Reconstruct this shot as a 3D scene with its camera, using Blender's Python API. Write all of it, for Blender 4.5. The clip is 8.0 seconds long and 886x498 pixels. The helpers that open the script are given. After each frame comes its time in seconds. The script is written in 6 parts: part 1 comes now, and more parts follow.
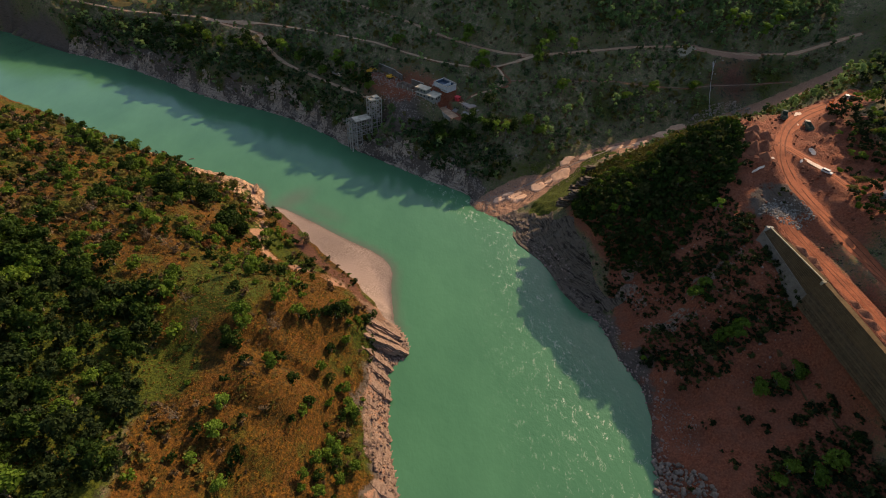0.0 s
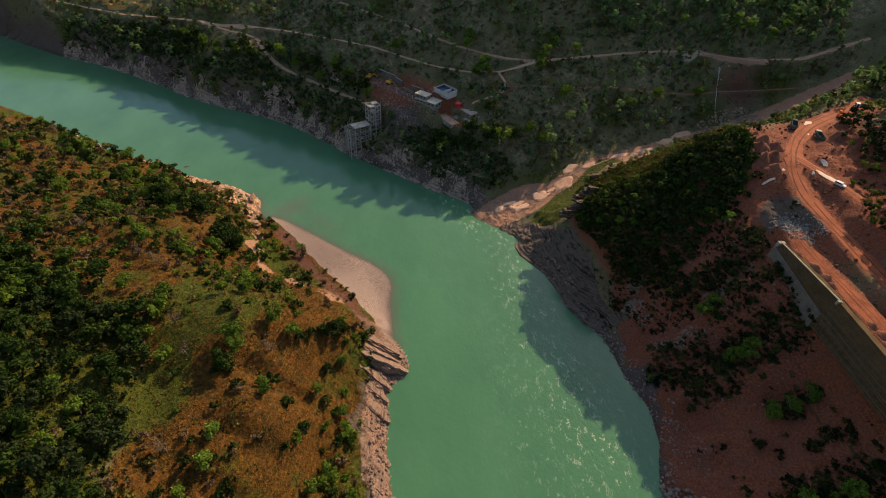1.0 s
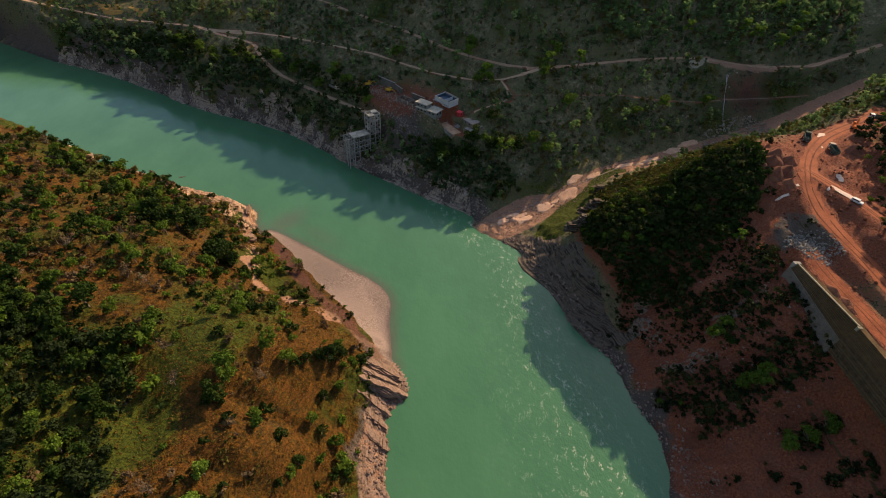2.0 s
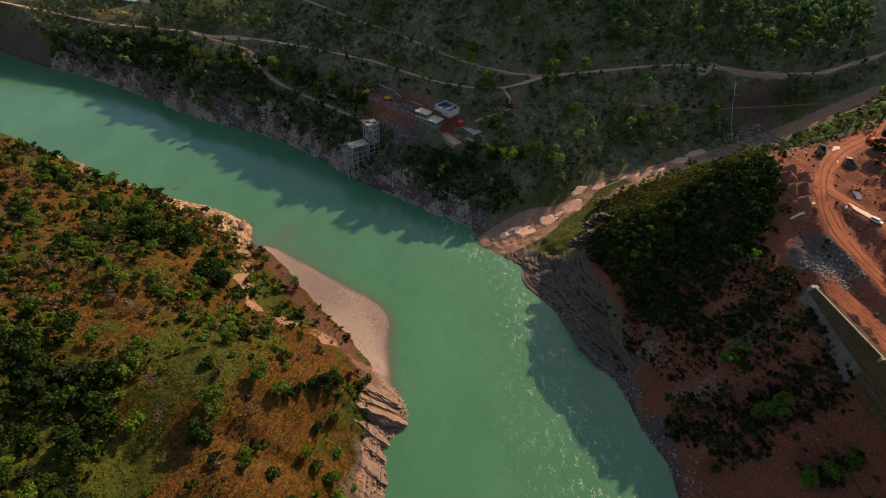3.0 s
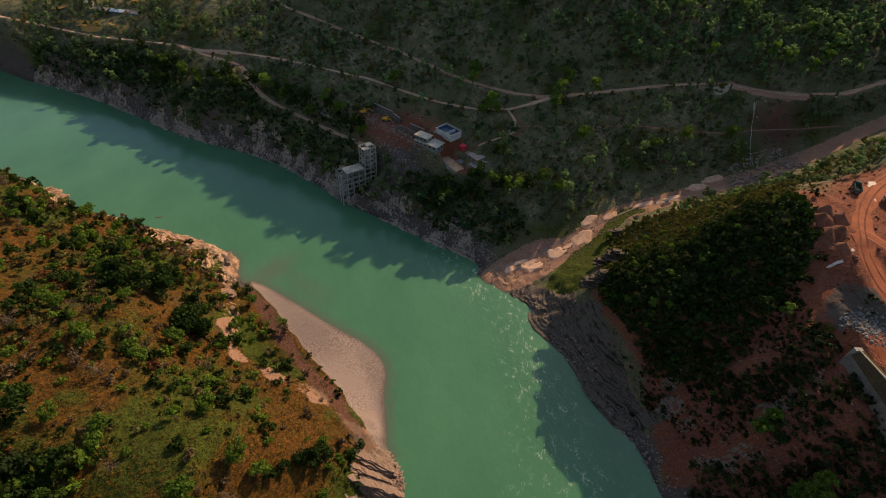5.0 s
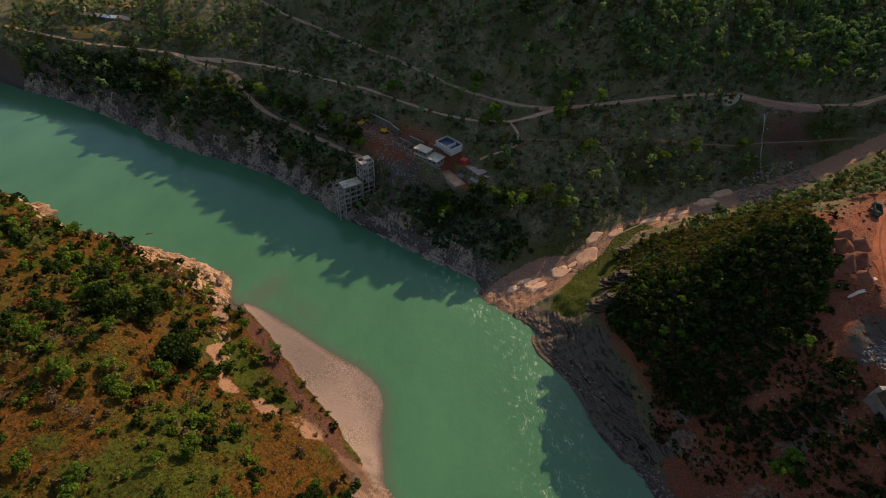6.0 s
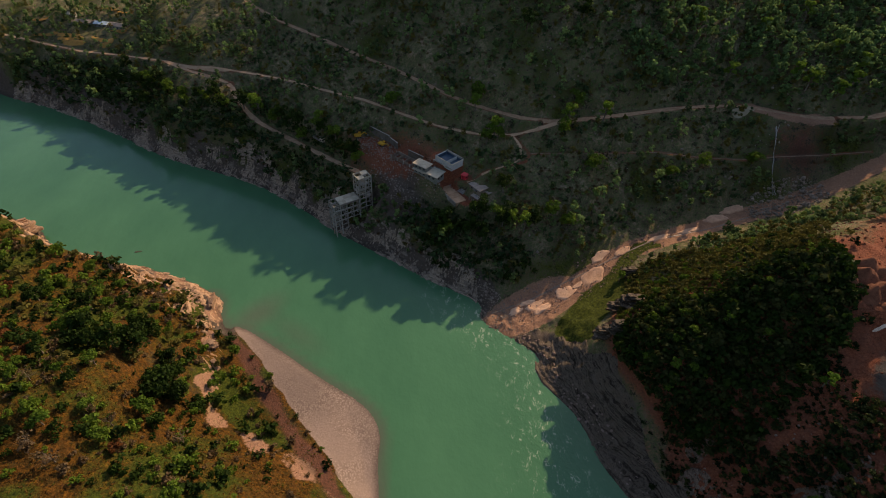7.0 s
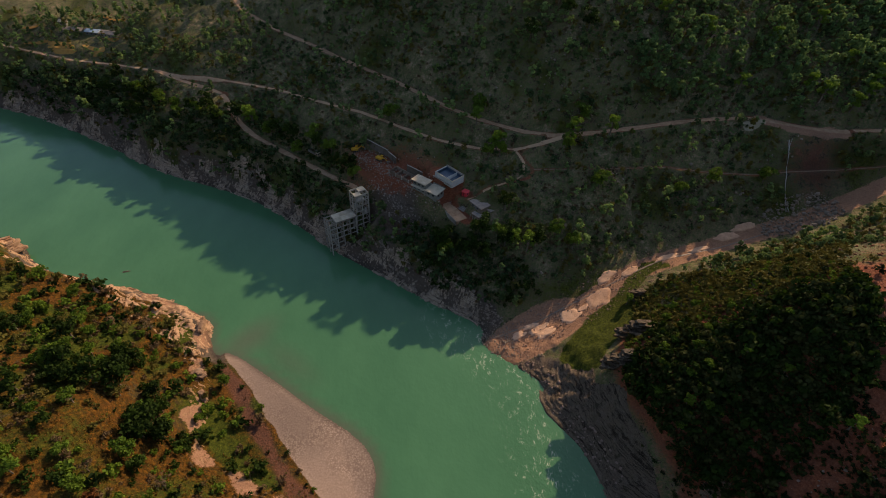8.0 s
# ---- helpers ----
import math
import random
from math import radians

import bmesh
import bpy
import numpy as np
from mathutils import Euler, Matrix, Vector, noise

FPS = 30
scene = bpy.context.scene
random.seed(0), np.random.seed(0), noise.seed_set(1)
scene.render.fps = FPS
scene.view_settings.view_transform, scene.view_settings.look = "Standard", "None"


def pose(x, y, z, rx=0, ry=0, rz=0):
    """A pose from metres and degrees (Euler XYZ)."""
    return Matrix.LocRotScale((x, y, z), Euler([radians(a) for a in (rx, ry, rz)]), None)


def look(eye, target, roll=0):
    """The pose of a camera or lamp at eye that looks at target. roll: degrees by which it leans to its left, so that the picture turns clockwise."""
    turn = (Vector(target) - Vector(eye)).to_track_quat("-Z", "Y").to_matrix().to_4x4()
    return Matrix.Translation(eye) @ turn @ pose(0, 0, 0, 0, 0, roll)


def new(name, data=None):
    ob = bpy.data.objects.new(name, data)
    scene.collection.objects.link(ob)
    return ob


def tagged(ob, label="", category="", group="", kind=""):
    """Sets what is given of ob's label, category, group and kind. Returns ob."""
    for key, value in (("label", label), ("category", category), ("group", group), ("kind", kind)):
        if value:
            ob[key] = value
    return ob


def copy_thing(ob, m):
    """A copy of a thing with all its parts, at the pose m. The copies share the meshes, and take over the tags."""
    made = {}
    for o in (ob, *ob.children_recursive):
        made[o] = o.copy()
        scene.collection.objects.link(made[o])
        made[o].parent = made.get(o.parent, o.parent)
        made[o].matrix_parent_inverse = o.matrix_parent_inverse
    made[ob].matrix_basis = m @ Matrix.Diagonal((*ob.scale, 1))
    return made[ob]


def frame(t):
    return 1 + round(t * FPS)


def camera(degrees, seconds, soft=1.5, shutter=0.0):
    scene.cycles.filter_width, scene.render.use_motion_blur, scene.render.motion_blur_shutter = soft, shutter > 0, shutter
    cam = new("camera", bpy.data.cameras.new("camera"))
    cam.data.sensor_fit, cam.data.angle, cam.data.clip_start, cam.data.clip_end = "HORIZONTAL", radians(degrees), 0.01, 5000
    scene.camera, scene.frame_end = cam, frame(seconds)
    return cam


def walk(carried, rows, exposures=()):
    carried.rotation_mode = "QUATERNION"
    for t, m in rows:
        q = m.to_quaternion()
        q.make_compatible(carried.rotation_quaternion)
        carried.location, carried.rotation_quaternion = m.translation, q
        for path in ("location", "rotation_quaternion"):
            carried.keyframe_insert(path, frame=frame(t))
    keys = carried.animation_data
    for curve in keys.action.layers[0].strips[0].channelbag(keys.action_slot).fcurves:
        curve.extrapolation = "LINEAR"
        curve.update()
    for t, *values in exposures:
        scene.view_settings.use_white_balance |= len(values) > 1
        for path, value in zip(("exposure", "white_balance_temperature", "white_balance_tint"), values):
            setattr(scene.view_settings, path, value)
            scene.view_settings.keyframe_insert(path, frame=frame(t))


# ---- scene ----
cam = camera(86.0, 8.0, soft=1.0)
PATH = [
    (0, (0.228, -5.76, 172.699), (0.281, -4.275, 171.36), 4.4),
    (0.5, (0.103, -1.406, 172.875), (0.155, 0.078, 171.536), 4.4),
    (1, (-0.01, 3.198, 173.122), (0.042, 4.682, 171.783), 4.4),
    (1.5, (-0.141, 8.369, 173.456), (-0.091, 9.854, 172.117), 4.4),
    (3, (-0.625, 25.914, 175.349), (-0.579, 27.394, 174.004), 4.2),
    (3.5, (-0.805, 32.152, 175.69), (-0.759, 33.633, 174.346), 4.3),
    (4, (-1.027, 38.339, 176.053), (-0.982, 39.82, 174.709), 4.3),
    (4.5, (-1.257, 44.897, 176.432), (-1.212, 46.378, 175.089), 4.3),
    (6, (-1.989, 65.168, 178.796), (-1.944, 66.644, 177.447), 4.3),
    (6.5, (-2.086, 72.155, 179.335), (-2.04, 73.631, 177.987), 4.3),
    (7, (-2.051, 79.116, 179.782), (-2.008, 80.591, 178.432), 4.3),
    (7.5, (-1.92, 86.189, 180.086), (-1.879, 87.665, 178.737), 4.3),
    (8, (-1.867, 92.943, 180.366), (-1.828, 94.42, 179.018), 4.2),
]
walk(cam, [(t, look(eye, target, roll)) for t, eye, target, roll in PATH], [(0.0, 0.6, 7450, 13), (4.0, 0.46, 7450, 13), (8.0, 0.2, 7450, 13)])

# ---- light: low warm sun from beyond the far slope, clear sky ----
SUN_AZ, SUN_EL = 52.0, 32.5
world = bpy.data.worlds.new("sky")
scene.world = world
world.use_nodes = True
wn = world.node_tree
sky = wn.nodes.new("ShaderNodeTexSky")
sky.sky_type = "NISHITA"
sky.sun_disc = False
sky.ozone_density = 3.0
sky.dust_density = 1.2
sky.sun_elevation = radians(SUN_EL)
sky.sun_rotation = radians(90 - SUN_AZ)
wn.links.new(sky.outputs[0], wn.nodes["Background"].inputs[0])
wn.nodes["Background"].inputs[1].default_value = 0.15
sun = new("sun", bpy.data.lights.new("sun", "SUN"))
sun.data.energy, sun.data.angle, sun.data.color = 3.8, radians(0.6), (1.0, 0.80, 0.57)
sun_way = Vector((math.cos(radians(SUN_EL)) * math.cos(radians(SUN_AZ)), math.cos(radians(SUN_EL)) * math.sin(radians(SUN_AZ)), math.sin(radians(SUN_EL))))
sun.matrix_world = look(sun_way * 900, (0, 0, 0))

# ---- land begin ----
rng = np.random.default_rng(7)
# shorelines, from downstream to upstream
SHORE_W = [(-4, -700), (-2, 0), (-5, 40), (-7, 60), (-11, 73), (-13, 87), (-13, 97), (-16, 107), (-7, 117), (-9, 125), (-15, 132), (-16, 144),
           (-18, 155), (-18, 168), (-26, 179), (-47, 190), (-67, 203), (-90, 216), (-94, 212), (-101, 222), (-103, 230), (-118, 239), (-138, 246),
           (-159, 250), (-186, 254), (-207, 263), (-216, 273), (-234, 280), (-290, 300), (-420, 350), (-700, 380)]
SHORE_E = [(78, -700), (84, 0), (85, 45), (85, 61), (87, 69), (88, 80), (92, 90), (92, 96), (93, 105), (88, 114), (85, 124), (83, 137), (76, 148), (69, 159),
           (66, 169), (61, 179), (55, 188), (48, 197), (50, 208), (39, 214), (22, 226), (25, 236), (14, 243), (-3, 251), (-21, 263), (-40, 274),
           (-56, 284), (-77, 301), (-101, 318), (-122, 330), (-145, 337), (-187, 352), (-225, 375), (-264, 395), (-302, 412), (-345, 424), (-480, 500), (-700, 560)]
# break lines of the slopes: x, y, height
WEST_CREST = [(-420, 260, 70), (-330, 235, 60), (-250, 215, 46), (-192, 178, 40), (-147, 165, 40), (-127, 125, 43), (-112, 90, 48), (-96, 63, 48), (-82, 40, 48), (-75, 0, 50), (-110, 20, 62), (-260, 90, 95), (-300, 0, 120)]
WEST_FLANK = [(-213, 250, 22), (-172, 232, 22), (-147, 205, 23), (-122, 195, 20), (-107, 160, 33), (-85, 148, 24), (-92, 116, 41), (-66, 122, 37), (-55, 112, 37), (-64, 100, 42),
              (-83, 86, 38), (-57, 62, 33), (-49, 74, 31), (-46, 96, 26), (-36, 122, 22), (-32, 68, 15), (-40, 30, 24), (-18, 20, 8)]
WEST_FOOT = [(-200, 262, 5), (-146, 239, 6), (-120, 232, 4.5), (-108, 214, 7), (-94, 197, 6), (-80, 172, 5), (-66, 158, 8), (-50, 147, 12), (-36, 138, 12), (-27, 126, 12), (-26, 109, 9), (-24, 90, 8), (-20, 70, 7)]
BAR = [(-22, 147, 1.2), (-27, 158, 1.6), (-33, 168, 1.8), (-48, 175, 1.8), (-66, 190, 1.5), (-82, 204, 1.0)]
EAST_FLANK = [(96, 158, 16), (112, 158, 33), (128, 148, 46), (111, 130, 23), (120, 112, 26), (135, 97, 26), (111, 103, 14), (140, 78, 29), (118, 70, 14), (100, 66, 5), (100, 20, 8),
              (85, 176, 30), (89, 197, 37), (75, 205, 21), (68, 192, 12), (83, 161, 8), (87, 219, 20), (104, 192, 45), (112, 175, 41), (75, 175, 13)]
EAST_TOP = [(137, 150, 53), (152, 149, 61), (146, 168, 60), (140, 185, 66), (125, 196, 62), (147, 196, 71), (171, 220, 71), (187, 228, 69), (168, 190, 70), (185, 170, 72), (166, 242, 56), (130, 222, 58), (150, 228, 64),
            (105, 212, 41), (160, 120, 58), (175, 90, 58), (215, 190, 84), (235, 240, 82), (270, 170, 110), (230, 100, 95), (170, 40, 60), (210, 262, 60), (260, 290, 75)]
CREEK = [(40, 229, 1.2), (55, 238, 4), (75, 247, 9), (88, 256, 13), (104, 266, 16), (126, 274, 19), (147, 281, 22), (170, 288, 26), (190, 292, 31), (225, 305, 40), (280, 325, 60)]
FAR_LOW = [(51, 259, 17), (36, 252, 10), (26, 266, 24), (6, 272, 21), (-6, 286, 24), (-24, 286, 25), (-40, 296, 24), (-46, 314, 31), (-62, 318, 29), (-79, 331, 31), (-99, 317, 9.5), (-96, 338, 28), (-115, 352, 31), (-150, 360, 26), (-178, 343, 9), (-200, 372, 20), (-240, 395, 16), (-300, 430, 24)]
FAR_MID = [(-47, 328, 34), (-20, 312, 36), (0, 304, 38), (18, 284, 32), (50, 299, 44), (81, 294, 42), (141, 311, 42), (188, 312, 45), (36, 323, 56), (69, 321, 59), (128, 337, 60), (174, 348, 59), (200, 334, 62),
           (-6, 346, 61), (-32, 345, 52), (-56, 350, 54), (-46, 378, 63), (-110, 404, 50), (-149, 389, 42), (-205, 418, 41), (-290, 447, 39), (-350, 470, 42), (240, 340, 70)]
# knots past about y 420: unseen ridge, heights set to cast the river's shade
FAR_TOP = [(52, 351, 84), (92, 352, 84), (130, 366, 91), (191, 375, 80), (227, 362, 80), (-20, 385, 80), (-80, 430, 76), (-170, 470, 68), (-270, 500, 54), (0, 440, 125), (60, 425, 125), (100, 440, 142), (190, 455, 130), (270, 430, 115), (330, 360, 105), (-90, 510, 112), (-160, 520, 94), (-250, 580, 92), (-400, 560, 60)]


def spread(line, step=14.0):
    """A broken line as points no more than step apart."""
    out = [line[0]]
    for a, b in zip(line, line[1:]):
        n = max(1, int(math.dist(a[:2], b[:2]) / step))
        out += [tuple(np.array(a) + (np.array(b) - np.array(a)) * (i + 1) / n) for i in range(n)]
    return np.array(out, float)


KNOTS = np.vstack([np.array(k, float) for k in (WEST_CREST, WEST_FLANK, WEST_FOOT, BAR, EAST_FLANK, EAST_TOP, spread(CREEK), FAR_LOW, FAR_MID, FAR_TOP)])


def plate_kernel(d2):
    return 0.5 * d2 * np.log(d2 + 1e-6)


def plate_fit(knots, soft):
    """A thin plate laid over the knots, slightly relaxed."""
    n = len(knots)
    p = knots[:, :2] / 100
    d2 = ((p[:, None] - p[None]) ** 2).sum(-1)
    a = np.zeros((n + 3, n + 3))
    a[:n, :n] = plate_kernel(d2) + soft * np.eye(n)
    a[:n, n], a[:n, n + 1:] = 1, p
    a[n:, :n] = a[:n, n:].T
    b = np.zeros(n + 3)
    b[:n] = knots[:, 2]
    return np.linalg.solve(a, b)


PLATE = plate_fit(KNOTS, 0.003)


def plate(x, y):
    out = np.empty(len(x))
    k = KNOTS[:, :2] / 100
    for i in range(0, len(x), 20000):
        p = np.stack([x[i:i + 20000], y[i:i + 20000]], 1) / 100
        out[i:i + 20000] = plate_kernel(((p[:, None] - k[None]) ** 2).sum(-1)) @ PLATE[:-3] + PLATE[-3] + p @ PLATE[-2:]
    return out


def line_gap(x, y, line):
    """Distance to a broken line, and the height along it where it has one."""
    if len(x) < 3000:
        k = np.array(line, float)
        a, way = k[:-1], np.diff(k[:, :2], axis=0)
        t = np.clip(((x[:, None] - a[:, 0]) * way[:, 0] + (y[:, None] - a[:, 1]) * way[:, 1]) / ((way ** 2).sum(1) + 1e-9), 0, 1)
        d = np.hypot(x[:, None] - a[:, 0] - t * way[:, 0], y[:, None] - a[:, 1] - t * way[:, 1])
        i, row = d.argmin(1), np.arange(len(x))
        return d[row, i], (a[i, 2] + t[row, i] * (k[i + 1, 2] - a[i, 2]) if k.shape[1] > 2 else np.zeros(len(x)))
    best = np.full(len(x), 1e9)
    height = np.zeros(len(x))
    for a, b in zip(line, line[1:]):
        dx, dy = b[0] - a[0], b[1] - a[1]
        t = np.clip(((x - a[0]) * dx + (y - a[1]) * dy) / (dx * dx + dy * dy + 1e-9), 0, 1)
        d = np.hypot(x - a[0] - t * dx, y - a[1] - t * dy)
        near = d < best
        best = np.where(near, d, best)
        if len(a) > 2:
            height = np.where(near, a[2] + t * (b[2] - a[2]), height)
    return best, height


def rounded(line, closed=False):
    """The line with its corners cut once."""
    out = []
    for a, b in zip(line, line[1:] + (line[:1] if closed else [])):
        out += [tuple(0.75 * p + 0.25 * q for p, q in zip(a, b)), tuple(0.25 * p + 0.75 * q for p, q in zip(a, b))]
    return out if closed else [line[0]] + out + [line[-1]]


SHORE_W, SHORE_E = rounded(SHORE_W), rounded(SHORE_E)
RIVER = SHORE_W + SHORE_E[::-1]


def inside(x, y, ring):
    hit = np.zeros(len(x), bool)
    for (x0, y0), (x1, y1) in zip(ring, ring[1:] + ring[:1]):
        if y0 != y1:
            hit ^= ((y0 > y) != (y1 > y)) & (x < (x1 - x0) * (y - y0) / (y1 - y0) + x0)
    return hit


def step(a, b, v):
    t = np.clip((v - a) / (b - a), 0, 1)
    return t * t * (3 - 2 * t)


def waves(x, y, size, seed):
    """Smooth value noise on a lattice, -1 to 1."""
    g = np.random.default_rng(seed).uniform(-1, 1, (256, 256))
    u, v = x / size, y / size
    i, j = np.floor(u).astype(int), np.floor(v).astype(int)
    fu, fv = u - i, v - j
    fu, fv = fu * fu * (3 - 2 * fu), fv * fv * (3 - 2 * fv)
    a, b = g[i % 256, j % 256], g[(i + 1) % 256, j % 256]
    c, d = g[i % 256, (j + 1) % 256], g[(i + 1) % 256, (j + 1) % 256]
    return (a * (1 - fu) + b * fu) * (1 - fv) + (c * (1 - fu) + d * fu) * fv


def blob(x, y, cx, cy, rx, ry, turn=0.0):
    """1 at the middle of an ellipse, 0 at its rim and past it."""
    c, s = math.cos(radians(turn)), math.sin(radians(turn))
    u, v = ((x - cx) * c + (y - cy) * s) / rx, ((y - cy) * c - (x - cx) * s) / ry
    return np.clip(1 - np.hypot(u, v), 0, 1)


ROADS = []


def shore_gap(x, y):
    """Distance to the water's edge: minus in the river."""
    dw, de = line_gap(x, y, SHORE_W)[0], line_gap(x, y, SHORE_E)[0]
    d = np.minimum(dw, de)
    return np.where(inside(x, y, RIVER), -d, d), dw < de


def land(x, y, fine=True):
    """Height of the ground."""
    x, y = np.atleast_1d(np.asarray(x, float)), np.atleast_1d(np.asarray(y, float))
    gap, west = shore_gap(x, y)
    out = np.maximum(np.maximum(-360 - x, x - 290), np.maximum(20 - y, y - 500))
    far = step(0, 160, out)
    core = plate(np.clip(x, -520, 420), np.clip(y, -60, 620))
    hill = 60 + 0.42 * np.maximum(gap - 60, 0) + 30 * waves(x, y, 210, 5) + 12 * waves(x, y, 70, 6)
    hill = 420 * np.tanh(hill / 420)
    z = core * (1 - far) + hill * far
    rough = step(4, 20, gap) * (0.12 + 0.88 * step(7, 18, line_gap(x, y, CREEK)[0])) * (1 - 0.85 * step(0, 0.4, blob(x, y, 68, 182, 46, 20, -58)))
    bar = step(0, 0.35, blob(x, y, -52, 182, 62, 30, -38))
    if fine:
        z = z + rough * (1 - bar) * np.where(west, 1.0, 1.7) * (1.3 * waves(x, y, 17, 1) + 0.6 * waves(x, y, 6.5, 2) + 0.25 * waves(x, y, 2.6, 3))
        gully = np.where(west, 0, 1) * step(0, 0.35, blob(x, y, 114, 128, 30, 58, 0)) * step(139, 130, x)
        z = z + gully * (2.0 * np.sin(2 * np.pi * (y - 0.17 * (x - 120) - 124.5) / 21 + 0.8 * waves(x, y, 30, 9)) + 2.2 * np.abs(waves(x * 0.3 + 0.05 * y, y - 0.17 * x, 5.5, 8)) + 0.8 * np.abs(waves(x * 0.5, y - 0.17 * x, 2.4, 10)))
    z = z + 4.5 * step(0, 0.8, blob(x, y, -49, 78, 17, 12, -8)) + 3.0 * step(0, 0.8, blob(x, y, -54, 62, 16, 10, -20)) - 3.5 * step(0, 0.9, blob(x, y, -50, 91, 22, 6, -12)) - 2.5 * step(0, 0.9, blob(x, y, -33, 72, 6, 16, 10))
    cut = step(0, 0.5, blob(x, y, 148, 176, 17, 30, 8)) + 0.7 * step(0, 0.5, blob(x, y, 190, 196, 22, 34, -20))
    z = z + cut * (2.6 * np.abs(waves(x, y, 7, 13)) + 1.2 * np.abs(waves(x, y, 3, 14)) - 1.4)
    z = z - 12 * step(0, 0.6, blob(x, y, -43, 290, 17, 10, 36)) - 4 * step(0, 0.7, blob(x, y, -27, 281, 12, 8, -30)) + 4.0 * blob(x, y, -19, 292, 13, 8, -36) + 2.5 * blob(x, y, -40, 322, 8, 5, -35)
    ramp = np.where(west & (bar > 0.1), 0.05, 0.75) * gap + 0.1 * gap * gap
    z = np.minimum(np.maximum(z, 0.10 * np.minimum(gap, 12)), ramp + 0.05)
    if fine:
        z = z + np.clip(gap * 0.4, 0, 0.9) * (1 - bar) * (1 - step(14, 30, gap)) * (waves(x, y, 3.1, 11) + 0.6 * waves(x, y, 1.6, 12))
        z = np.where(gap > 0.6, np.maximum(z, 0.12), z)
    z = np.where(gap < 0, np.maximum(0.35 * gap, -5), z)
    for line, half, shoulder in ROADS:
        d, h = line_gap(x, y, line)
        z = z + (h - z) * (1 - step(half, half + shoulder, d))
    s = x - wall_x(y)
    along = step(38, 48, y) * (1 - step(146, 149, y))
    foot = np.minimum(z, wall_foot(y))
    return np.where((s > -9) & (s < 0.7), z + (foot - z) * along * step(-9, -4.5, s), z)


# ---- roads: broken lines with heights ----
ROAD_UPPER = [(-190, 520, 84), (-170, 490, 75), (-158, 472, 71.5), (-149, 460, 67.8), (-119, 437, 63.5), (-96, 422, 62.2), (-74, 404, 61.5), (-53, 386.5, 61.5), (-34, 372.3, 61.5), (-16, 356.3, 61.2), (1, 342.5, 60), (20, 332.3, 58.5), (43, 323.8, 57.5), (64, 320.5, 58.5),
              (95, 327, 60.5), (137, 341, 61.5), (177, 350, 61.5), (195, 342, 62.5), (213, 335, 63), (228, 336, 64), (246, 336, 65), (300, 352, 78)]
ROAD_SPUR = [(64, 320.5, 58.5), (52, 316, 55), (38, 315.5, 51.5)]
ROAD_MIDDLE = [(-420, 470, 40), (-335, 451, 36), (-306, 444, 34.5), (-272, 435, 34), (-234, 425, 36.8), (-196, 409.5, 41), (-170, 401.5, 43), (-140, 393, 44.3), (-105, 381, 46), (-73, 359, 50), (-48, 348, 51), (-24, 337, 49), (-4, 326, 48.5), (20, 318, 49), (38, 315.5, 51.5)]
ROAD_LOWER = [(-196, 409.5, 41), (-178, 400.5, 39.5), (-143, 386, 39), (-134, 369, 34.5), (-119, 353, 30.5), (-102, 342, 29), (-83, 330, 28), (-64, 317, 27.6), (-46, 306, 27.6)]
PATH_STEPS = [(38, 315.5, 51.3), (48, 305, 46.5), (45, 300, 44.2), (26, 297, 40), (14, 290, 36)]
PATH_HILL = [(48, 305, 46.5), (79, 306, 48), (122, 316, 46), (148, 316, 44), (173, 316, 44.5), (190, 317, 47), (216, 319, 48.5), (245, 322, 51)]
HAUL_ROAD = [(172, 40, 58), (168, 90, 58.5), (164.5, 118, 59.3), (162.5, 130, 60.3), (160.5, 143, 61.8), (157.5, 155, 63.2), (154.5, 167, 65), (157, 186, 68.8), (170, 208, 71), (190, 226, 71), (206, 235, 71.5), (232, 252, 74)]
HAUL_BRANCH = [(160, 194, 70), (167, 182, 69.5), (171, 168, 69), (173.5, 161, 68.6)]
WALL_ROAD = [(146, 152, 59), (145.5, 142, 57.3), (148, 130, 57), (149.5, 110, 57), (150.5, 93, 57), (152, 60, 57.5)]
YARD = [(-44, 328, 35.2), (-26, 313, 35.6), (-10, 298, 36.6), (2, 292, 35.8)]
TANK_PAD = [(-1, 304, 42.4), (7, 298, 42.4)]
PLATFORM = [(5, 290, 30.6), (14, 280, 30.4)]
HUT_PAD = [(11, 294, 35.5), (15, 294, 35.5)]
LANDING = [(182, 346, 61.6), (200, 338, 62.2), (217, 333, 62.8)]
ROADS = [(ROAD_UPPER, 2.3, 5.0), (ROAD_SPUR, 1.8, 3.0), (ROAD_MIDDLE, 1.7, 4.0), (ROAD_LOWER, 2.0, 4.5), (PATH_STEPS, 1.0, 2.0), (PATH_HILL, 0.9, 2.0), (HAUL_ROAD, 3.6, 6.0), (HAUL_BRANCH, 2.6, 5.0),
         (WALL_ROAD, 4.5, 4.5), (YARD, 5.0, 5.0), (TANK_PAD, 5.0, 4.0), (PLATFORM, 3.5, 3.0), (HUT_PAD, 2.6, 2.5), (LANDING, 5.0, 4.0)]


def wall_x(y):
    """The top edge of the tall retaining wall."""
    return np.interp(y, (40, 60, 85, 115.5, 145.5, 150), (146.5, 145.8, 144.3, 142.9, 138.3, 137.5))


def wall_foot(y):
    return np.interp(y, (40, 78, 98, 116, 130, 147), (43.5, 44, 44, 44.5, 47.6, 51.8))


# ---- land end ----


# ---- materials ----
def nodes_of(name):
    m = bpy.data.materials.new(name)
    m.use_nodes = True
    t = m.node_tree
    return m, t.nodes, t.links, t.nodes["Principled BSDF"]


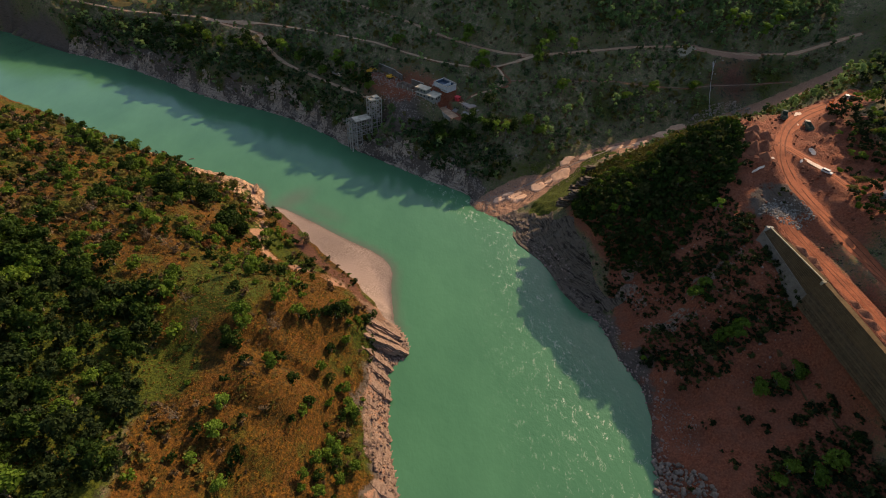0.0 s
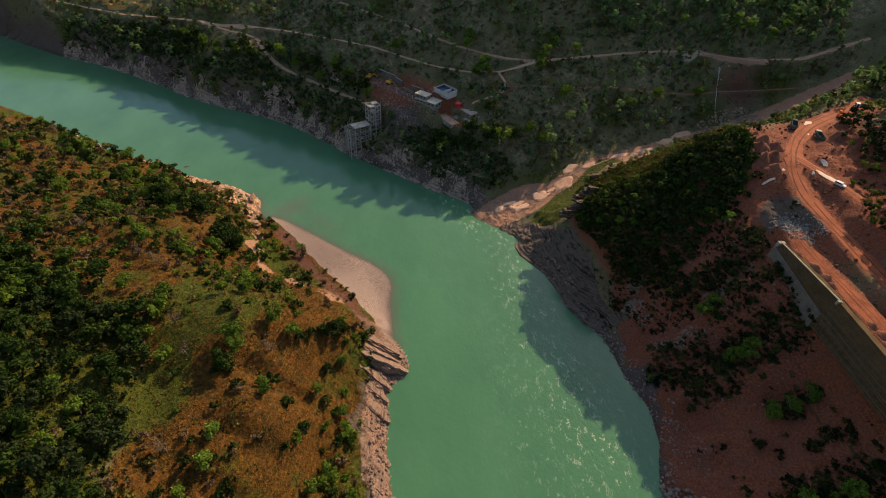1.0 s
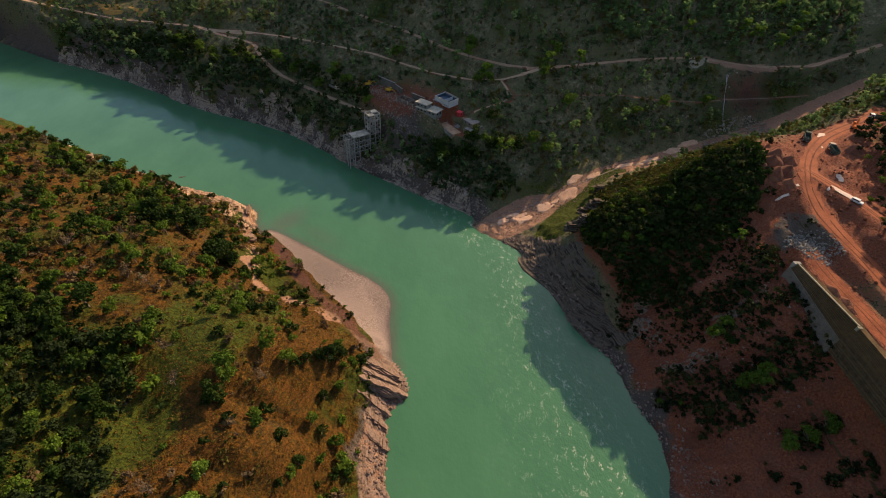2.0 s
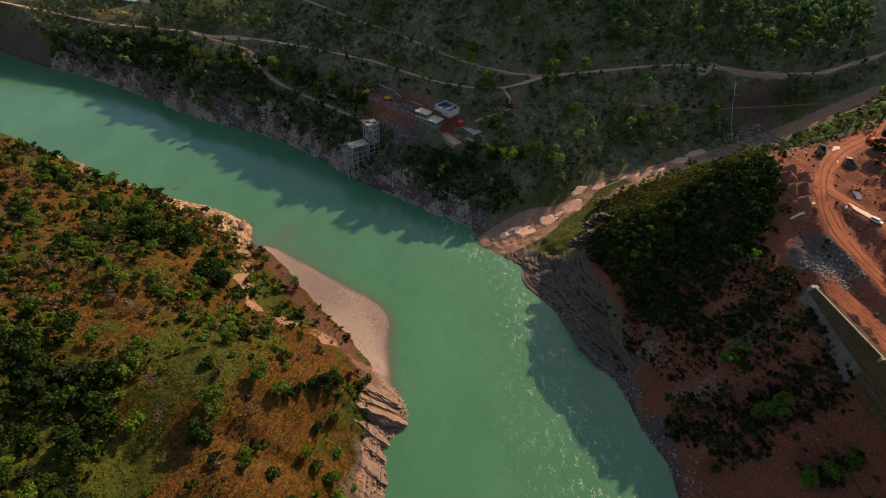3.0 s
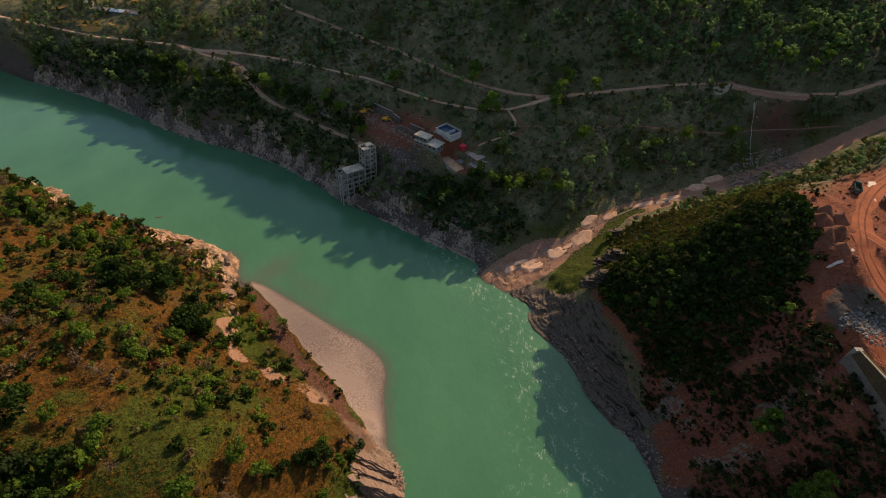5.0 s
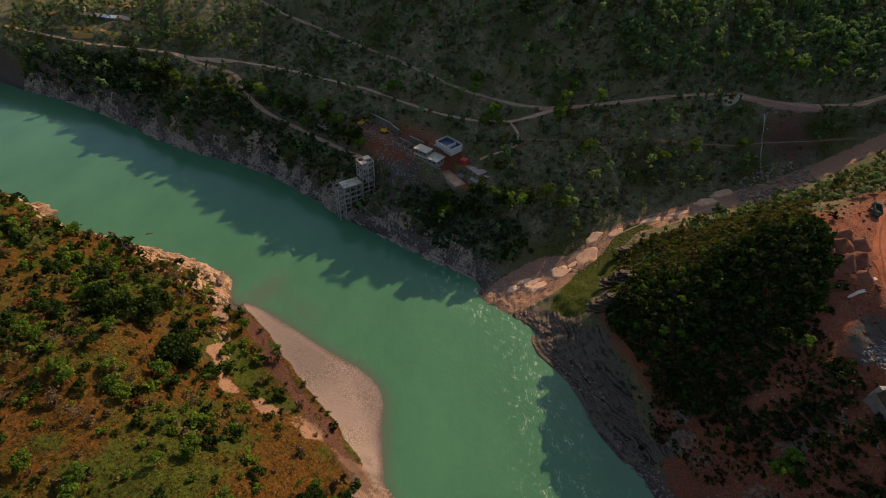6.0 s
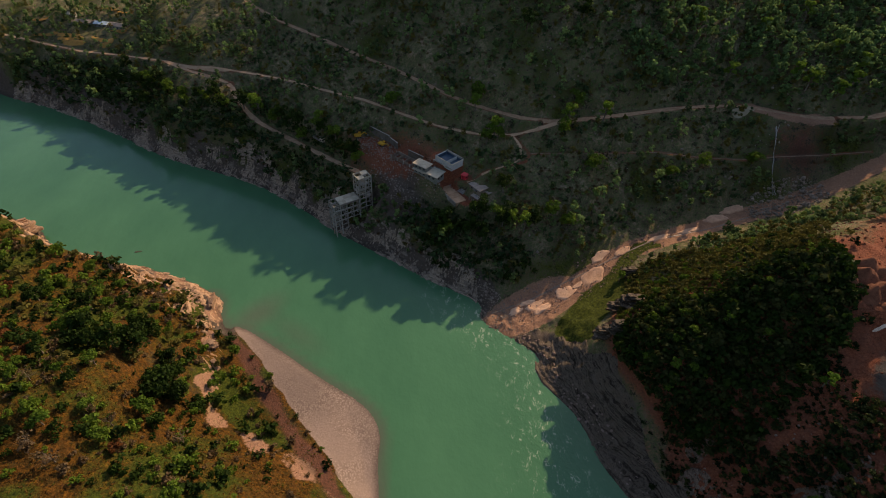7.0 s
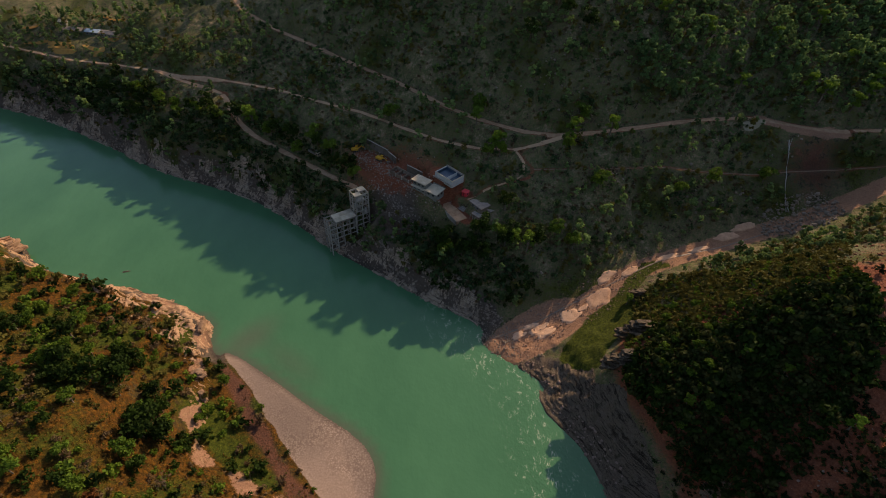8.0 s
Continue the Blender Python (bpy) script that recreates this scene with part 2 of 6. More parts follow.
def put(nodes, links, kind, ins=(), operation="", attribute_name=""):
    n = nodes.new(kind)
    if operation:
        n.operation = operation
    if attribute_name:
        n.attribute_name = attribute_name
    for k, v in dict(ins).items():
        if isinstance(v, bpy.types.NodeSocket):
            links.new(v, n.inputs[k])
        else:
            n.inputs[k].default_value = v
    return n


def noise_out(nodes, links, scale, detail=4.0, rough=0.6, stretch=None, key="Fac"):
    co = nodes.new("ShaderNodeNewGeometry").outputs["Position"]
    if stretch:
        co = put(nodes, links, "ShaderNodeMapping", {"Vector": co, "Scale": stretch[:3], "Rotation": stretch[3:] if len(stretch) > 3 else (0, 0, 0)}).outputs[0]
    return put(nodes, links, "ShaderNodeTexNoise", {"Vector": co, "Scale": scale, "Detail": detail, "Roughness": rough}).outputs[key]


def ramp_out(nodes, links, fac, stops, smooth=False):
    r = nodes.new("ShaderNodeValToRGB")
    if smooth:
        r.color_ramp.interpolation = "EASE"
    el = r.color_ramp.elements
    while len(el) < len(stops):
        el.new(0.5)
    for e, (p, c) in zip(el, stops):
        e.position = p
        e.color = (*c, 1) if not isinstance(c, float) else (c, c, c, 1)
    links.new(fac, r.inputs[0])
    return r.outputs[0]


def math_out(nodes, links, op, a, b=0.0, c=0.0, clamp=False):
    n = put(nodes, links, "ShaderNodeMath", {0: a, 1: b, 2: c}, operation=op)
    n.use_clamp = clamp
    return n.outputs[0]


def mix_out(nodes, links, fac, a, b, blend="MIX"):
    n = nodes.new("ShaderNodeMix")
    n.data_type, n.blend_type = "RGBA", blend
    for i, v in ((0, fac), (6, a), (7, b)):
        if isinstance(v, bpy.types.NodeSocket):
            links.new(v, n.inputs[i])
        else:
            n.inputs[i].default_value = v if i == 0 else (*v, 1)
    return n.outputs[2]


def bump_in(nodes, links, bsdf, height, strength, distance):
    b = put(nodes, links, "ShaderNodeBump", {"Height": height, "Strength": strength, "Distance": distance})
    links.new(b.outputs[0], bsdf.inputs["Normal"])
    return b


def surface(name, colour, second, scale, roughness=0.9, relief=0.4, depth=0.1, fine=None, metal=0.0):
    """A matt surface of two colours mottled at two scales, with fine relief."""
    m, n, l, b = nodes_of(name)
    big, small = noise_out(n, l, scale, 5.0), noise_out(n, l, fine or scale * 9, 4.0, 0.7)
    per = n.new("ShaderNodeObjectInfo").outputs["Random"]
    fac = math_out(n, l, "ADD", math_out(n, l, "MULTIPLY", big, 0.9), math_out(n, l, "MULTIPLY", small, 0.6))
    fac = math_out(n, l, "ADD", fac, math_out(n, l, "MULTIPLY", per, 0.25))
    col = ramp_out(n, l, fac, [(0.55, colour), (1.05, second)])
    l.new(col, b.inputs["Base Color"])
    b.inputs["Roughness"].default_value, b.inputs["Metallic"].default_value = roughness, metal
    if roughness > 0.7:
        b.inputs["Specular IOR Level"].default_value = 0.15
    if relief:
        bump_in(n, l, b, small, relief, depth)
    return m


def ground_material():
    m, n, l, b = nodes_of("ground")
    cover = put(n, l, "ShaderNodeAttribute", attribute_name="cover")
    sep = put(n, l, "ShaderNodeSeparateColor", {0: cover.outputs["Color"]})
    kinds = put(n, l, "ShaderNodeSeparateColor", {0: put(n, l, "ShaderNodeAttribute", attribute_name="kinds").outputs["Color"]})
    broad, mid, fine = noise_out(n, l, 0.035, 5), noise_out(n, l, 0.22, 6, 0.65), noise_out(n, l, 1.3, 6, 0.75)
    edge = math_out(n, l, "ADD", math_out(n, l, "MULTIPLY", mid, 0.7), math_out(n, l, "MULTIPLY", fine, 0.5))
    edge = math_out(n, l, "SUBTRACT", edge, 0.6)

    def cut(mask, width=0.35, lift=1.6):
        s = math_out(n, l, "ADD", mask, math_out(n, l, "MULTIPLY", edge, lift))
        return put(n, l, "ShaderNodeMapRange", {0: s, 1: 0.5 - width / 2, 2: 0.5 + width / 2}).outputs[0]

    tuft = noise_out(n, l, 0.75, 5, 0.8)
    # scrubby hill floor, brown litter and thin green
    scrub = ramp_out(n, l, math_out(n, l, "MULTIPLY_ADD", edge, 2.0, 0.33), [(0.13, (0.030, 0.025, 0.014)), (0.24, (0.18, 0.118, 0.076)), (0.33, (0.11, 0.118, 0.046)), (0.46, (0.25, 0.168, 0.105)), (0.66, (0.36, 0.26, 0.17))])
    scrub = mix_out(n, l, ramp_out(n, l, tuft, [(0.46, 0.0), (0.60, 0.8)]), scrub, (0.060, 0.095, 0.028))
    # sunburnt grass
    dry = ramp_out(n, l, tuft, [(0.34, (0.010, 0.007, 0.001)), (0.46, (0.056, 0.029, 0.004)), (0.58, (0.142, 0.058, 0.007)), (0.75, (0.28, 0.122, 0.016))])
    red_dry = ramp_out(n, l, fine, [(0.3, (0.062, 0.023, 0.006)), (0.7, (0.22, 0.082, 0.019))])
    dry = mix_out(n, l, ramp_out(n, l, mid, [(0.46, 0.0), (0.64, 0.6)]), dry, red_dry)
    rise = put(n, l, "ShaderNodeSeparateXYZ", {0: n.new("ShaderNodeNewGeometry").outputs["Position"]}).outputs[2]
    rise = math_out(n, l, "ADD", math_out(n, l, "MULTIPLY", rise, 5.2), math_out(n, l, "ADD", math_out(n, l, "MULTIPLY", mid, 16.0), math_out(n, l, "MULTIPLY", fine, 3.0)))
    tread = ramp_out(n, l, math_out(n, l, "SINE", rise), [(0.35, 0.0), (0.95, 0.55)])
    dry = mix_out(n, l, tread, dry, (0.040, 0.026, 0.005))
    green = ramp_out(n, l, tuft, [(0.30, (0.008, 0.013, 0.002)), (0.5, (0.044, 0.056, 0.006)), (0.75, (0.118, 0.116, 0.013))])
    dirt = ramp_out(n, l, fine, [(0.25, (0.075, 0.021, 0.011)), (0.46, (0.19, 0.055, 0.026)), (0.60, (0.30, 0.094, 0.045)), (0.76, (0.42, 0.155, 0.082))])
    dirt = mix_out(n, l, ramp_out(n, l, mid, [(0.4, 0.0), (0.7, 0.6)]), dirt, (0.16, 0.070, 0.044))
    strata = noise_out(n, l, 1.0, 5, 0.6, (0.10, 0.10, 1.1, 0.35, -0.25, 0.0))
    rock = ramp_out(n, l, strata, [(0.3, (0.034, 0.025, 0.018)), (0.48, (0.13, 0.096, 0.070)), (0.6, (0.075, 0.056, 0.041)), (0.72, (0.20, 0.152, 0.115))])
    rock = mix_out(n, l, math_out(n, l, "MULTIPLY", fine, 0.55), rock, (0.12, 0.09, 0.07))
    pebble = put(n, l, "ShaderNodeTexVoronoi", {"Vector": n.new("ShaderNodeNewGeometry").outputs["Position"], "Scale": 1.3})
    sand = mix_out(n, l, math_out(n, l, "MULTIPLY", pebble.outputs["Distance"], 1.5, clamp=True), (0.40, 0.295, 0.235), (0.20, 0.14, 0.11))
    sand = mix_out(n, l, ramp_out(n, l, broad, [(0.44, 0.0), (0.56, 0.8)]), sand, (0.255, 0.182, 0.146))
    pale = mix_out(n, l, math_out(n, l, "MULTIPLY", strata, 0.9), ramp_out(n, l, fine, [(0.3, (0.22, 0.110, 0.066)), (0.7, (0.58, 0.325, 0.195))]), (0.23, 0.118, 0.074))
    c = mix_out(n, l, cut(kinds.outputs[0]), scrub, dry)
    c = mix_out(n, l, cut(kinds.outputs[1]), c, green)
    c = mix_out(n, l, cut(sep.outputs[1]), c, dirt)
    c = mix_out(n, l, cut(sep.outputs[0], 0.3, 2.0), c, rock)
    c = mix_out(n, l, cut(kinds.outputs[2], 0.2), c, pale)
    c = mix_out(n, l, cut(sep.outputs[2], 0.15, 0.5), c, sand)
    c = mix_out(n, l, math_out(n, l, "MULTIPLY", cover.outputs["Alpha"], 0.62), c, (0.045, 0.036, 0.028))
    l.new(c, b.inputs["Base Color"])
    b.inputs["Roughness"].default_value = 0.95
    b.inputs["Specular IOR Level"].default_value = 0.15
    h = math_out(n, l, "ADD", math_out(n, l, "MULTIPLY", fine, 0.5), math_out(n, l, "MULTIPLY", tuft, 0.8))
    quiet = math_out(n, l, "SUBTRACT", 1.0, math_out(n, l, "MULTIPLY", sep.outputs[2], 0.6), clamp=True)
    bump_in(n, l, b, math_out(n, l, "MULTIPLY", h, quiet), 0.9, 0.9)
    return m


def water_material():
    m, n, l, b = nodes_of("river_water")
    mask = put(n, l, "ShaderNodeSeparateColor", {0: put(n, l, "ShaderNodeAttribute", attribute_name="flow").outputs["Color"]})
    broad = noise_out(n, l, 0.03, 4, 0.55, (1, 0.6, 1, 0, 0, 0.5))
    silt = ramp_out(n, l, broad, [(0.3, (0.046, 0.138, 0.064)), (0.7, (0.063, 0.172, 0.081))])
    shallow = math_out(n, l, "MULTIPLY", mask.outputs[1], 1.0, clamp=True)
    col = mix_out(n, l, shallow, silt, (0.105, 0.092, 0.066))
    streak = noise_out(n, l, 0.50, 2.5, 0.6, (1.5, 0.75, 1, 0, 0, 0.30))
    thread = math_out(n, l, "ABSOLUTE", math_out(n, l, "SUBTRACT", streak, 0.5))
    thread = put(n, l, "ShaderNodeMapRange", {0: thread, 1: 0.030, 2: 0.010}).outputs[0]
    spots = ramp_out(n, l, noise_out(n, l, 0.30, 3, 0.6, (1.2, 0.7, 1, 0, 0, 0.30)), [(0.52, 0.0), (0.62, 1.0)])
    # pale threads: riffle foam together with sun glints painted as base colour
    foam = math_out(n, l, "MULTIPLY", math_out(n, l, "MULTIPLY", thread, spots), mask.outputs[0], clamp=True)
    col = mix_out(n, l, math_out(n, l, "MULTIPLY", foam, 0.62), col, (0.78, 0.75, 0.56))
    l.new(col, b.inputs["Base Color"])
    b.inputs["IOR"].default_value = 1.333
    rough = math_out(n, l, "ADD", 0.12, math_out(n, l, "MULTIPLY", foam, 0.3))
    l.new(rough, b.inputs["Roughness"])
    ripple, swell = noise_out(n, l, 0.8, 3, 0.55, (1, 0.7, 1, 0, 0, 0.4)), noise_out(n, l, 0.16, 3, 0.5, (1, 0.6, 1, 0, 0, 0.4))
    amp = math_out(n, l, "ADD", 0.3, math_out(n, l, "MULTIPLY", mask.outputs[0], 0.9))
    h = math_out(n, l, "ADD", math_out(n, l, "MULTIPLY", ripple, amp), math_out(n, l, "MULTIPLY", swell, 1.1))
    bump_in(n, l, b, h, 0.32, 0.5)
    return m


def strata_material(name, dark, light, tilt):
    """Bedded rock: thin bands of two tones, dark partings, blotches and cracks."""
    m, n, l, b = nodes_of(name)
    beds = noise_out(n, l, 1.0, 6, 0.7, (0.06, 0.06, 1.5, tilt[0], tilt[1], 0.0))
    blot, fine = noise_out(n, l, 0.28, 5, 0.6), noise_out(n, l, 2.4, 5, 0.75)
    mixed = math_out(n, l, "ADD", math_out(n, l, "MULTIPLY", beds, 0.75), math_out(n, l, "ADD", math_out(n, l, "MULTIPLY", blot, 0.3), math_out(n, l, "MULTIPLY", fine, 0.3)))
    col = ramp_out(n, l, mixed, [(0.46, tuple(0.25 * c for c in dark)), (0.58, dark), (0.70, light), (0.78, dark), (0.9, light)])
    moss = ramp_out(n, l, blot, [(0.56, 0.0), (0.70, 0.5)])
    col = mix_out(n, l, moss, col, (0.045, 0.042, 0.018))
    l.new(col, b.inputs["Base Color"])
    b.inputs["Roughness"].default_value = 0.92
    b.inputs["Specular IOR Level"].default_value = 0.15
    bump_in(n, l, b, math_out(n, l, "ADD", beds, math_out(n, l, "MULTIPLY", fine, 0.5)), 1.0, 0.6)
    return m


def leaf_material(name, dark, light, glow=0.3):
    """Leaves: each cluster its own tone, some light let through."""
    m, n, l, b = nodes_of(name)
    isl = n.new("ShaderNodeNewGeometry").outputs["Random Per Island"]
    per = n.new("ShaderNodeObjectInfo").outputs["Random"]
    big = noise_out(n, l, 0.11, 3)
    f = math_out(n, l, "ADD", math_out(n, l, "MULTIPLY", isl, 0.4), math_out(n, l, "MULTIPLY", per, 0.3))
    f = math_out(n, l, "ADD", f, math_out(n, l, "MULTIPLY", big, 0.6))
    col = ramp_out(n, l, f, [(0.3, dark), (0.95, light)])
    l.new(col, b.inputs["Base Color"])
    b.inputs["Roughness"].default_value = 0.75
    b.inputs["Specular IOR Level"].default_value = 0.12
    tr = put(n, l, "ShaderNodeBsdfTranslucent", {"Color": col})
    mx = put(n, l, "ShaderNodeMixShader", {0: glow, 1: b.outputs[0], 2: tr.outputs[0]})
    l.new(mx.outputs[0], n["Material Output"].inputs[0])
    return m


MAT = {
    "ground": ground_material(),
    "water": water_material(),
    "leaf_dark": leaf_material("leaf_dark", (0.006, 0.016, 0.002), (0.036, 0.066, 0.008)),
    "leaf_mid": leaf_material("leaf_mid", (0.042, 0.088, 0.009), (0.135, 0.20, 0.022), 0.35),
    "leaf_lime": leaf_material("leaf_lime", (0.075, 0.15, 0.014), (0.17, 0.25, 0.034), 0.4),
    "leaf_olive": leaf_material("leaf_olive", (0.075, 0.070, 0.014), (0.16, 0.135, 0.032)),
    # darker leaf green with shade put into the colour
    "leaf_shade": leaf_material("leaf_shade", (0.006, 0.012, 0.003), (0.026, 0.042, 0.009), 0.2),
    # far trees: green lifted and blued, distant haze put into the colour
    "leaf_hazy": leaf_material("leaf_hazy", (0.064, 0.135, 0.048), (0.235, 0.325, 0.105), 0.48),
    # dull green with the eastern spur's shade put into the colour
    "leaf_shade_dull": leaf_material("leaf_shade_dull", (0.018, 0.026, 0.007), (0.074, 0.080, 0.020), 0.3),
    "leaf_far": leaf_material("leaf_far", (0.018, 0.042, 0.016), (0.085, 0.13, 0.045), 0.35),
    "leaf_rust": leaf_material("leaf_rust", (0.10, 0.036, 0.012), (0.20, 0.075, 0.022)),
    "leaf_brown": leaf_material("leaf_brown", (0.085, 0.055, 0.026), (0.18, 0.115, 0.058)),
    # far slope green, likewise lightened in place of haze
    "leaf_hill": leaf_material("leaf_hill", (0.040, 0.085, 0.032), (0.185, 0.245, 0.080), 0.42),
    "grass_dry": leaf_material("grass_dry", (0.070, 0.029, 0.007), (0.19, 0.092, 0.022), 0.3),
    "grass_green": leaf_material("grass_green", (0.048, 0.060, 0.009), (0.12, 0.118, 0.020), 0.3),
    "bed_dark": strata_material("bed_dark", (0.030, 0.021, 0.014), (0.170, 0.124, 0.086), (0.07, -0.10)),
    "bed_slope": strata_material("bed_slope", (0.075, 0.045, 0.030), (0.25, 0.165, 0.115), (0.2, 0.2)),
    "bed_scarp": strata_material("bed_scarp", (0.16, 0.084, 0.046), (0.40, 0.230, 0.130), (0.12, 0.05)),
    "bed_bank": strata_material("bed_bank", (0.12, 0.086, 0.060), (0.44, 0.325, 0.230), (0.15, 0.12)),
    "bed_buff": strata_material("bed_buff", (0.13, 0.080, 0.056), (0.31, 0.20, 0.14), (0.45, 0.30)),
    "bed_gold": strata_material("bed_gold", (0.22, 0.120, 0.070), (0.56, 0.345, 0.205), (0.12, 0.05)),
    "rock_grey": surface("rock_grey", (0.095, 0.072, 0.054), (0.27, 0.205, 0.155), 0.5, fine=2.2, depth=0.4, relief=0.8),
    "rock_brown": surface("rock_brown", (0.12, 0.075, 0.055), (0.27, 0.18, 0.14), 0.5, fine=2.2, depth=0.3, relief=0.7),
    "rock_pale": surface("rock_pale", (0.10, 0.062, 0.044), (0.28, 0.18, 0.13), 0.5, fine=2.0, depth=0.4, relief=0.9),
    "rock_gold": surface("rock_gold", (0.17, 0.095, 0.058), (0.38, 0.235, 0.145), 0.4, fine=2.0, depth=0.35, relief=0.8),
    "rock_fan": surface("rock_fan", (0.40, 0.215, 0.128), (0.68, 0.405, 0.255), 0.35, fine=2.4, depth=0.2, relief=0.6),
    "rock_blue": surface("rock_blue", (0.085, 0.074, 0.060), (0.26, 0.225, 0.185), 0.8, fine=3.0, depth=0.2),
    "rubble": surface("rubble", (0.12, 0.085, 0.062), (0.42, 0.33, 0.265), 0.8, fine=3.0, depth=0.2),
    "concrete": surface("concrete", (0.17, 0.145, 0.115), (0.38, 0.335, 0.275), 0.45, fine=3.0, depth=0.03),
    "wall_concrete": surface("wall_concrete", (0.075, 0.058, 0.043), (0.17, 0.138, 0.106), 0.4, fine=2.0, depth=0.05),
    "roof_pale": surface("roof_pale", (0.27, 0.22, 0.15), (0.52, 0.44, 0.32), 0.4, fine=3.0, depth=0.03),
    "white_wall": surface("white_paint", (0.33, 0.325, 0.30), (0.50, 0.49, 0.46), 0.5, fine=3.0, depth=0.02, roughness=0.6),
    "plaster": surface("plaster", (0.11, 0.115, 0.095), (0.24, 0.235, 0.20), 0.5, fine=3.0, depth=0.02),
    "tank_blue": surface("tank_lining", (0.018, 0.036, 0.06), (0.045, 0.08, 0.12), 0.5, fine=3.0, depth=0.02, roughness=0.5),
    "frame_grey": surface("joinery", (0.10, 0.10, 0.10), (0.2, 0.2, 0.19), 1.0, fine=4.0, depth=0.01),
    "glass_dark": surface("window_glass", (0.012, 0.016, 0.02), (0.03, 0.035, 0.04), 1.0, roughness=0.08, relief=0.0),
    "red_paint": surface("red_paint", (0.55, 0.02, 0.03), (0.72, 0.05, 0.06), 1.0, fine=4.0, depth=0.01, roughness=0.5),
    "red_dark": surface("red_dark_paint", (0.25, 0.012, 0.016), (0.34, 0.02, 0.03), 1.0, fine=4.0, depth=0.01, roughness=0.5),
    "mud_wall": surface("mud_wall", (0.13, 0.085, 0.06), (0.26, 0.19, 0.14), 0.6, fine=3.0, depth=0.04),
    "roof_brown": surface("roof_brown", (0.19, 0.145, 0.115), (0.34, 0.275, 0.225), 0.5, fine=3.0, depth=0.03),
    "roof_blue": surface("roof_blue", (0.26, 0.33, 0.40), (0.42, 0.50, 0.56), 0.6, fine=3.0, depth=0.02, roughness=0.5),
    "step_grey": surface("step_grey", (0.15, 0.125, 0.11), (0.30, 0.26, 0.23), 0.6, fine=3.0, depth=0.03),
    "yellow": surface("yellow_paint", (0.42, 0.20, 0.02), (0.62, 0.33, 0.04), 1.2, fine=4.0, depth=0.01, roughness=0.85),
    "orange": surface("orange_paint", (0.55, 0.12, 0.03), (0.72, 0.20, 0.05), 1.2, fine=4.0, depth=0.01, roughness=0.85),
    "green_dark": surface("dark_green_paint", (0.03, 0.045, 0.03), (0.07, 0.085, 0.06), 1.2, fine=4.0, depth=0.01, roughness=0.85),
    "sand_paint": surface("tan_paint", (0.36, 0.26, 0.17), (0.52, 0.40, 0.28), 1.2, fine=4.0, depth=0.01, roughness=0.85),
    "steel": surface("dusty_steel", (0.10, 0.09, 0.08), (0.22, 0.19, 0.16), 1.2, fine=4.0, depth=0.01, roughness=0.55, metal=0.4),
    "rubber": surface("rubber", (0.02, 0.018, 0.016), (0.06, 0.05, 0.042), 1.5, fine=5.0, depth=0.02),
    "earth_face": surface("earth_face", (0.050, 0.029, 0.011), (0.115, 0.068, 0.028), 0.3, fine=1.8, depth=0.1),
    "stone_course": surface("stone_course", (0.050, 0.030, 0.014), (0.125, 0.078, 0.040), 0.7, fine=2.4, depth=0.25, relief=0.8),
    "soil_red": surface("soil_red", (0.095, 0.032, 0.018), (0.22, 0.085, 0.046), 0.5, fine=1.8, depth=0.35, relief=0.8),
    # matt cream that stands for bright sky mirrored in puddles
    "puddle_glare": surface("puddle_glare", (0.38, 0.24, 0.16), (0.66, 0.50, 0.38), 0.5, fine=2.0, depth=0.1),
    "path_earth": surface("path_earth", (0.10, 0.064, 0.040), (0.26, 0.175, 0.115), 0.5, fine=2.4, depth=0.1),
    "spoil": surface("spoil", (0.22, 0.18, 0.12), (0.36, 0.30, 0.20), 0.4, fine=1.8, depth=0.2),
    "field": surface("ripe_field", (0.26, 0.13, 0.035), (0.46, 0.25, 0.07), 0.3, fine=1.5, depth=0.2),
    "foam": surface("white_water", (0.06, 0.046, 0.034), (0.36, 0.315, 0.265), 0.5, fine=4.0, depth=0.1, roughness=0.5),
    "stream": surface("stream_water", (0.075, 0.050, 0.034), (0.22, 0.155, 0.11), 0.9, fine=3.0, depth=0.08, roughness=0.4),
    "bark": surface("bark", (0.09, 0.065, 0.045), (0.19, 0.15, 0.11), 1.5),
    "road": surface("road_dirt", (0.28, 0.155, 0.088), (0.50, 0.31, 0.185), 0.35, fine=2.5, depth=0.05),
    "rut": surface("rut_earth", (0.075, 0.022, 0.010), (0.20, 0.062, 0.026), 0.25, fine=1.6, depth=0.1),
    "road_red": surface("haul_dirt", (0.14, 0.034, 0.014), (0.33, 0.096, 0.040), 0.22, fine=1.6, depth=0.12),
}


# ---- small building tools ----
def solid(name, bm, material, parent=None, label="", smooth=False):
    me = bpy.data.meshes.new(name)
    bm.to_mesh(me)
    bm.free()
    me.materials.append(material)
    if smooth:
        me.polygons.foreach_set("use_smooth", [True] * len(me.polygons))
    ob = new(name, me)
    if parent:
        ob.parent = parent
    if label:
        ob["label"] = label
    return ob


def part(name, bm, material, parent, label=""):
    return solid(name, bm, material, parent, label)


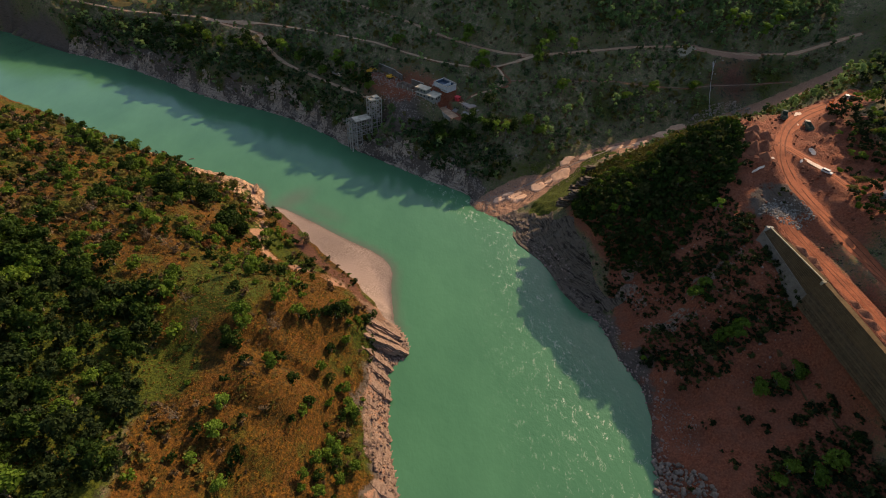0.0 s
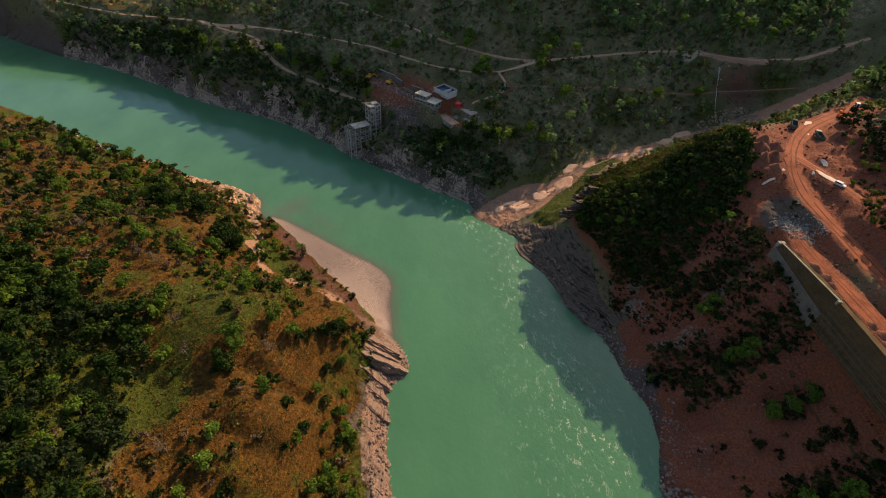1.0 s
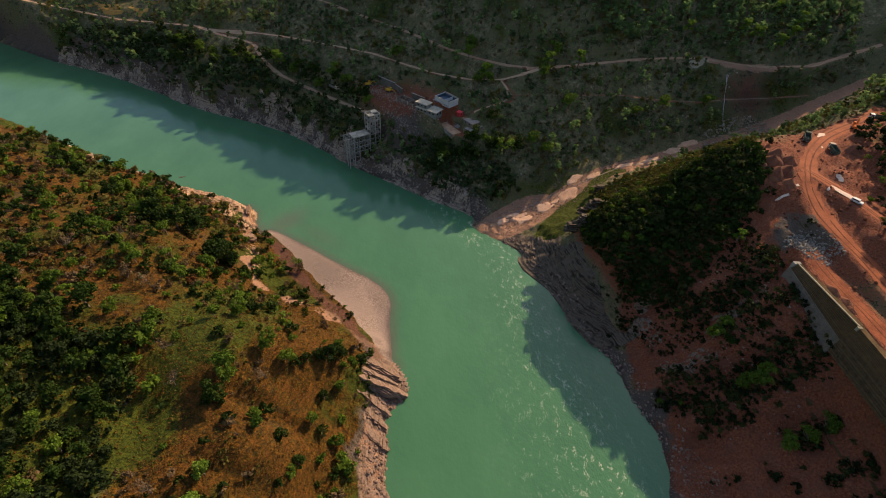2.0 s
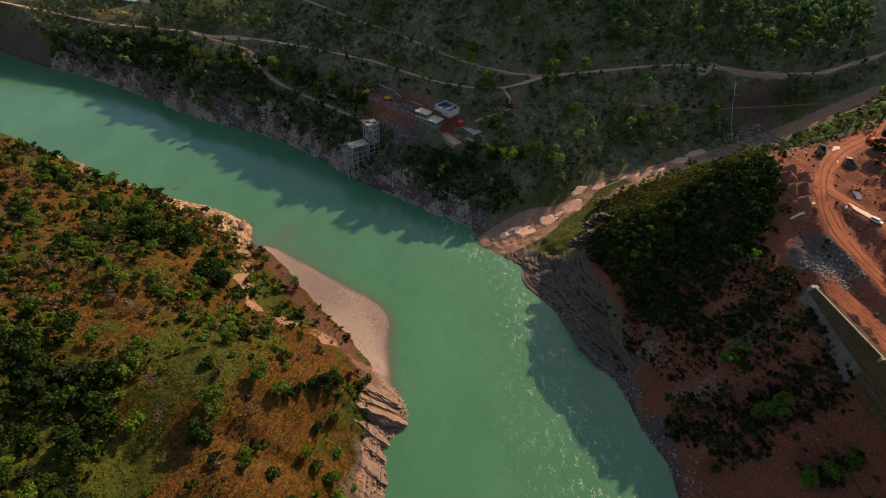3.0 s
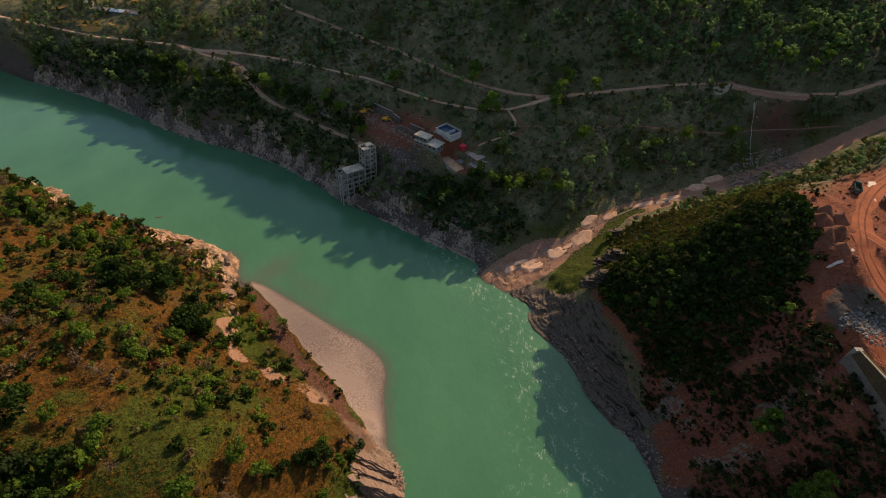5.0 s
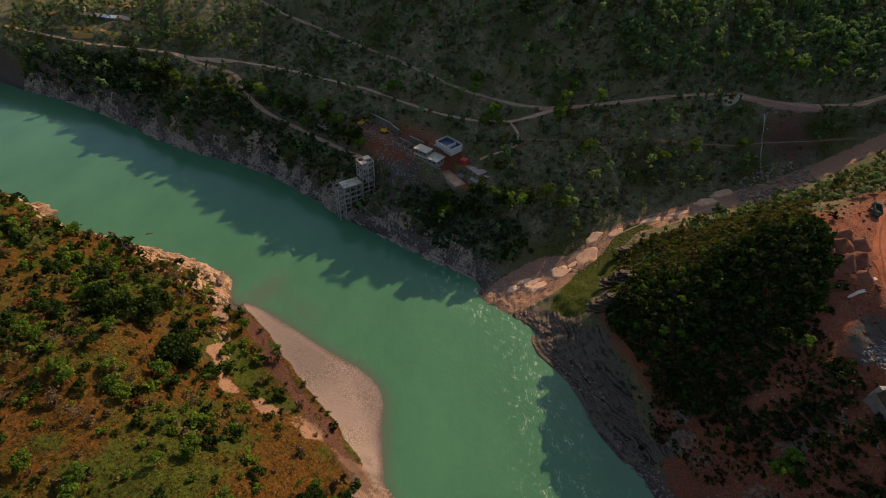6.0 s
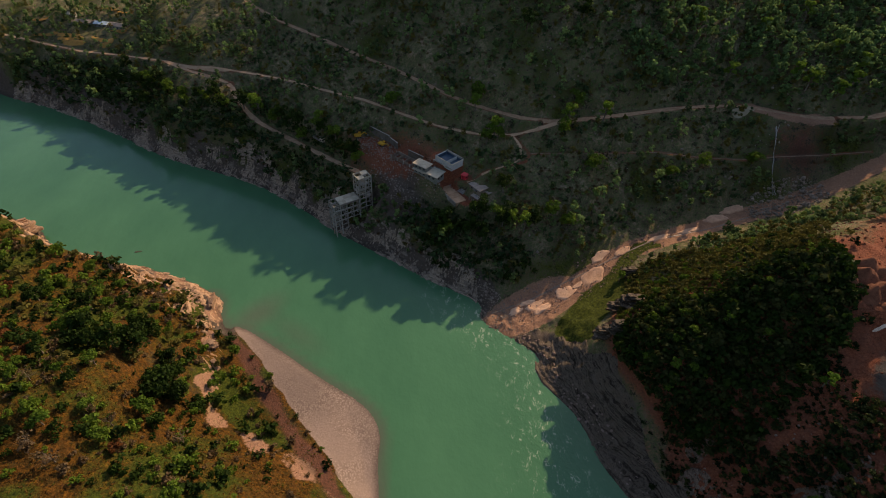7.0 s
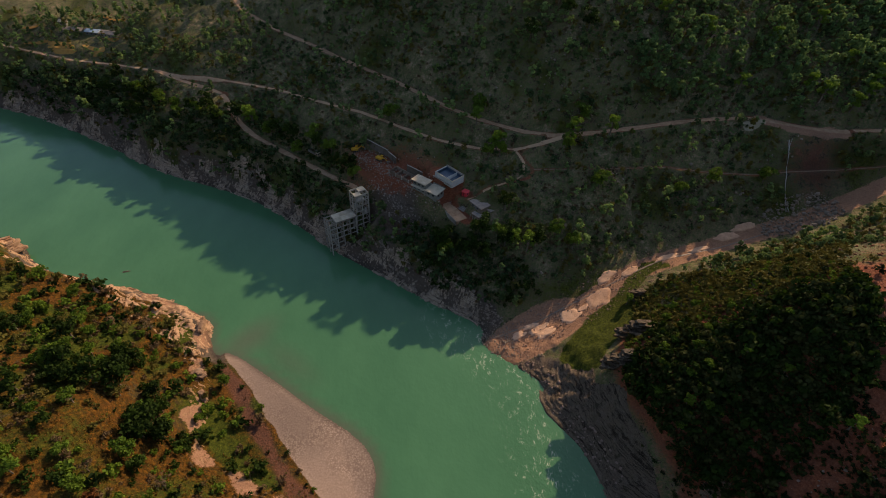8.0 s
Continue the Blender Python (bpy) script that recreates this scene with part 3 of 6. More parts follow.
def arrays(name, verts, faces, material, parent=None, smooth=False):
    """One mesh from arrays of vertices and equal-sided faces."""
    me = bpy.data.meshes.new(name)
    k = faces.shape[1]
    me.vertices.add(len(verts))
    me.vertices.foreach_set("co", np.asarray(verts, np.float32).ravel())
    me.loops.add(faces.size)
    me.loops.foreach_set("vertex_index", faces.astype(np.int32).ravel())
    me.polygons.add(len(faces))
    me.polygons.foreach_set("loop_start", np.arange(0, faces.size, k, dtype=np.int32))
    me.polygons.foreach_set("loop_total", np.full(len(faces), k, np.int32))
    if smooth:
        me.polygons.foreach_set("use_smooth", np.ones(len(faces), bool))
    me.update(calc_edges=True)
    me.materials.append(material)
    ob = new(name, me)
    if parent:
        ob.parent = parent
    return ob


def mask_colours(ob, name, channels):
    a = ob.data.attributes.new(name, "FLOAT_COLOR", "POINT")
    data = np.ones((len(ob.data.vertices), 4), np.float32)
    for i, c in enumerate(channels):
        data[:, i] = c
    a.data.foreach_set("color", data.ravel())


# ---- the ground, one sheet out to the horizon ----
def axis(lo, hi, pitch, reach):
    mid = np.arange(lo, hi + pitch, pitch)
    grow = pitch * 1.22 ** np.arange(1, 60)
    out = np.cumsum(grow)
    out = out[out < reach]
    return np.concatenate([lo - out[::-1], mid, mid[-1] + out])


def grid(xs, ys):
    gx, gy = np.meshgrid(xs, ys)
    n, m = len(xs), len(ys)
    i = (np.arange(m - 1)[:, None] * n + np.arange(n - 1)[None]).ravel()
    return gx.ravel(), gy.ravel(), np.stack([i, i + 1, i + n + 1, i + n], 1)


SPUR_RING = rounded([(74, 197), (78, 212), (88, 227), (96, 247), (113, 258), (132, 250), (150, 224), (147, 210), (140, 190), (137, 180), (127, 171), (114, 160), (106, 152), (92, 160), (83, 171), (76, 188)], True)
MEADOW_RING = rounded([(57, 219), (60, 212), (68, 206), (72, 214), (83, 226), (90, 232), (94, 250), (109, 266), (120, 267), (108, 271), (96, 261), (84, 245), (69, 233)], True)
WOOD_RING = rounded([(-172, 142), (-151, 127), (-133, 115), (-117, 110), (-102, 106), (-92, 98), (-89, 88), (-87, 73), (-81, 65), (-81, 54), (-77, 48), (-76, 30), (-70, 8), (-150, 4), (-215, 60)], True)
gx, gy, gfaces = grid(axis(-340, 270, 1.2, 3200), axis(44, 480, 1.2, 3200))
gz = land(gx, gy)
ground = arrays("ground", np.stack([gx, gy, gz], 1), gfaces, MAT["ground"], smooth=True)
tagged(ground, "hilly river valley with dry grass, red earth and rocky banks", "ground", kind="structure")
gap, west = shore_gap(gx, gy)
patch, patch2 = waves(gx, gy, 23, 21), waves(gx, gy, 9, 22)
on_west = west & (gy > 0) & (gx > -330)
rock = np.where(west, 1 - step(3, 9, gap), 1 - step(5, 15, gap + 5 * patch2 + 4 * patch + np.where(gy < 150, 5, 0))) * (gap > -1)
rock = np.maximum(rock, 1.5 * blob(gx, gy, -24, 289, 28, 13, -30))
rock = np.where(west & (gy < 135), 1 - step(6, 14, gap + 4 * patch2), rock)
rock = np.maximum(rock, np.maximum(1.6 * blob(gx, gy, 66, 182, 30, 12, -60), 1.7 * blob(gx, gy, 146, 160, 11, 15, 20)))
GOLD_SHORE, GOLD_BANK = [(-222, 274), (-209, 263), (-178, 252), (-158, 243), (-150, 243), (-140, 240), (-127, 235), (-116, 229), (-106, 224), (-101, 213)], [(-97, 204), (-94, 198), (-90, 188), (-87, 174), (-78, 165), (-64, 158), (-50, 152), (-34, 142), (-22, 135), (-14, 131)]
BAR_BACK = [(-15, 128), (-25, 135), (-37, 149), (-50, 162), (-58, 171), (-70, 184), (-77, 195), (-91, 209)]
BAR_RING = [(-13, 129), (-22, 137), (-33, 151), (-46, 165), (-54, 174), (-66, 187), (-74, 198), (-90, 211), (-92, 219), (-67, 206), (-45, 193), (-24, 182), (-15, 170), (-14, 155), (-12, 140)]
BAR_RING = rounded(rounded(BAR_RING, True), True)
bar_gap = line_gap(gx, gy, BAR_RING + BAR_RING[:1])[0] * np.where(inside(gx, gy, BAR_RING), 1, -1)
bar = step(-1.6, 1.6, bar_gap + 0.8 * waves(gx, gy, 5, 77)) * (gap > -2)
bar_back = 1 - step(1.5, 4.5, line_gap(gx, gy, BAR_BACK)[0] + 1.2 * patch2)
fan = np.maximum(step(0, 0.3, blob(gx, gy, 48, 233, 34, 13, 28)), 1 - step(3.5, 7, line_gap(gx, gy, CREEK)[0]))
meadow = step(-2.5, 1.5, line_gap(gx, gy, MEADOW_RING + MEADOW_RING[:1])[0] * np.where(inside(gx, gy, MEADOW_RING), 1, -1) + 0.8 * patch2)
soil = 1.7 * blob(gx, gy, 172, 188, 36, 66, -20) + 1.2 * blob(gx, gy, 118, 95, 55, 42, 20) + blob(gx, gy, -25, 312, 55, 24, -25)
soil = np.maximum(soil, np.maximum(0.75 * blob(gx, gy, 203, 320, 27, 26), 0.9 * blob(gx, gy, -24, 306, 46, 25, -35) * (0.85 + 0.7 * patch2))) + 0.35 * ((gx > 80) & (gy < 200) & ~west)
soil = np.maximum(soil, 0.95 * step(84, 92, gx) * step(146, 140, gx) * step(186, 176, gy) * ~west)
soil = np.maximum(soil, 1.3 * blob(gx, gy, 202, 228, 36, 32) + 1.5 * blob(gx, gy, 150, 206, 24, 24))
soil = soil * (1 - step(0, 0.4, blob(gx, gy, 226, 178, 36, 52, 10)))
soil = np.maximum(soil, 0.9 * step(-6, 2, line_gap(gx, gy, SPUR_RING + SPUR_RING[:1])[0] * np.where(inside(gx, gy, SPUR_RING), 1, -1)) * (gy < 222))
soil = np.maximum(soil, 0.3 * fan) * (1 - meadow)
soil = np.maximum(soil, 0.7 * bar_back * (1 - bar))
for line, half, _ in ROADS:
    soil = np.maximum(soil, (1 - step(half * 0.7, half + 1.0, line_gap(gx, gy, line)[0])) * (0.6 if half < 3.3 else 1.0))
dry = np.where(on_west, 0.95 + 0.25 * patch, 0.0)
dry = np.where(on_west & (gy > 125), 0.88 + 0.3 * patch, dry)
# shade under the wood put into the floor: darker green replaces dry grass
shaded = step(-3, 3, line_gap(gx, gy, WOOD_RING + WOOD_RING[:1])[0] * np.where(inside(gx, gy, WOOD_RING), 1, -1))
dry = np.maximum(dry * (1 - shaded), 0.3 * blob(gx, gy, 120, 232, 70, 30, 30))
green = np.where(on_west, 0.27 + 0.42 * patch2 + 0.38 * patch + 0.5 * blob(gx, gy, -80, 92, 16, 46, -8) * 2, 0.30 + 0.25 * patch + 0.2 * patch2)
green = np.maximum(green, np.maximum(1.3 * blob(gx, gy, -84, 180, 24, 11, -40), 1.7 * blob(gx, gy, -66, 165, 26, 6, -28)))
green = np.maximum(green * np.where((gx > 70) & (gy < 222) & ~west, 0.3, 1.0), 1.8 * meadow)
green = np.maximum(np.maximum(green, 0.9 * shaded), 1.4 * blob(gx, gy, 106, 62, 20, 9, 10))
green = np.maximum(green, 1.4 * blob(gx, gy, -108, 220, 22, 9, -30))
pale = 0.95 * fan + np.where(west & (gy < 140), 1.05 - step(4, 11, gap + 4 * patch2), 0) + 1.5 * blob(gx, gy, -122, 238, 34, 6, -20) + 1.3 * blob(gx, gy, -102, 223, 7, 14, 10) + 1.3 * (1 - step(3.5, 6.5, line_gap(gx, gy, LANDING)[0] + 1.5 * patch2))
pale = np.maximum(pale, (0.72 + 0.5 * waves(gx, gy, 6, 23)) * (1 - step(0.4, 2.8, line_gap(gx, gy, GOLD_BANK)[0] + 3.6 * patch2)))
mask_colours(ground, "cover", (rock * (1 - bar) * (1 - fan) * (1 - meadow), soil, bar, np.maximum((1 - step(0.4, 2.6, gap + 0.5 * patch2)) * (gap > -1), np.maximum(0.95 * bar_back * (1 - bar), np.maximum(1.2 * blob(gx, gy, 203, 318, 26, 20), np.clip(0.35 * waves(gx + 0.8 * gy, 0.35 * (gy - 0.8 * gx), 11, 78) + 0.1, 0, 0.35) * bar)))))
mask_colours(ground, "kinds", (dry * (1 - meadow), green, pale * (1 - meadow)))

# ---- the river ----
wx, wy, wfaces = grid(axis(-330, 110, 3.0, 600), axis(40, 430, 3.0, 900))
river = arrays("water", np.stack([wx, wy, np.zeros(len(wx))], 1), wfaces, MAT["water"], smooth=True)
tagged(river, "milky turquoise river with pale riffles and painted glints along its current", "water", kind="structure")
RIFFLE = [(8, 240), (24, 226), (40, 206), (43, 185), (48, 160), (53, 135), (60, 110), (68, 88), (72, 60), (74, 20)]
wgap = -shore_gap(wx, wy)[0]
rapid = 1.15 * (1 - step(2, 20, line_gap(wx, wy, RIFFLE)[0]))
rapid = np.maximum(rapid * (0.6 + 0.5 * waves(wx, wy, 11, 31)), 0.5 * blob(wx, wy, 58, 95, 34, 90, 12))
shoal = (1 - step(0, 5, wgap)) * np.where(shore_gap(wx, wy)[1], 0.7, 0.15) * (blob(wx, wy, -56, 185, 75, 45, -38) > 0)
shoal = np.maximum(shoal, 0.55 * step(0, 1, blob(wx, wy, -84, 222, 24, 12, 55)) + 0.3 * step(0, 1, blob(wx, wy, -62, 212, 26, 9, -35)))
mask_colours(river, "flow", (np.clip(rapid, 0, 1), np.clip(shoal, 0, 1), 0 * rapid))


# ---- roads ----
def ribbon(name, line, half, lift, label, material):
    pts = spread([tuple(map(float, p)) for p in line], 4.0)
    for _ in range(6):
        pts[1:-1] = 0.25 * pts[:-2] + 0.5 * pts[1:-1] + 0.25 * pts[2:]
    way = np.gradient(pts[:, :2], axis=0)
    way /= np.linalg.norm(way, axis=1)[:, None]
    side = np.stack([way[:, 1], -way[:, 0]], 1)
    cols = np.linspace(-1, 1, 5)
    verts = []
    for i, p in enumerate(pts):
        w = half * (1 + 0.18 * math.sin(i * 0.9) + 0.12 * math.sin(i * 2.3))
        for c in cols:
            q = p[:2] + side[i] * c * w
            verts.append((q[0], q[1], 0))
    verts = np.array(verts)
    z = land(verts[:, 0], verts[:, 1])
    verts[:, 2] = z + lift - 0.12 * np.abs(np.tile(cols, len(pts))) ** 2
    n = len(cols)
    i = (np.arange(len(pts) - 1)[:, None] * n + np.arange(n - 1)[None]).ravel()
    ob = arrays(name, verts, np.stack([i, i + 1, i + n + 1, i + n], 1), material, smooth=True)
    return tagged(ob, label, "road", kind="structure")


ribbon("road", ROAD_UPPER, 1.75, 0.16, "winding unpaved hill road of pale dust", MAT["road"])
ribbon("road", ROAD_SPUR, 1.5, 0.18, "short dusty link between two hill roads", MAT["road"])
ribbon("road", ROAD_MIDDLE, 1.2, 0.16, "narrow grey dirt road across the slope", MAT["road"])
ribbon("road", ROAD_LOWER, 1.6, 0.16, "dirt access road down to the building site", MAT["road"])
ribbon("footpath", PATH_STEPS, 0.7, 0.16, "trodden path with steps down to the houses", MAT["road"])
ribbon("footpath", PATH_HILL, 0.36, 0.14, "thin footpath across the scrubby slope", MAT["path_earth"])
ribbon("road", HAUL_ROAD, 3.4, 0.18, "wide rutted haul road of orange earth", MAT["road_red"])
ribbon("road", WALL_ROAD, 3.2, 0.16, "orange earth track along the wall top", MAT["road_red"])
ribbon("road", HAUL_BRANCH, 2.2, 0.2, "rutted side track of orange earth", MAT["road_red"])


def beside(line, off):
    p = np.array(line, float)
    way = np.gradient(p[:, :2], axis=0)
    way /= np.linalg.norm(way, axis=1)[:, None]
    p[:, 0] += way[:, 1] * off
    p[:, 1] -= way[:, 0] * off
    return [tuple(q) for q in p]


for line, lift, offs in ((HAUL_ROAD, 0.23, (-1.7, 0.9)), (WALL_ROAD, 0.21, (-1.3, 0.8)), (HAUL_BRANCH, 0.24, (-0.8, 0.6))):
    for off in offs:
        wavy = [(x + 0.8 * math.sin(y * 0.19 + off), y, z) for x, y, z in beside(line, off)]
        ribbon("wheel_rut", wavy, 0.42, lift, "dark wheel rut pressed into the orange earth", MAT["rut"])
# ---- next ----


# ---- trees and shrubs ----
def leaf_cloud(rg, lobes, count, size, flat=0.75):
    """Leaf clusters as folded quads over the skins of some lobes: verts and faces."""
    lobes = np.array(lobes, float)
    weight = lobes[:, 3] ** 2
    pick = rg.choice(len(lobes), count, p=weight / weight.sum())
    way = rg.normal(size=(count, 3))
    way /= np.linalg.norm(way, axis=1)[:, None]
    way[:, 2] = np.where(way[:, 2] < -0.3, -way[:, 2], way[:, 2])
    r = lobes[pick, 3] * rg.uniform(0.62, 1.08, count)
    mid = lobes[pick, :3] + way * r[:, None] * np.array([1, 1, flat])
    nor = way + rg.normal(size=(count, 3)) * 0.55
    nor /= np.linalg.norm(nor, axis=1)[:, None]
    u = np.cross(nor, rg.normal(size=(count, 3)))
    u /= np.linalg.norm(u, axis=1)[:, None]
    v = np.cross(nor, u)
    s = size * rg.uniform(0.6, 1.35, count)[:, None]
    v, u = v * s * 0.75, u * s
    verts = np.stack([mid - u - nor * s * 0.2, mid - v, mid + u - nor * s * 0.2, mid + v], 1).reshape(-1, 3)
    return verts, np.arange(count * 4).reshape(-1, 4)


def tube(bm, a, b, ra, rb, sides=6):
    a, b = Vector(a), Vector(b)
    q = (b - a).to_track_quat("Z", "Y").to_matrix()
    rings = []
    for p, r in ((a, ra), (b, rb)):
        rings.append([bm.verts.new(p + q @ Vector((r * math.cos(2 * math.pi * i / sides), r * math.sin(2 * math.pi * i / sides), 0))) for i in range(sides)])
    for i in range(sides):
        bm.faces.new((rings[0][i], rings[0][(i + 1) % sides], rings[1][(i + 1) % sides], rings[1][i]))
    bm.faces.new(rings[1])


def tree_shape(seed, height, spread_, lobes_n, leaves, size, base=0.35, bare=0.0):
    """Lobes of a crown and the limbs that carry them, for a tree of that height."""
    rg = np.random.default_rng(seed)
    lobes = []
    for i in range(lobes_n):
        a, r = rg.uniform(0, 2 * math.pi), spread_ * 0.62 * math.sqrt(rg.uniform(0.02, 1))
        h = height * (base + (0.86 - base) * rg.uniform(0.1, 1.0) * (1 - 0.45 * (r / spread_) ** 2))
        lobes.append((r * math.cos(a), r * math.sin(a), h, spread_ * rg.uniform(0.26, 0.46)))
    bm = bmesh.new()
    fork = Vector((rg.uniform(-0.25, 0.25), rg.uniform(-0.25, 0.25), height * base * 0.9))
    w = height * 0.028
    tube(bm, (0, 0, -0.5), fork * 0.5 + Vector((0.05, 0.08, 0)), w * 1.3, w)
    tube(bm, fork * 0.5 + Vector((0.05, 0.08, 0)), fork, w, w * 0.8)
    for lobe in lobes[:7]:
        tip = Vector(lobe[:3])
        bend = fork.lerp(tip, 0.55) + Vector(rg.normal(size=3) * 0.12 * spread_)
        tube(bm, fork, bend, w * 0.6, w * 0.35, 5)
        tube(bm, bend, tip, w * 0.35, w * 0.12, 4)
        if bare:
            for _ in range(5):
                tube(bm, bend, tip + Vector(rg.normal(size=3) * 0.4 * spread_), w * 0.22, w * 0.05, 3)
    verts, faces = leaf_cloud(rg, lobes, leaves, size)
    return bm, verts, faces


def make_tree(name, seed, height, spread_, lobes_n, leaves, size, leaf, label, category="tree", base=0.35, bare=0.0, group="trees on the valley slopes"):
    bm, verts, faces = tree_shape(seed, height, spread_, lobes_n, leaves, size, base, bare)
    thing = tagged(new(name), label, category, group)
    part("trunk", bm, MAT["bark"], thing)
    crown = arrays("crown", verts, faces, MAT[leaf], thing)
    return thing


def height_at(x, y):
    return land(np.array([x]), np.array([y]))[0]


def sites(count, box, want, spacing, seed, tries=30):
    """Scattered places in a box where want(x, y) is likely, no two nearer than spacing."""
    rg = np.random.default_rng(seed)
    n = count * tries
    x, y = rg.uniform(box[0], box[1], n), rg.uniform(box[2], box[3], n)
    keep = rg.uniform(0, 1, n) < want(x, y)
    x, y = x[keep], y[keep]
    cells, out = {}, []
    for a, b in zip(x, y):
        i, j = int(a // spacing), int(b // spacing)
        if any(math.hypot(a - p, b - q) < spacing for di in (-1, 0, 1) for dj in (-1, 0, 1) for p, q in cells.get((i + di, j + dj), ())):
            continue
        cells.setdefault((i, j), []).append((a, b))
        out.append((a, b))
        if len(out) == count:
            break
    return np.array(out).reshape(-1, 2)


def clear_of_roads(x, y, margin=1.5):
    ok = shore_gap(x, y)[0] > 5
    for line, half, _ in ROADS:
        ok &= line_gap(x, y, line)[0] > half + margin
    return ok


def planted(kinds, places, seed, low=0.7, high=1.25):
    """Copies of trees at places."""
    rg = np.random.default_rng(seed)
    if not len(places):
        return
    z = land(places[:, 0], places[:, 1])
    for (x, y), h in zip(places, z):
        k = kinds[rg.integers(len(kinds))]
        s = rg.uniform(low, high)
        copy = copy_thing(k, pose(x, y, h - 0.15, rg.uniform(-4, 4), rg.uniform(-4, 4), rg.uniform(0, 360)))
        copy.scale = (s * rg.uniform(0.88, 1.12), s * rg.uniform(0.88, 1.12), s)


def thicket(name, shapes, places, material, label, category, seed, low=0.7, high=1.3):
    """Uncountable growth, joined: copies of leaf clouds at places."""
    rg = np.random.default_rng(seed)
    z = land(places[:, 0], places[:, 1])
    vs, fs, at = [], [], 0
    for (x, y), h in zip(places, z):
        v, f = shapes[rg.integers(len(shapes))]
        a, s = rg.uniform(0, 6.283), low + (high - low) * rg.uniform() ** 1.8
        c, d = math.cos(a) * s, math.sin(a) * s
        vs.append(np.stack([v[:, 0] * c - v[:, 1] * d + x, v[:, 0] * d + v[:, 1] * c + y, v[:, 2] * s * rg.uniform(0.85, 1.2) + h], 1))
        fs.append(f + at)
        at += len(v)
    ob = arrays(name, np.concatenate(vs), np.concatenate(fs), material)
    return tagged(ob, label, category, kind="stuff")


def cloud_only(seed, height, spread_, lobes_n, leaves, size, base=0.3):
    bm, v, f = tree_shape(seed, height, spread_, lobes_n, leaves, size, base)
    bm.free()
    return v, f


def woods_floor(x, y):
    return (~shore_gap(x, y)[1]) & (y > 245) & clear_of_roads(x, y, 1.0) & (line_gap(x, y, CREEK)[0] > 11)


def site_ground(x, y):
    """1 on the building sites and bare scarps, where little grows."""
    v = np.maximum(blob(x, y, -15, 303, 52, 22, -30) * 3, blob(x, y, 198, 316, 26, 24) * 3)
    return np.clip(np.maximum(v, np.maximum(blob(x, y, 60, 243, 40, 16, 30), blob(x, y, 13, 286, 18, 13, -40)) * 3), 0, 1)


def west_wood(x, y):
    return step(-3, 3, line_gap(x, y, WOOD_RING + WOOD_RING[:1])[0] * np.where(inside(x, y, WOOD_RING), 1, -1) + 3.5 * waves(x, y, 12, 73)) * np.clip(0.9 + 0.5 * waves(x, y, 17, 74), 0.3, 1)


BRUSH_BANDS = (([(106, 148), (109, 145), (118, 146), (127, 147), (132, 154)], 6.5), ([(117, 131), (126, 134), (137, 138)], 5.5), ([(103, 119), (112, 112), (124, 114), (137, 120)], 10.5), ([(107, 103), (113, 104)], 4.5), ([(129, 92), (137, 96), (141, 96)], 3.5), ([(133, 81), (142, 80)], 2.5))


def east_brush(x, y):
    on = (~shore_gap(x, y)[1]) & (y < 275) & (x < 150 + 0.7 * np.maximum(y - 205, 0)) & (line_gap(x, y, CREEK)[0] > 6) & clear_of_roads(x, y, 2.0)
    thick = np.where(inside(x, y, SPUR_RING), 0.85 + 0.7 * waves(x, y, 13, 46), 0.006)
    for line, wide in BRUSH_BANDS:
        thick = np.maximum(thick, (1 - step(wide * 0.4, wide * 1.1, line_gap(x, y, line)[0] + 2.5 * waves(x, y, 6, 47))) * 0.9)
    thick = np.maximum(thick, 2.0 * blob(x, y, 132, 234, 62, 17, 30) * (0.7 + 0.5 * waves(x, y, 10, 48)))
    thick = np.maximum(thick, 2.6 * blob(x, y, 134, 60, 28, 14, 15))
    return on * np.clip(thick, 0, 1) * (1 - 0.97 * inside(x, y, MEADOW_RING))


# prototypes stand far outside the valley's view, each one a tree of the place as well
PROTO = {}
for kind, name, spec in (
    ("broad_dark", "tree", (11, 7.0, 3.4, 12, 880, 0.31, "leaf_dark", "dark green broad-crowned tree on the hillside")),
    ("broad_dark2", "tree", (12, 8.2, 3.0, 11, 820, 0.31, "leaf_dark", "tall dark green leafy tree on the hillside")),
    ("broad_mid", "tree", (13, 6.4, 3.2, 11, 780, 0.30, "leaf_mid", "mid-green spreading tree on the grassy slope")),
    ("broad_mid2", "tree", (14, 5.2, 2.3, 9, 600, 0.27, "leaf_mid", "small mid-green rounded tree on the slope")),
    ("lime", "tree", (15, 5.0, 2.3, 9, 640, 0.26, "leaf_lime", "bright lime-green young tree in fresh leaf")),
    ("lime_tall", "tree", (16, 8.0, 2.5, 11, 720, 0.31, "leaf_lime", "tall yellow-green tree in fresh leaf")),
    ("olive", "tree", (17, 5.4, 2.7, 9, 540, 0.28, "leaf_olive", "olive-brown half-bare tree on dry grass")),
    ("rust", "tree", (18, 4.6, 2.2, 7, 300, 0.34, "leaf_rust", "rust-red leaved tree on the dry slope")),
):
    PROTO[kind] = make_tree(name, *spec)
PROTO["bare"] = make_tree("bare_tree", 19, 5.0, 2.5, 7, 70, 0.26, "leaf_brown", "grey-brown nearly leafless tree on dry grass", bare=1.0)
PROTO["bush"] = make_tree("bush", 20, 2.4, 1.7, 6, 300, 0.26, "leaf_mid", "low green bush among the dry grass", "bush", 0.2, group="bushes on the slopes")
PROTO["bush_dark"] = make_tree("bush", 21, 2.8, 2.0, 7, 340, 0.28, "leaf_dark", "low dark green bush on the slope", "bush", 0.2, group="bushes on the slopes")


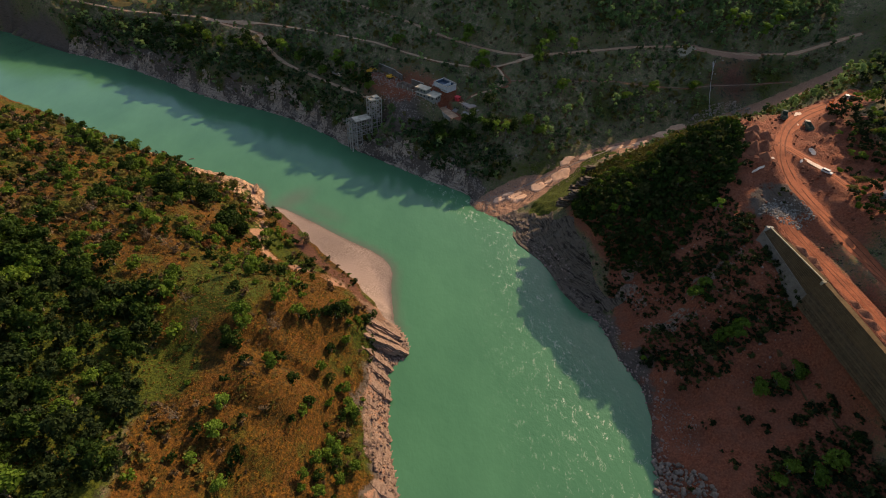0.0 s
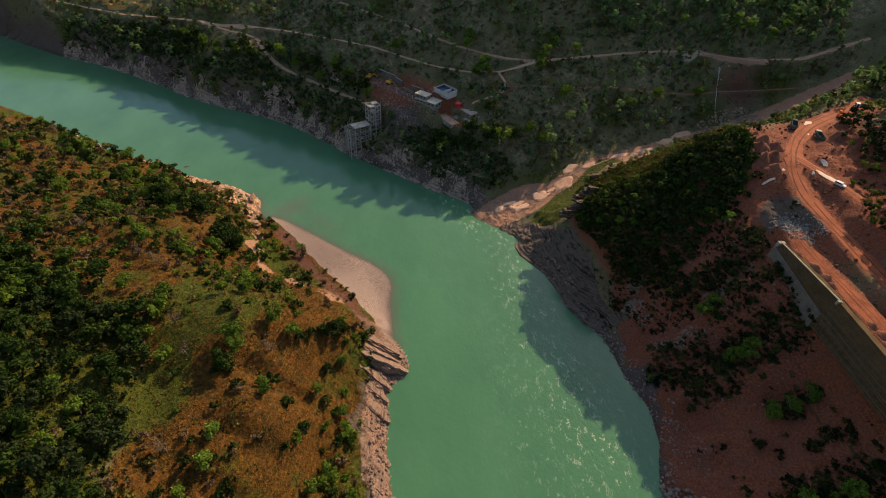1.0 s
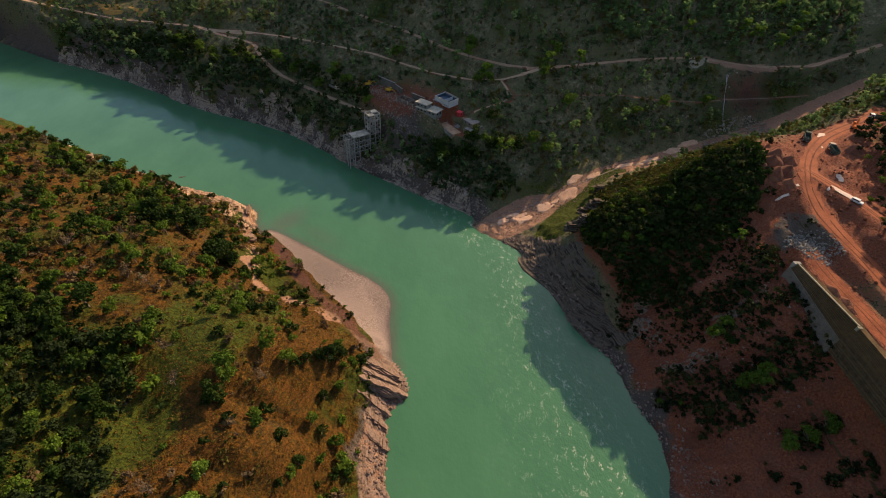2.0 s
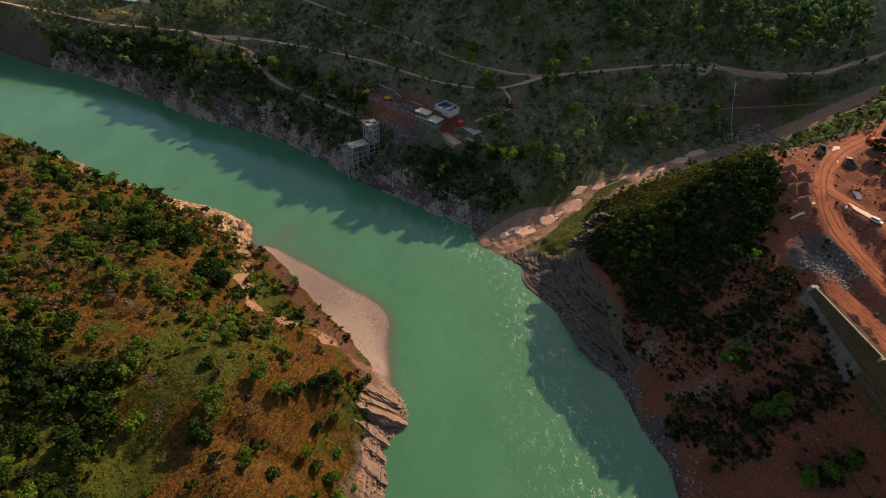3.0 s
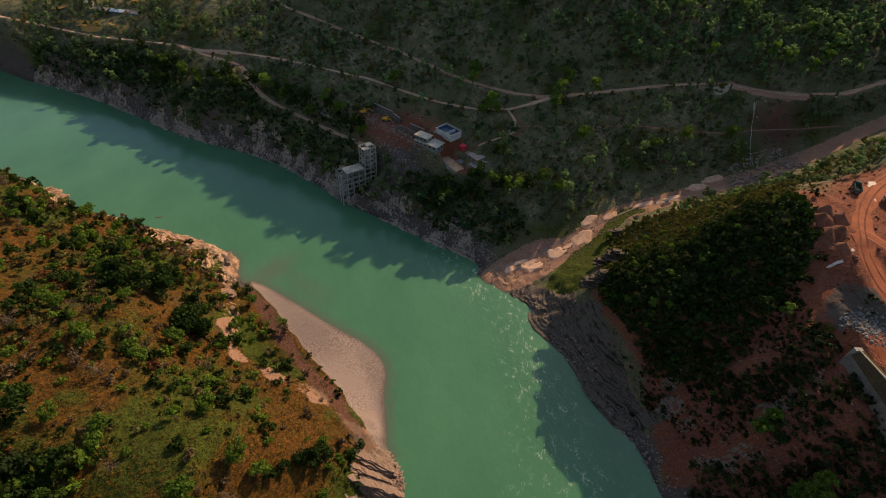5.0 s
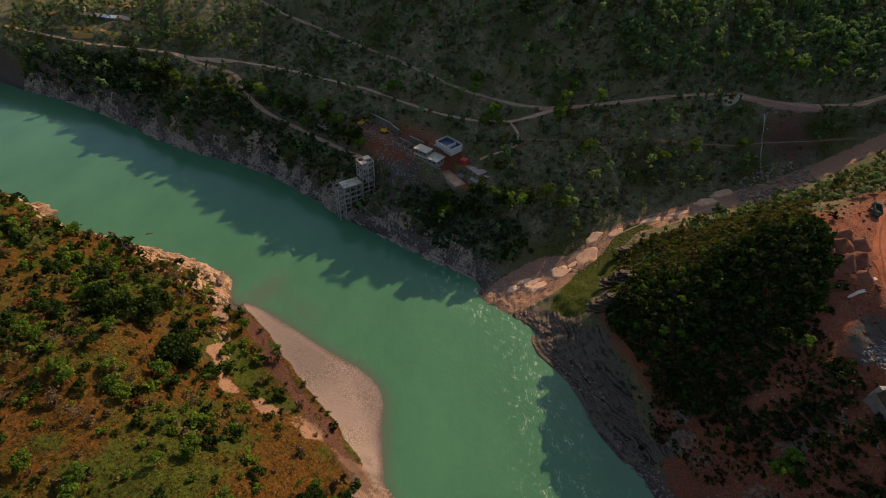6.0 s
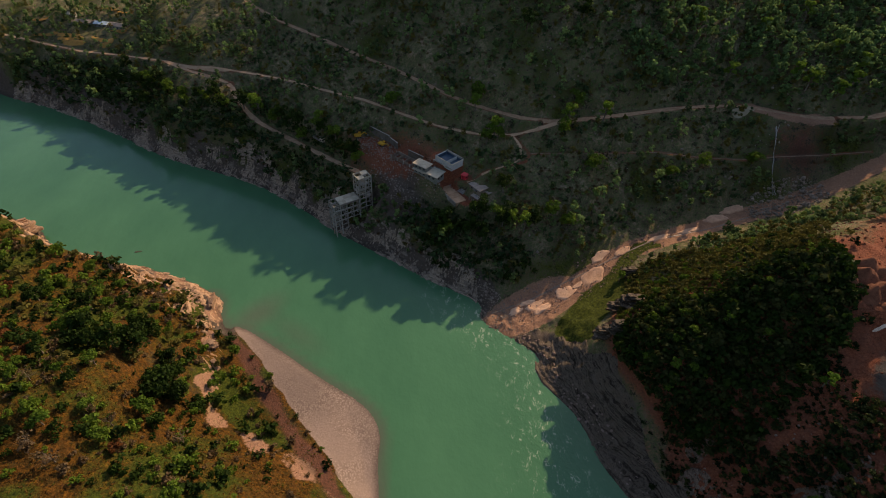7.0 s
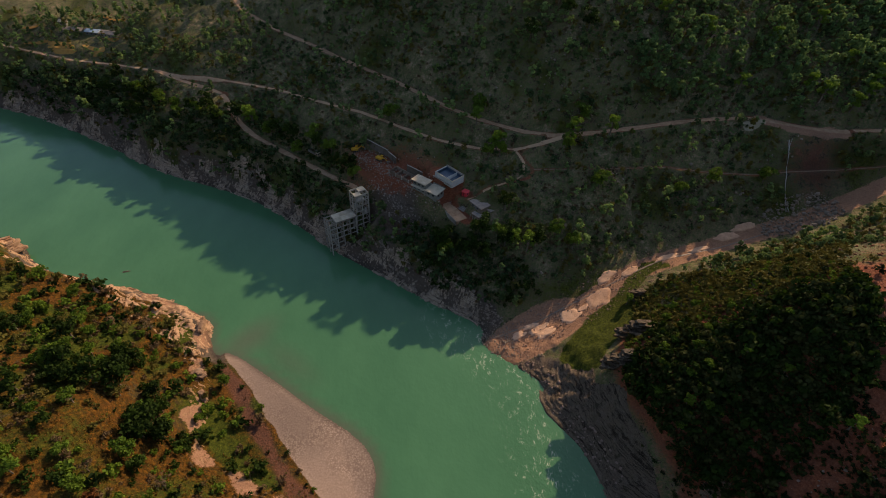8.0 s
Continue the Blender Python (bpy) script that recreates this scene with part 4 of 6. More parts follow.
def at_places(kind, places, scale=1.0, seed=1):
    planted([PROTO[kind]], np.array(places, float), seed, 1.2 * scale, 1.5 * scale)


# the trees that stand out one by one on the western spur
at_places("lime", [(-59, 68), (-58.5, 60), (-55, 47)], 0.9, 1)
at_places("lime", [(-62.5, 52), (-98.5, 102), (-94, 96), (-31, 70)], 0.72, 2)
at_places("broad_mid", [(-91, 111), (-62.6, 96), (-54.6, 112), (-70, 128), (-131, 127), (-122, 113), (-96, 158)], 0.95, 3)
at_places("broad_dark", [(-116, 188), (-119, 183), (-112, 184), (-126, 181), (-96, 166), (-121, 111), (-116, 119), (-91, 168), (-98, 171), (-130, 187)], 1.3, 4)
at_places("bush_dark", [(-43, 113), (-46, 110), (-40, 117), (-36, 104), (-52, 88), (-58, 84), (-44, 84), (-34, 92), (-62, 90), (-27, 62), (-31, 57), (-38, 78), (-70, 112), (-75, 140)], 1.0, 5)
at_places("bush", [(-31, 90), (-29, 100), (-27, 74), (-31, 118), (-29, 122), (-24, 68), (-33, 83), (-65, 118), (-80, 134), (-84, 128), (-30, 64), (-35, 52), (-28, 48)], 1.0, 6)
at_places("bare", [(-105, 135), (-115, 140), (-85, 105), (-53, 101), (-77, 93), (-140, 150), (-70, 62), (-100, 150), (-128, 160), (-82, 152)], 1.0, 7)
at_places("rust", [(-150, 178), (-170, 205), (-244, 262), (-236, 258), (-109, 105), (-138, 172), (-94, 142)], 0.9, 8)
at_places("broad_dark", [(-119.7, 198.8), (-114, 196), (-101, 183), (-97, 178), (-195.7, 226.6), (-158, 201.7), (-64, 90), (-33, 119.4), (-36, 117)], 0.95, 14)
at_places("broad_mid", [(-100.2, 174.6), (-91.9, 171.1), (-156.4, 229.5), (-135.4, 194.6), (-117, 171.3), (-98.7, 144.1), (-47.9, 109.5), (-63.2, 99), (-205, 236), (-145, 215)], 0.85, 15)
at_places("lime", [(-107.8, 154.2), (-114.8, 145.5), (-174.4, 235.9), (-126.5, 125), (-28.1, 68), (-152, 121), (-141, 222)], 0.9, 16)
at_places("broad_mid2", [(-52, 87.4), (-50, 84), (-24.1, 81.5), (-30.6, 65.1), (-33, 62), (-28.6, 90.1), (-21, 63), (-35.5, 55.8), (-30, 52), (-25, 58), (-27, 85), (-121, 115), (-131, 116), (-37.6, 94.4), (-31, 109), (-34, 124), (-76, 122)], 0.8, 17)
at_places("lime_tall", [(-232.9, 257.3), (-186, 222)], 0.85, 18)
# the dark wood and the mixed growth behind it
near = sites(430, (-200, -66, 8, 140), west_wood, 3.1, 71, 60)
planted([PROTO["broad_dark"], PROTO["broad_dark2"], PROTO["broad_mid"], PROTO["broad_dark"], PROTO["broad_dark2"], PROTO["broad_dark"]], near[:60], 72, 1.0, 1.75)
wood_shapes = [cloud_only(160 + i, 7.4, 3.2, 11, 410, 0.40) for i in range(5)]
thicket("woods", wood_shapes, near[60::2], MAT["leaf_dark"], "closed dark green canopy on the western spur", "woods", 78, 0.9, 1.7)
# every other crown in the shade-dark tone, for the gaps between lit crowns
thicket("woods", wood_shapes, near[61::2], MAT["leaf_shade"], "closed green canopy on the western spur", "woods", 79, 0.8, 1.5)
mixed = sites(270, (-240, -82, 105, 262), lambda x, y: shore_gap(x, y)[1] * (shore_gap(x, y)[0] > 10) * np.clip(0.35 + 0.9 * waves(x, y, 26, 73) + 0.5 * step(-110, -160, x), 0, 1), 5.0, 74)
planted([PROTO["olive"], PROTO["broad_mid2"], PROTO["bare"], PROTO["broad_mid"], PROTO["broad_dark2"], PROTO["bush_dark"]], mixed[:70], 75, 0.9, 1.6)
thicket("woods", wood_shapes, mixed[70:130], MAT["leaf_olive"], "mixed olive trees on the dry western slope", "woods", 80, 0.5, 0.95)
thicket("woods", wood_shapes, mixed[130::2], MAT["leaf_dark"], "dark green trees on the dry western slope", "woods", 127, 0.5, 1.1)
thicket("woods", wood_shapes, mixed[131::2], MAT["leaf_mid"], "green trees on the dry western slope", "woods", 128, 0.45, 0.95)
# trees that stand out on the far slope and the eastern spur
at_places("lime_tall", [(28, 314), (87, 320), (17.5, 329), (68, 320), (-119, 360), (-73, 336)], 1.2, 9)
at_places("broad_dark2", [(36, 271), (33, 268), (22, 262), (12, 265), (48, 268)], 1.2, 22)
at_places("lime_tall", [(91, 244), (107, 191), (126, 165)], 0.8, 20)
at_places("broad_dark2", [(60, 382), (75, 366), (63, 372), (32, 411), (16, 265), (21, 272), (33, 283), (2, 271), (-201, 376), (-193, 388), (-225, 410), (-231, 402), (44, 364), (-150, 371), (-128, 362)], 1.3, 21)
at_places("broad_mid", [(72, 328), (18, 338), (64, 313), (146, 311), (175, 313), (128, 305), (-140, 364), (-205, 396), (-31, 343), (81, 297), (58, 274), (67, 270), (4, 268), (30, 312), (24, 311)], 1.15, 10)
at_places("lime_tall", [(224, 344), (233, 349), (210, 351), (144, 376), (168, 361), (204, 357), (220, 397), (118, 379), (230, 372), (190, 385), (240, 360)], 1.25, 11)
at_places("bush", [(146, 299), (101, 325), (-48, 354), (-22, 360), (96, 228), (104, 234), (88, 222), (115, 238)], 1.0, 12)
edge = np.array([(x + 2.2 * math.sin(3.1 * i), y + 2.0 * math.cos(4.7 * i)) for i, (x, y, _) in enumerate(spread([(44, 264, 0), (30, 272, 0), (10, 276, 0), (-4, 284, 0), (-30, 292, 0), (-58, 322, 0), (-76, 334, 0), (-98, 345, 0), (-125, 360, 0), (-170, 375, 0), (-215, 396, 0)], 7.0))])
edge = edge[(np.hypot(edge[:, 0] + 36, edge[:, 1] - 289) > 21) & (np.hypot(edge[:, 0] + 12, edge[:, 1] - 290) > 13) & (np.hypot(edge[:, 0] - 11, edge[:, 1] - 284) > 13) & (line_gap(edge[:, 0], edge[:, 1], ROAD_LOWER)[0] > 3.5) & (line_gap(edge[:, 0], edge[:, 1], CREEK)[0] > 16)]
planted([PROTO["broad_mid"], PROTO["lime_tall"], PROTO["broad_dark2"]], edge, 87, 1.2, 1.9)
strip_shapes = [cloud_only(190 + i, 7.4, 3.2, 10, 200, 0.5) for i in range(4)]
brow = sites(330, (180, 285, 100, 285), lambda x, y: clear_of_roads(x, y, 4.0) * np.clip(3 * blob(x, y, 222, 180, 38, 66, 12) + 2 * blob(x, y, 250, 250, 30, 40), 0, 1), 3.6, 88)
thicket("woods", strip_shapes, brow[::2], MAT["leaf_shade"], "dark trees above the haul road", "woods", 89, 0.5, 1.0)
thicket("woods", strip_shapes, brow[1::2], MAT["leaf_mid"], "green trees above the haul road", "woods", 90, 0.5, 0.9)
strip = sites(230, (160, 215, 100, 215), lambda x, y: clear_of_roads(x, y, 1.5) * np.clip(3 * blob(x, y, 203, 184, 18, 28, -15) + 1.2 * (1 - step(3, 8, line_gap(x, y, [(176, 168), (176, 152), (176, 130), (178, 100)])[0])), 0, 1), 2.2, 120, 20)
thicket("woods", strip_shapes, strip[::3], MAT["leaf_shade"], "dark trees beside the haul road", "woods", 121, 0.4, 0.8)
thicket("woods", strip_shapes, strip[1::3], MAT["leaf_dark"], "green trees beside the haul road", "woods", 122, 0.35, 0.75)
planted([PROTO["bush_dark"], PROTO["bush"], PROTO["olive"]], strip[2::3], 123, 0.8, 1.3)
spur = sites(90, (80, 156, 46, 245), east_brush, 4.5, 76)
at_places("broad_mid", [(122, 63), (127, 60), (118, 60), (133, 64), (112, 131), (116, 134), (124, 92), (120, 111), (117, 114), (123, 114), (137, 96), (131, 93)], 0.85, 13)
planted([PROTO["broad_dark"], PROTO["broad_mid2"], PROTO["bush_dark"], PROTO["bush"], PROTO["olive"]], spur[:34], 77, 0.5, 0.9)
thicket("woods", wood_shapes, spur[34:], MAT["leaf_shade"], "deep green trees on the shaded eastern spur", "woods", 86, 0.35, 0.65)
for kind, x, y in (("broad_dark", -135, 70), ("broad_dark2", -128, 50), ("broad_mid", -108, 118), ("broad_mid2", -150, 140), ("lime", -104, 76), ("lime_tall", 236, 356), ("olive", -160, 160),
                   ("rust", -182, 198), ("bare", -120, 150), ("bush", -72, 74), ("bush_dark", -66, 88)):
    PROTO[kind].matrix_world = pose(x, y, height_at(x, y) - 0.15)

# growth that nobody could count
hill_shapes = [cloud_only(100 + i, 7.4 + 1.3 * (i % 3), 2.3 + 0.35 * (i % 2), 9, 135, 0.58, 0.22) for i in range(7)]
low_shapes = [cloud_only(120 + i, 1.7, 1.4, 5, 36, 0.36, 0.15) for i in range(5)]
tuft_shapes = [cloud_only(140 + i, 0.6, 0.55, 3, 8, 0.2, 0.1) for i in range(4)]


def far_wood(x, y):
    return woods_floor(x, y) * (1 - site_ground(x, y)) * np.clip(0.38 + 0.6 * waves(x, y, 26, 41) + 0.5 * step(62, 92, land(x, y, False)) + 0.35 * step(-120, -240, x), 0.05, 1)


place = sites(2900, (-345, 285, 245, 485), far_wood, 3.2, 51)
fourth = len(place) // 4
thicket("woods", hill_shapes, place[:fourth], MAT["leaf_hill"], "dull green mixed woodland on the far slope", "woods", 61, 0.6, 1.3)
thicket("woods", hill_shapes, place[fourth:2 * fourth], MAT["leaf_hazy"], "green mixed woodland on the far slope, haze in its light leaf colour", "woods", 62, 0.6, 1.35)
thicket("woods", hill_shapes, place[2 * fourth:3 * fourth], MAT["leaf_olive"], "olive and brown woodland on the far slope", "woods", 63, 0.4, 1.0)
thicket("woods", hill_shapes, place[3 * fourth:], MAT["leaf_far"], "dark green mixed woodland on the far slope", "woods", 64, 0.5, 1.25)
place = sites(560, (100, 285, 345, 478), lambda x, y: woods_floor(x, y) * np.clip(0.6 + 0.7 * waves(x, y, 22, 40), 0, 1), 3.2, 62, 12)
thicket("woods", hill_shapes, place, MAT["leaf_hazy"], "taller green trees on the upper far slope, haze in their leaf colour", "woods", 117, 1.0, 1.7)
far_bush = [cloud_only(210 + i, 3.0, 2.2, 7, 44, 0.5, 0.1) for i in range(6)]
place = sites(2000, (-330, 280, 245, 440), lambda x, y: woods_floor(x, y) * (1 - 0.95 * site_ground(x, y)) * np.clip(0.45 + 0.9 * waves(x, y, 17, 57), 0.04, 1), 2.0, 49, 10)
thicket("scrub", far_bush, place[::3], MAT["leaf_hill"], "green bushes in clumps on the far slope", "scrub", 129, 0.6, 1.8)
thicket("scrub", far_bush, place[1::3], MAT["leaf_far"], "dark bushes in clumps on the far slope", "scrub", 130, 0.6, 1.7)
thicket("scrub", far_bush, place[2::3], MAT["leaf_olive"], "olive bushes in clumps on the far slope", "scrub", 131, 0.5, 1.4)
place = sites(900, (-330, 60, 245, 430), lambda x, y: woods_floor(x, y) * (1 - site_ground(x, y)) * (shore_gap(x, y)[0] > 7 + 4 * waves(x, y, 11, 58)) * (shore_gap(x, y)[0] < 30) * np.clip(0.75 + 0.6 * waves(x, y, 9, 56), 0, 1) * (np.hypot(x + 33, y - 288) > 17), 1.6, 48, 60)
thicket("scrub", far_bush, place[::2], MAT["leaf_far"], "dark green growth along the top of the far bank", "scrub", 136, 0.6, 1.8)
thicket("scrub", far_bush, place[1::2], MAT["leaf_dark"], "deep green growth along the top of the far bank", "scrub", 137, 0.6, 1.6)
place = sites(3600, (-330, 280, 245, 430), lambda x, y: woods_floor(x, y) * (1 - 0.93 * site_ground(x, y)) * np.clip(0.7 + 0.5 * waves(x, y, 12, 42), 0, 1), 1.5, 52, 8)
half = len(place) // 2
thicket("scrub", low_shapes, place[:half], MAT["leaf_hill"], "low green scrub covering the far slope", "scrub", 65)
thicket("scrub", low_shapes, place[half:], MAT["leaf_brown"], "low dry brown scrub covering the far slope", "scrub", 66)
place = sites(3600, (75, 195, 46, 272), east_brush, 1.2, 53, 14)
core = sites(1900, (72, 152, 148, 260), lambda x, y: inside(x, y, SPUR_RING) * clear_of_roads(x, y, 2.0) * np.clip(0.9 + 0.9 * waves(x, y, 12, 59), 0.12, 1), 1.15, 60, 20)
spur_shapes = [cloud_only(180 + i, 2.4, 2.0, 6, 54, 0.44, 0.1) for i in range(5)]
# sun and shade by leaf colour: lighter on the brow, darker on the flank
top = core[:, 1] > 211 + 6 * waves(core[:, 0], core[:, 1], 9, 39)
thicket("scrub", spur_shapes, core[~top][::2], MAT["leaf_dark"], "closed thicket on the eastern spur, shade in its dark leaf colour", "scrub", 113, 0.9, 2.3)
thicket("scrub", spur_shapes, core[~top][1::2], MAT["leaf_shade_dull"], "closed dull green thicket on the eastern spur, shade in its leaf colour", "scrub", 114, 0.8, 2.1)
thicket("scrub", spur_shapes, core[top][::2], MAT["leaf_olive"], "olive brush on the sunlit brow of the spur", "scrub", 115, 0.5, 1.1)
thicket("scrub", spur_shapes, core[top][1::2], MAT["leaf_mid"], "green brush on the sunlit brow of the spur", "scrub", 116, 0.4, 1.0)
fringe = sites(700, (86, 142, 128, 205), lambda x, y: ~inside(x, y, SPUR_RING) * clear_of_roads(x, y, 2.0) * (x < wall_x(y) - 4) * (shore_gap(x, y)[0] > 12) * np.clip(1.1 * (1 - step(4, 26, line_gap(x, y, SPUR_RING + SPUR_RING[:1])[0])) * (0.35 + 1.2 * waves(x, y, 8, 38)) + 0.004, 0, 1), 1.3, 124, 24)
thicket("scrub", spur_shapes, fringe[::2], MAT["leaf_shade"], "scattered dark bushes below the thicket", "scrub", 125, 0.4, 1.1)
thicket("scrub", spur_shapes, fringe[1::2], MAT["leaf_shade_dull"], "scattered dull green bushes below the thicket", "scrub", 126, 0.35, 1.0)
at_places("broad_mid2", [(78, 192), (82, 186), (84, 196), (88, 180), (92, 205), (98, 224), (96, 190), (104, 232), (86, 174), (112, 214), (120, 200), (90, 188), (95, 198), (102, 206), (87, 202), (93, 177), (108, 226), (116, 184)], 0.75, 19)
# same split: shade-dark leaves below y 214, lighter olive on the lit brow
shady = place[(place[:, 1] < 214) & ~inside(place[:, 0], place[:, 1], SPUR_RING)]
thicket("scrub", spur_shapes, shady[::2], MAT["leaf_shade"], "dense scrub on the eastern spur, shade in its dark leaf colour", "scrub", 67, 0.5, 1.5)
thicket("scrub", spur_shapes, shady[1::2], MAT["leaf_shade_dull"], "dull olive scrub on the eastern spur, shade in its leaf colour", "scrub", 69, 0.4, 1.4)
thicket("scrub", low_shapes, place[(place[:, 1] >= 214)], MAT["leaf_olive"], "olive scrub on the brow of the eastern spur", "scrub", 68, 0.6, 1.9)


def west_slope(x, y):
    g, w = shore_gap(x, y)
    return w * (g > 7) * (1 - 1.0 * inside(x, y, BAR_RING)) * (1 - 0.7 * (line_gap(x, y, BAR_BACK)[0] < 4)) * (1 - 0.85 * (line_gap(x, y, GOLD_BANK)[0] < 2.5))


bush_shapes = [cloud_only(170 + i, 2.4, 1.7, 8, 150, 0.28, 0.10) for i in range(6)]
place = sites(720, (-260, -20, 40, 268), lambda x, y: west_slope(x, y) * np.clip(0.02 + 1.5 * waves(x, y, 24, 49) + 0.5 * waves(x, y, 9, 50) + 0.6 * step(105, 150, y) + 0.5 * (shore_gap(x, y)[0] < 20) * (y < 130), 0.02, 1), 2.6, 58, 24)
thicket("bushes", bush_shapes, place[::3], MAT["leaf_dark"], "dark green bushes in clumps on the dry slope", "bushes", 110, 0.8, 2.5)
thicket("bushes", bush_shapes, place[1::3], MAT["leaf_mid"], "green bushes in clumps on the dry slope", "bushes", 111, 0.7, 2.3)
thicket("bushes", bush_shapes, place[2::3], MAT["leaf_brown"], "leafless brown bushes on the dry slope", "bushes", 112, 0.6, 1.9)
place = sites(1500, (-260, -18, 40, 270), lambda x, y: west_slope(x, y) * np.clip(0.05 + 1.1 * waves(x, y, 19, 43) + 0.5 * waves(x, y, 7, 45) + 0.5 * west_wood(x, y) + 0.3 * step(110, 150, y), 0.015, 1), 1.7, 54, 16)
thicket("scrub", low_shapes, place[::3], MAT["leaf_dark"], "green scrub scattered over dry grass", "scrub", 81, 0.6, 2.6)
thicket("scrub", low_shapes, place[1::3], MAT["leaf_olive"], "olive scrub scattered over dry grass", "scrub", 82, 0.5, 2.2)
thicket("scrub", low_shapes, place[2::3], MAT["leaf_brown"], "brown scrub scattered over dry grass", "scrub", 83, 0.5, 2.0)
# near-black leaves fill the gaps as the shade beneath the crowns
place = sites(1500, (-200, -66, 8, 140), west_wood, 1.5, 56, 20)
thicket("scrub", low_shapes, place, MAT["leaf_shade"], "undergrowth beneath the western wood, darkened to stand for shade", "scrub", 57, 0.8, 1.8)
place = sites(9000, (-125, -16, 40, 170), lambda x, y: west_slope(x, y) * np.clip(0.7 + 0.6 * waves(x, y, 8, 44), 0.05, 1), 0.55, 55, 5)
thicket("grass", tuft_shapes, place[: len(place) * 2 // 3], MAT["grass_dry"], "tufts of sunburnt golden grass on the spur", "grass", 84, 0.6, 1.4)
thicket("grass", tuft_shapes, place[len(place) * 2 // 3:], MAT["grass_green"], "tufts of yellow-green grass on the spur", "grass", 85, 0.6, 1.3)


# ---- rock ----
def stone_shape(seed, rings=1):
    """A rough angular boulder about a metre across."""
    rg = np.random.default_rng(seed)
    bm = bmesh.new()
    bmesh.ops.create_icosphere(bm, subdivisions=rings, radius=0.5)
    cuts = [(Vector(rg.normal(size=3)).normalized(), rg.uniform(0.26, 0.44)) for _ in range(7)]
    for v in bm.verts:
        for n, d in cuts:
            over = v.co.dot(n) - d
            if over > 0:
                v.co -= n * over * 0.9
        v.co *= 1 + rg.uniform(-0.08, 0.08)
    v = np.array([v.co[:] for v in bm.verts])
    f = np.array([[a.index for a in face.verts] for face in bm.faces])
    bm.free()
    return v, f


STONES = [stone_shape(200 + i) for i in range(8)]


def boulders(name, places, low, high, material, label, seed, skew=2.2):
    rg = np.random.default_rng(seed)
    z = land(places[:, 0], places[:, 1])
    vs, fs, at = [], [], 0
    for (x, y), h in zip(places, z):
        v, f = STONES[rg.integers(len(STONES))]
        size = low + (high - low) * rg.uniform() ** skew
        r = np.array(Euler(rg.uniform(0, 6.28, 3)).to_matrix())
        q = (v * rg.uniform(0.6, 1.3, 3)) @ r.T * size
        vs.append(q + (x, y, h + 0.12 * size))
        fs.append(f + at)
        at += len(v)
    return tagged(arrays(name, np.concatenate(vs), np.concatenate(fs), material), label, "rocks", kind="stuff")


def band(a, b, want=None):
    def f(x, y):
        g, w = shore_gap(x, y)
        return (g > a) & (g < b) & (want(x, y, w) if want else True)
    return f


place = sites(1700, (-330, 45, 235, 425), band(-0.5, 9, lambda x, y, w: ~w), 0.9, 91, 60)
boulders("rocks", place, 0.4, 2.4, MAT["rock_grey"], "grey-brown boulders along the far waterline", 92)
place = sites(1000, (40, 110, 40, 235), band(-0.5, 6, lambda x, y, w: ~w), 0.6, 93, 120)
boulders("rocks", place, 0.25, 1.7, MAT["rock_brown"], "brown rubble along the eastern waterline", 94)
place = sites(420, (-30, 2, 40, 128), band(-0.3, 6, lambda x, y, w: w), 0.9, 95, 120)
boulders("rocks", place, 0.4, 2.2, MAT["rock_pale"], "buff broken rock along the western waterline", 96)
place = sites(900, (15, 120, 215, 285), lambda x, y: (shore_gap(x, y)[0] > 0) & (line_gap(x, y, CREEK)[0] < 9), 0.8, 97, 40)
boulders("rocks", place, 0.25, 1.2, MAT["rock_brown"], "brown cobbles over the stream's fan", 98)
place = sites(420, (20, 56, 220, 244), lambda x, y: (shore_gap(x, y)[0] > -0.4) & (shore_gap(x, y)[0] < 9 + 3 * waves(x, y, 5, 79)), 0.7, 138, 40)
boulders("rocks", place, 0.3, 1.3, MAT["rock_grey"], "grey cobbles where the stream meets the river", 139)
place = sites(1300, (-240, 240, 255, 420), lambda x, y: woods_floor(x, y) * np.clip(1.6 * waves(x, y, 20, 63) + 0.5 * waves(x, y, 7, 64), 0.01, 1), 1.2, 118, 20)
boulders("rocks", place, 0.35, 2.0, MAT["rock_grey"], "grey stones scattered over the far slope", 119, 2.6)
place = sites(110, (80, 106, 54, 78), lambda x, y: (blob(x, y, 93, 65, 12, 8, -35) > 0.05) & (shore_gap(x, y)[0] > -0.5), 0.9, 132, 60)
boulders("rocks", place, 0.8, 3.0, MAT["rock_grey"], "grey-brown boulders heaped on the eastern shore", 133, 1.6)
place = sites(260, (92, 108, 74, 100), lambda x, y: blob(x, y, 100, 86, 5, 13, 8) > 0.1, 0.5, 134, 40)
boulders("rocks", place, 0.25, 1.0, MAT["rock_brown"], "row of loose stones below the red slope", 135, 2.0)
place = sites(420, (165, 225, 280, 318), lambda x, y: blob(x, y, 192, 296, 26, 12, 15) > 0.1, 0.9, 99, 20)
boulders("rocks", place, 0.5, 2.8, MAT["rock_grey"], "dark boulders below the waterfall", 100)
place = sites(520, (138, 160, 140, 172), lambda x, y: blob(x, y, 147.5, 153.5, 7, 10, 30) > 0.05, 0.36, 101, 40)
boulders("rocks", place, 0.3, 1.3, MAT["rock_blue"], "pale grey blasted stones heaped behind the wall", 102)
place = sites(900, (140, 225, 95, 245), lambda x, y: (blob(x, y, 175, 190, 40, 75, -20) > 0.1) & clear_of_roads(x, y, 0.3), 0.9, 107, 12)
boulders("clods", place, 0.25, 1.9, MAT["soil_red"], "lumps of dug red earth over the plateau", 108, 3.0)
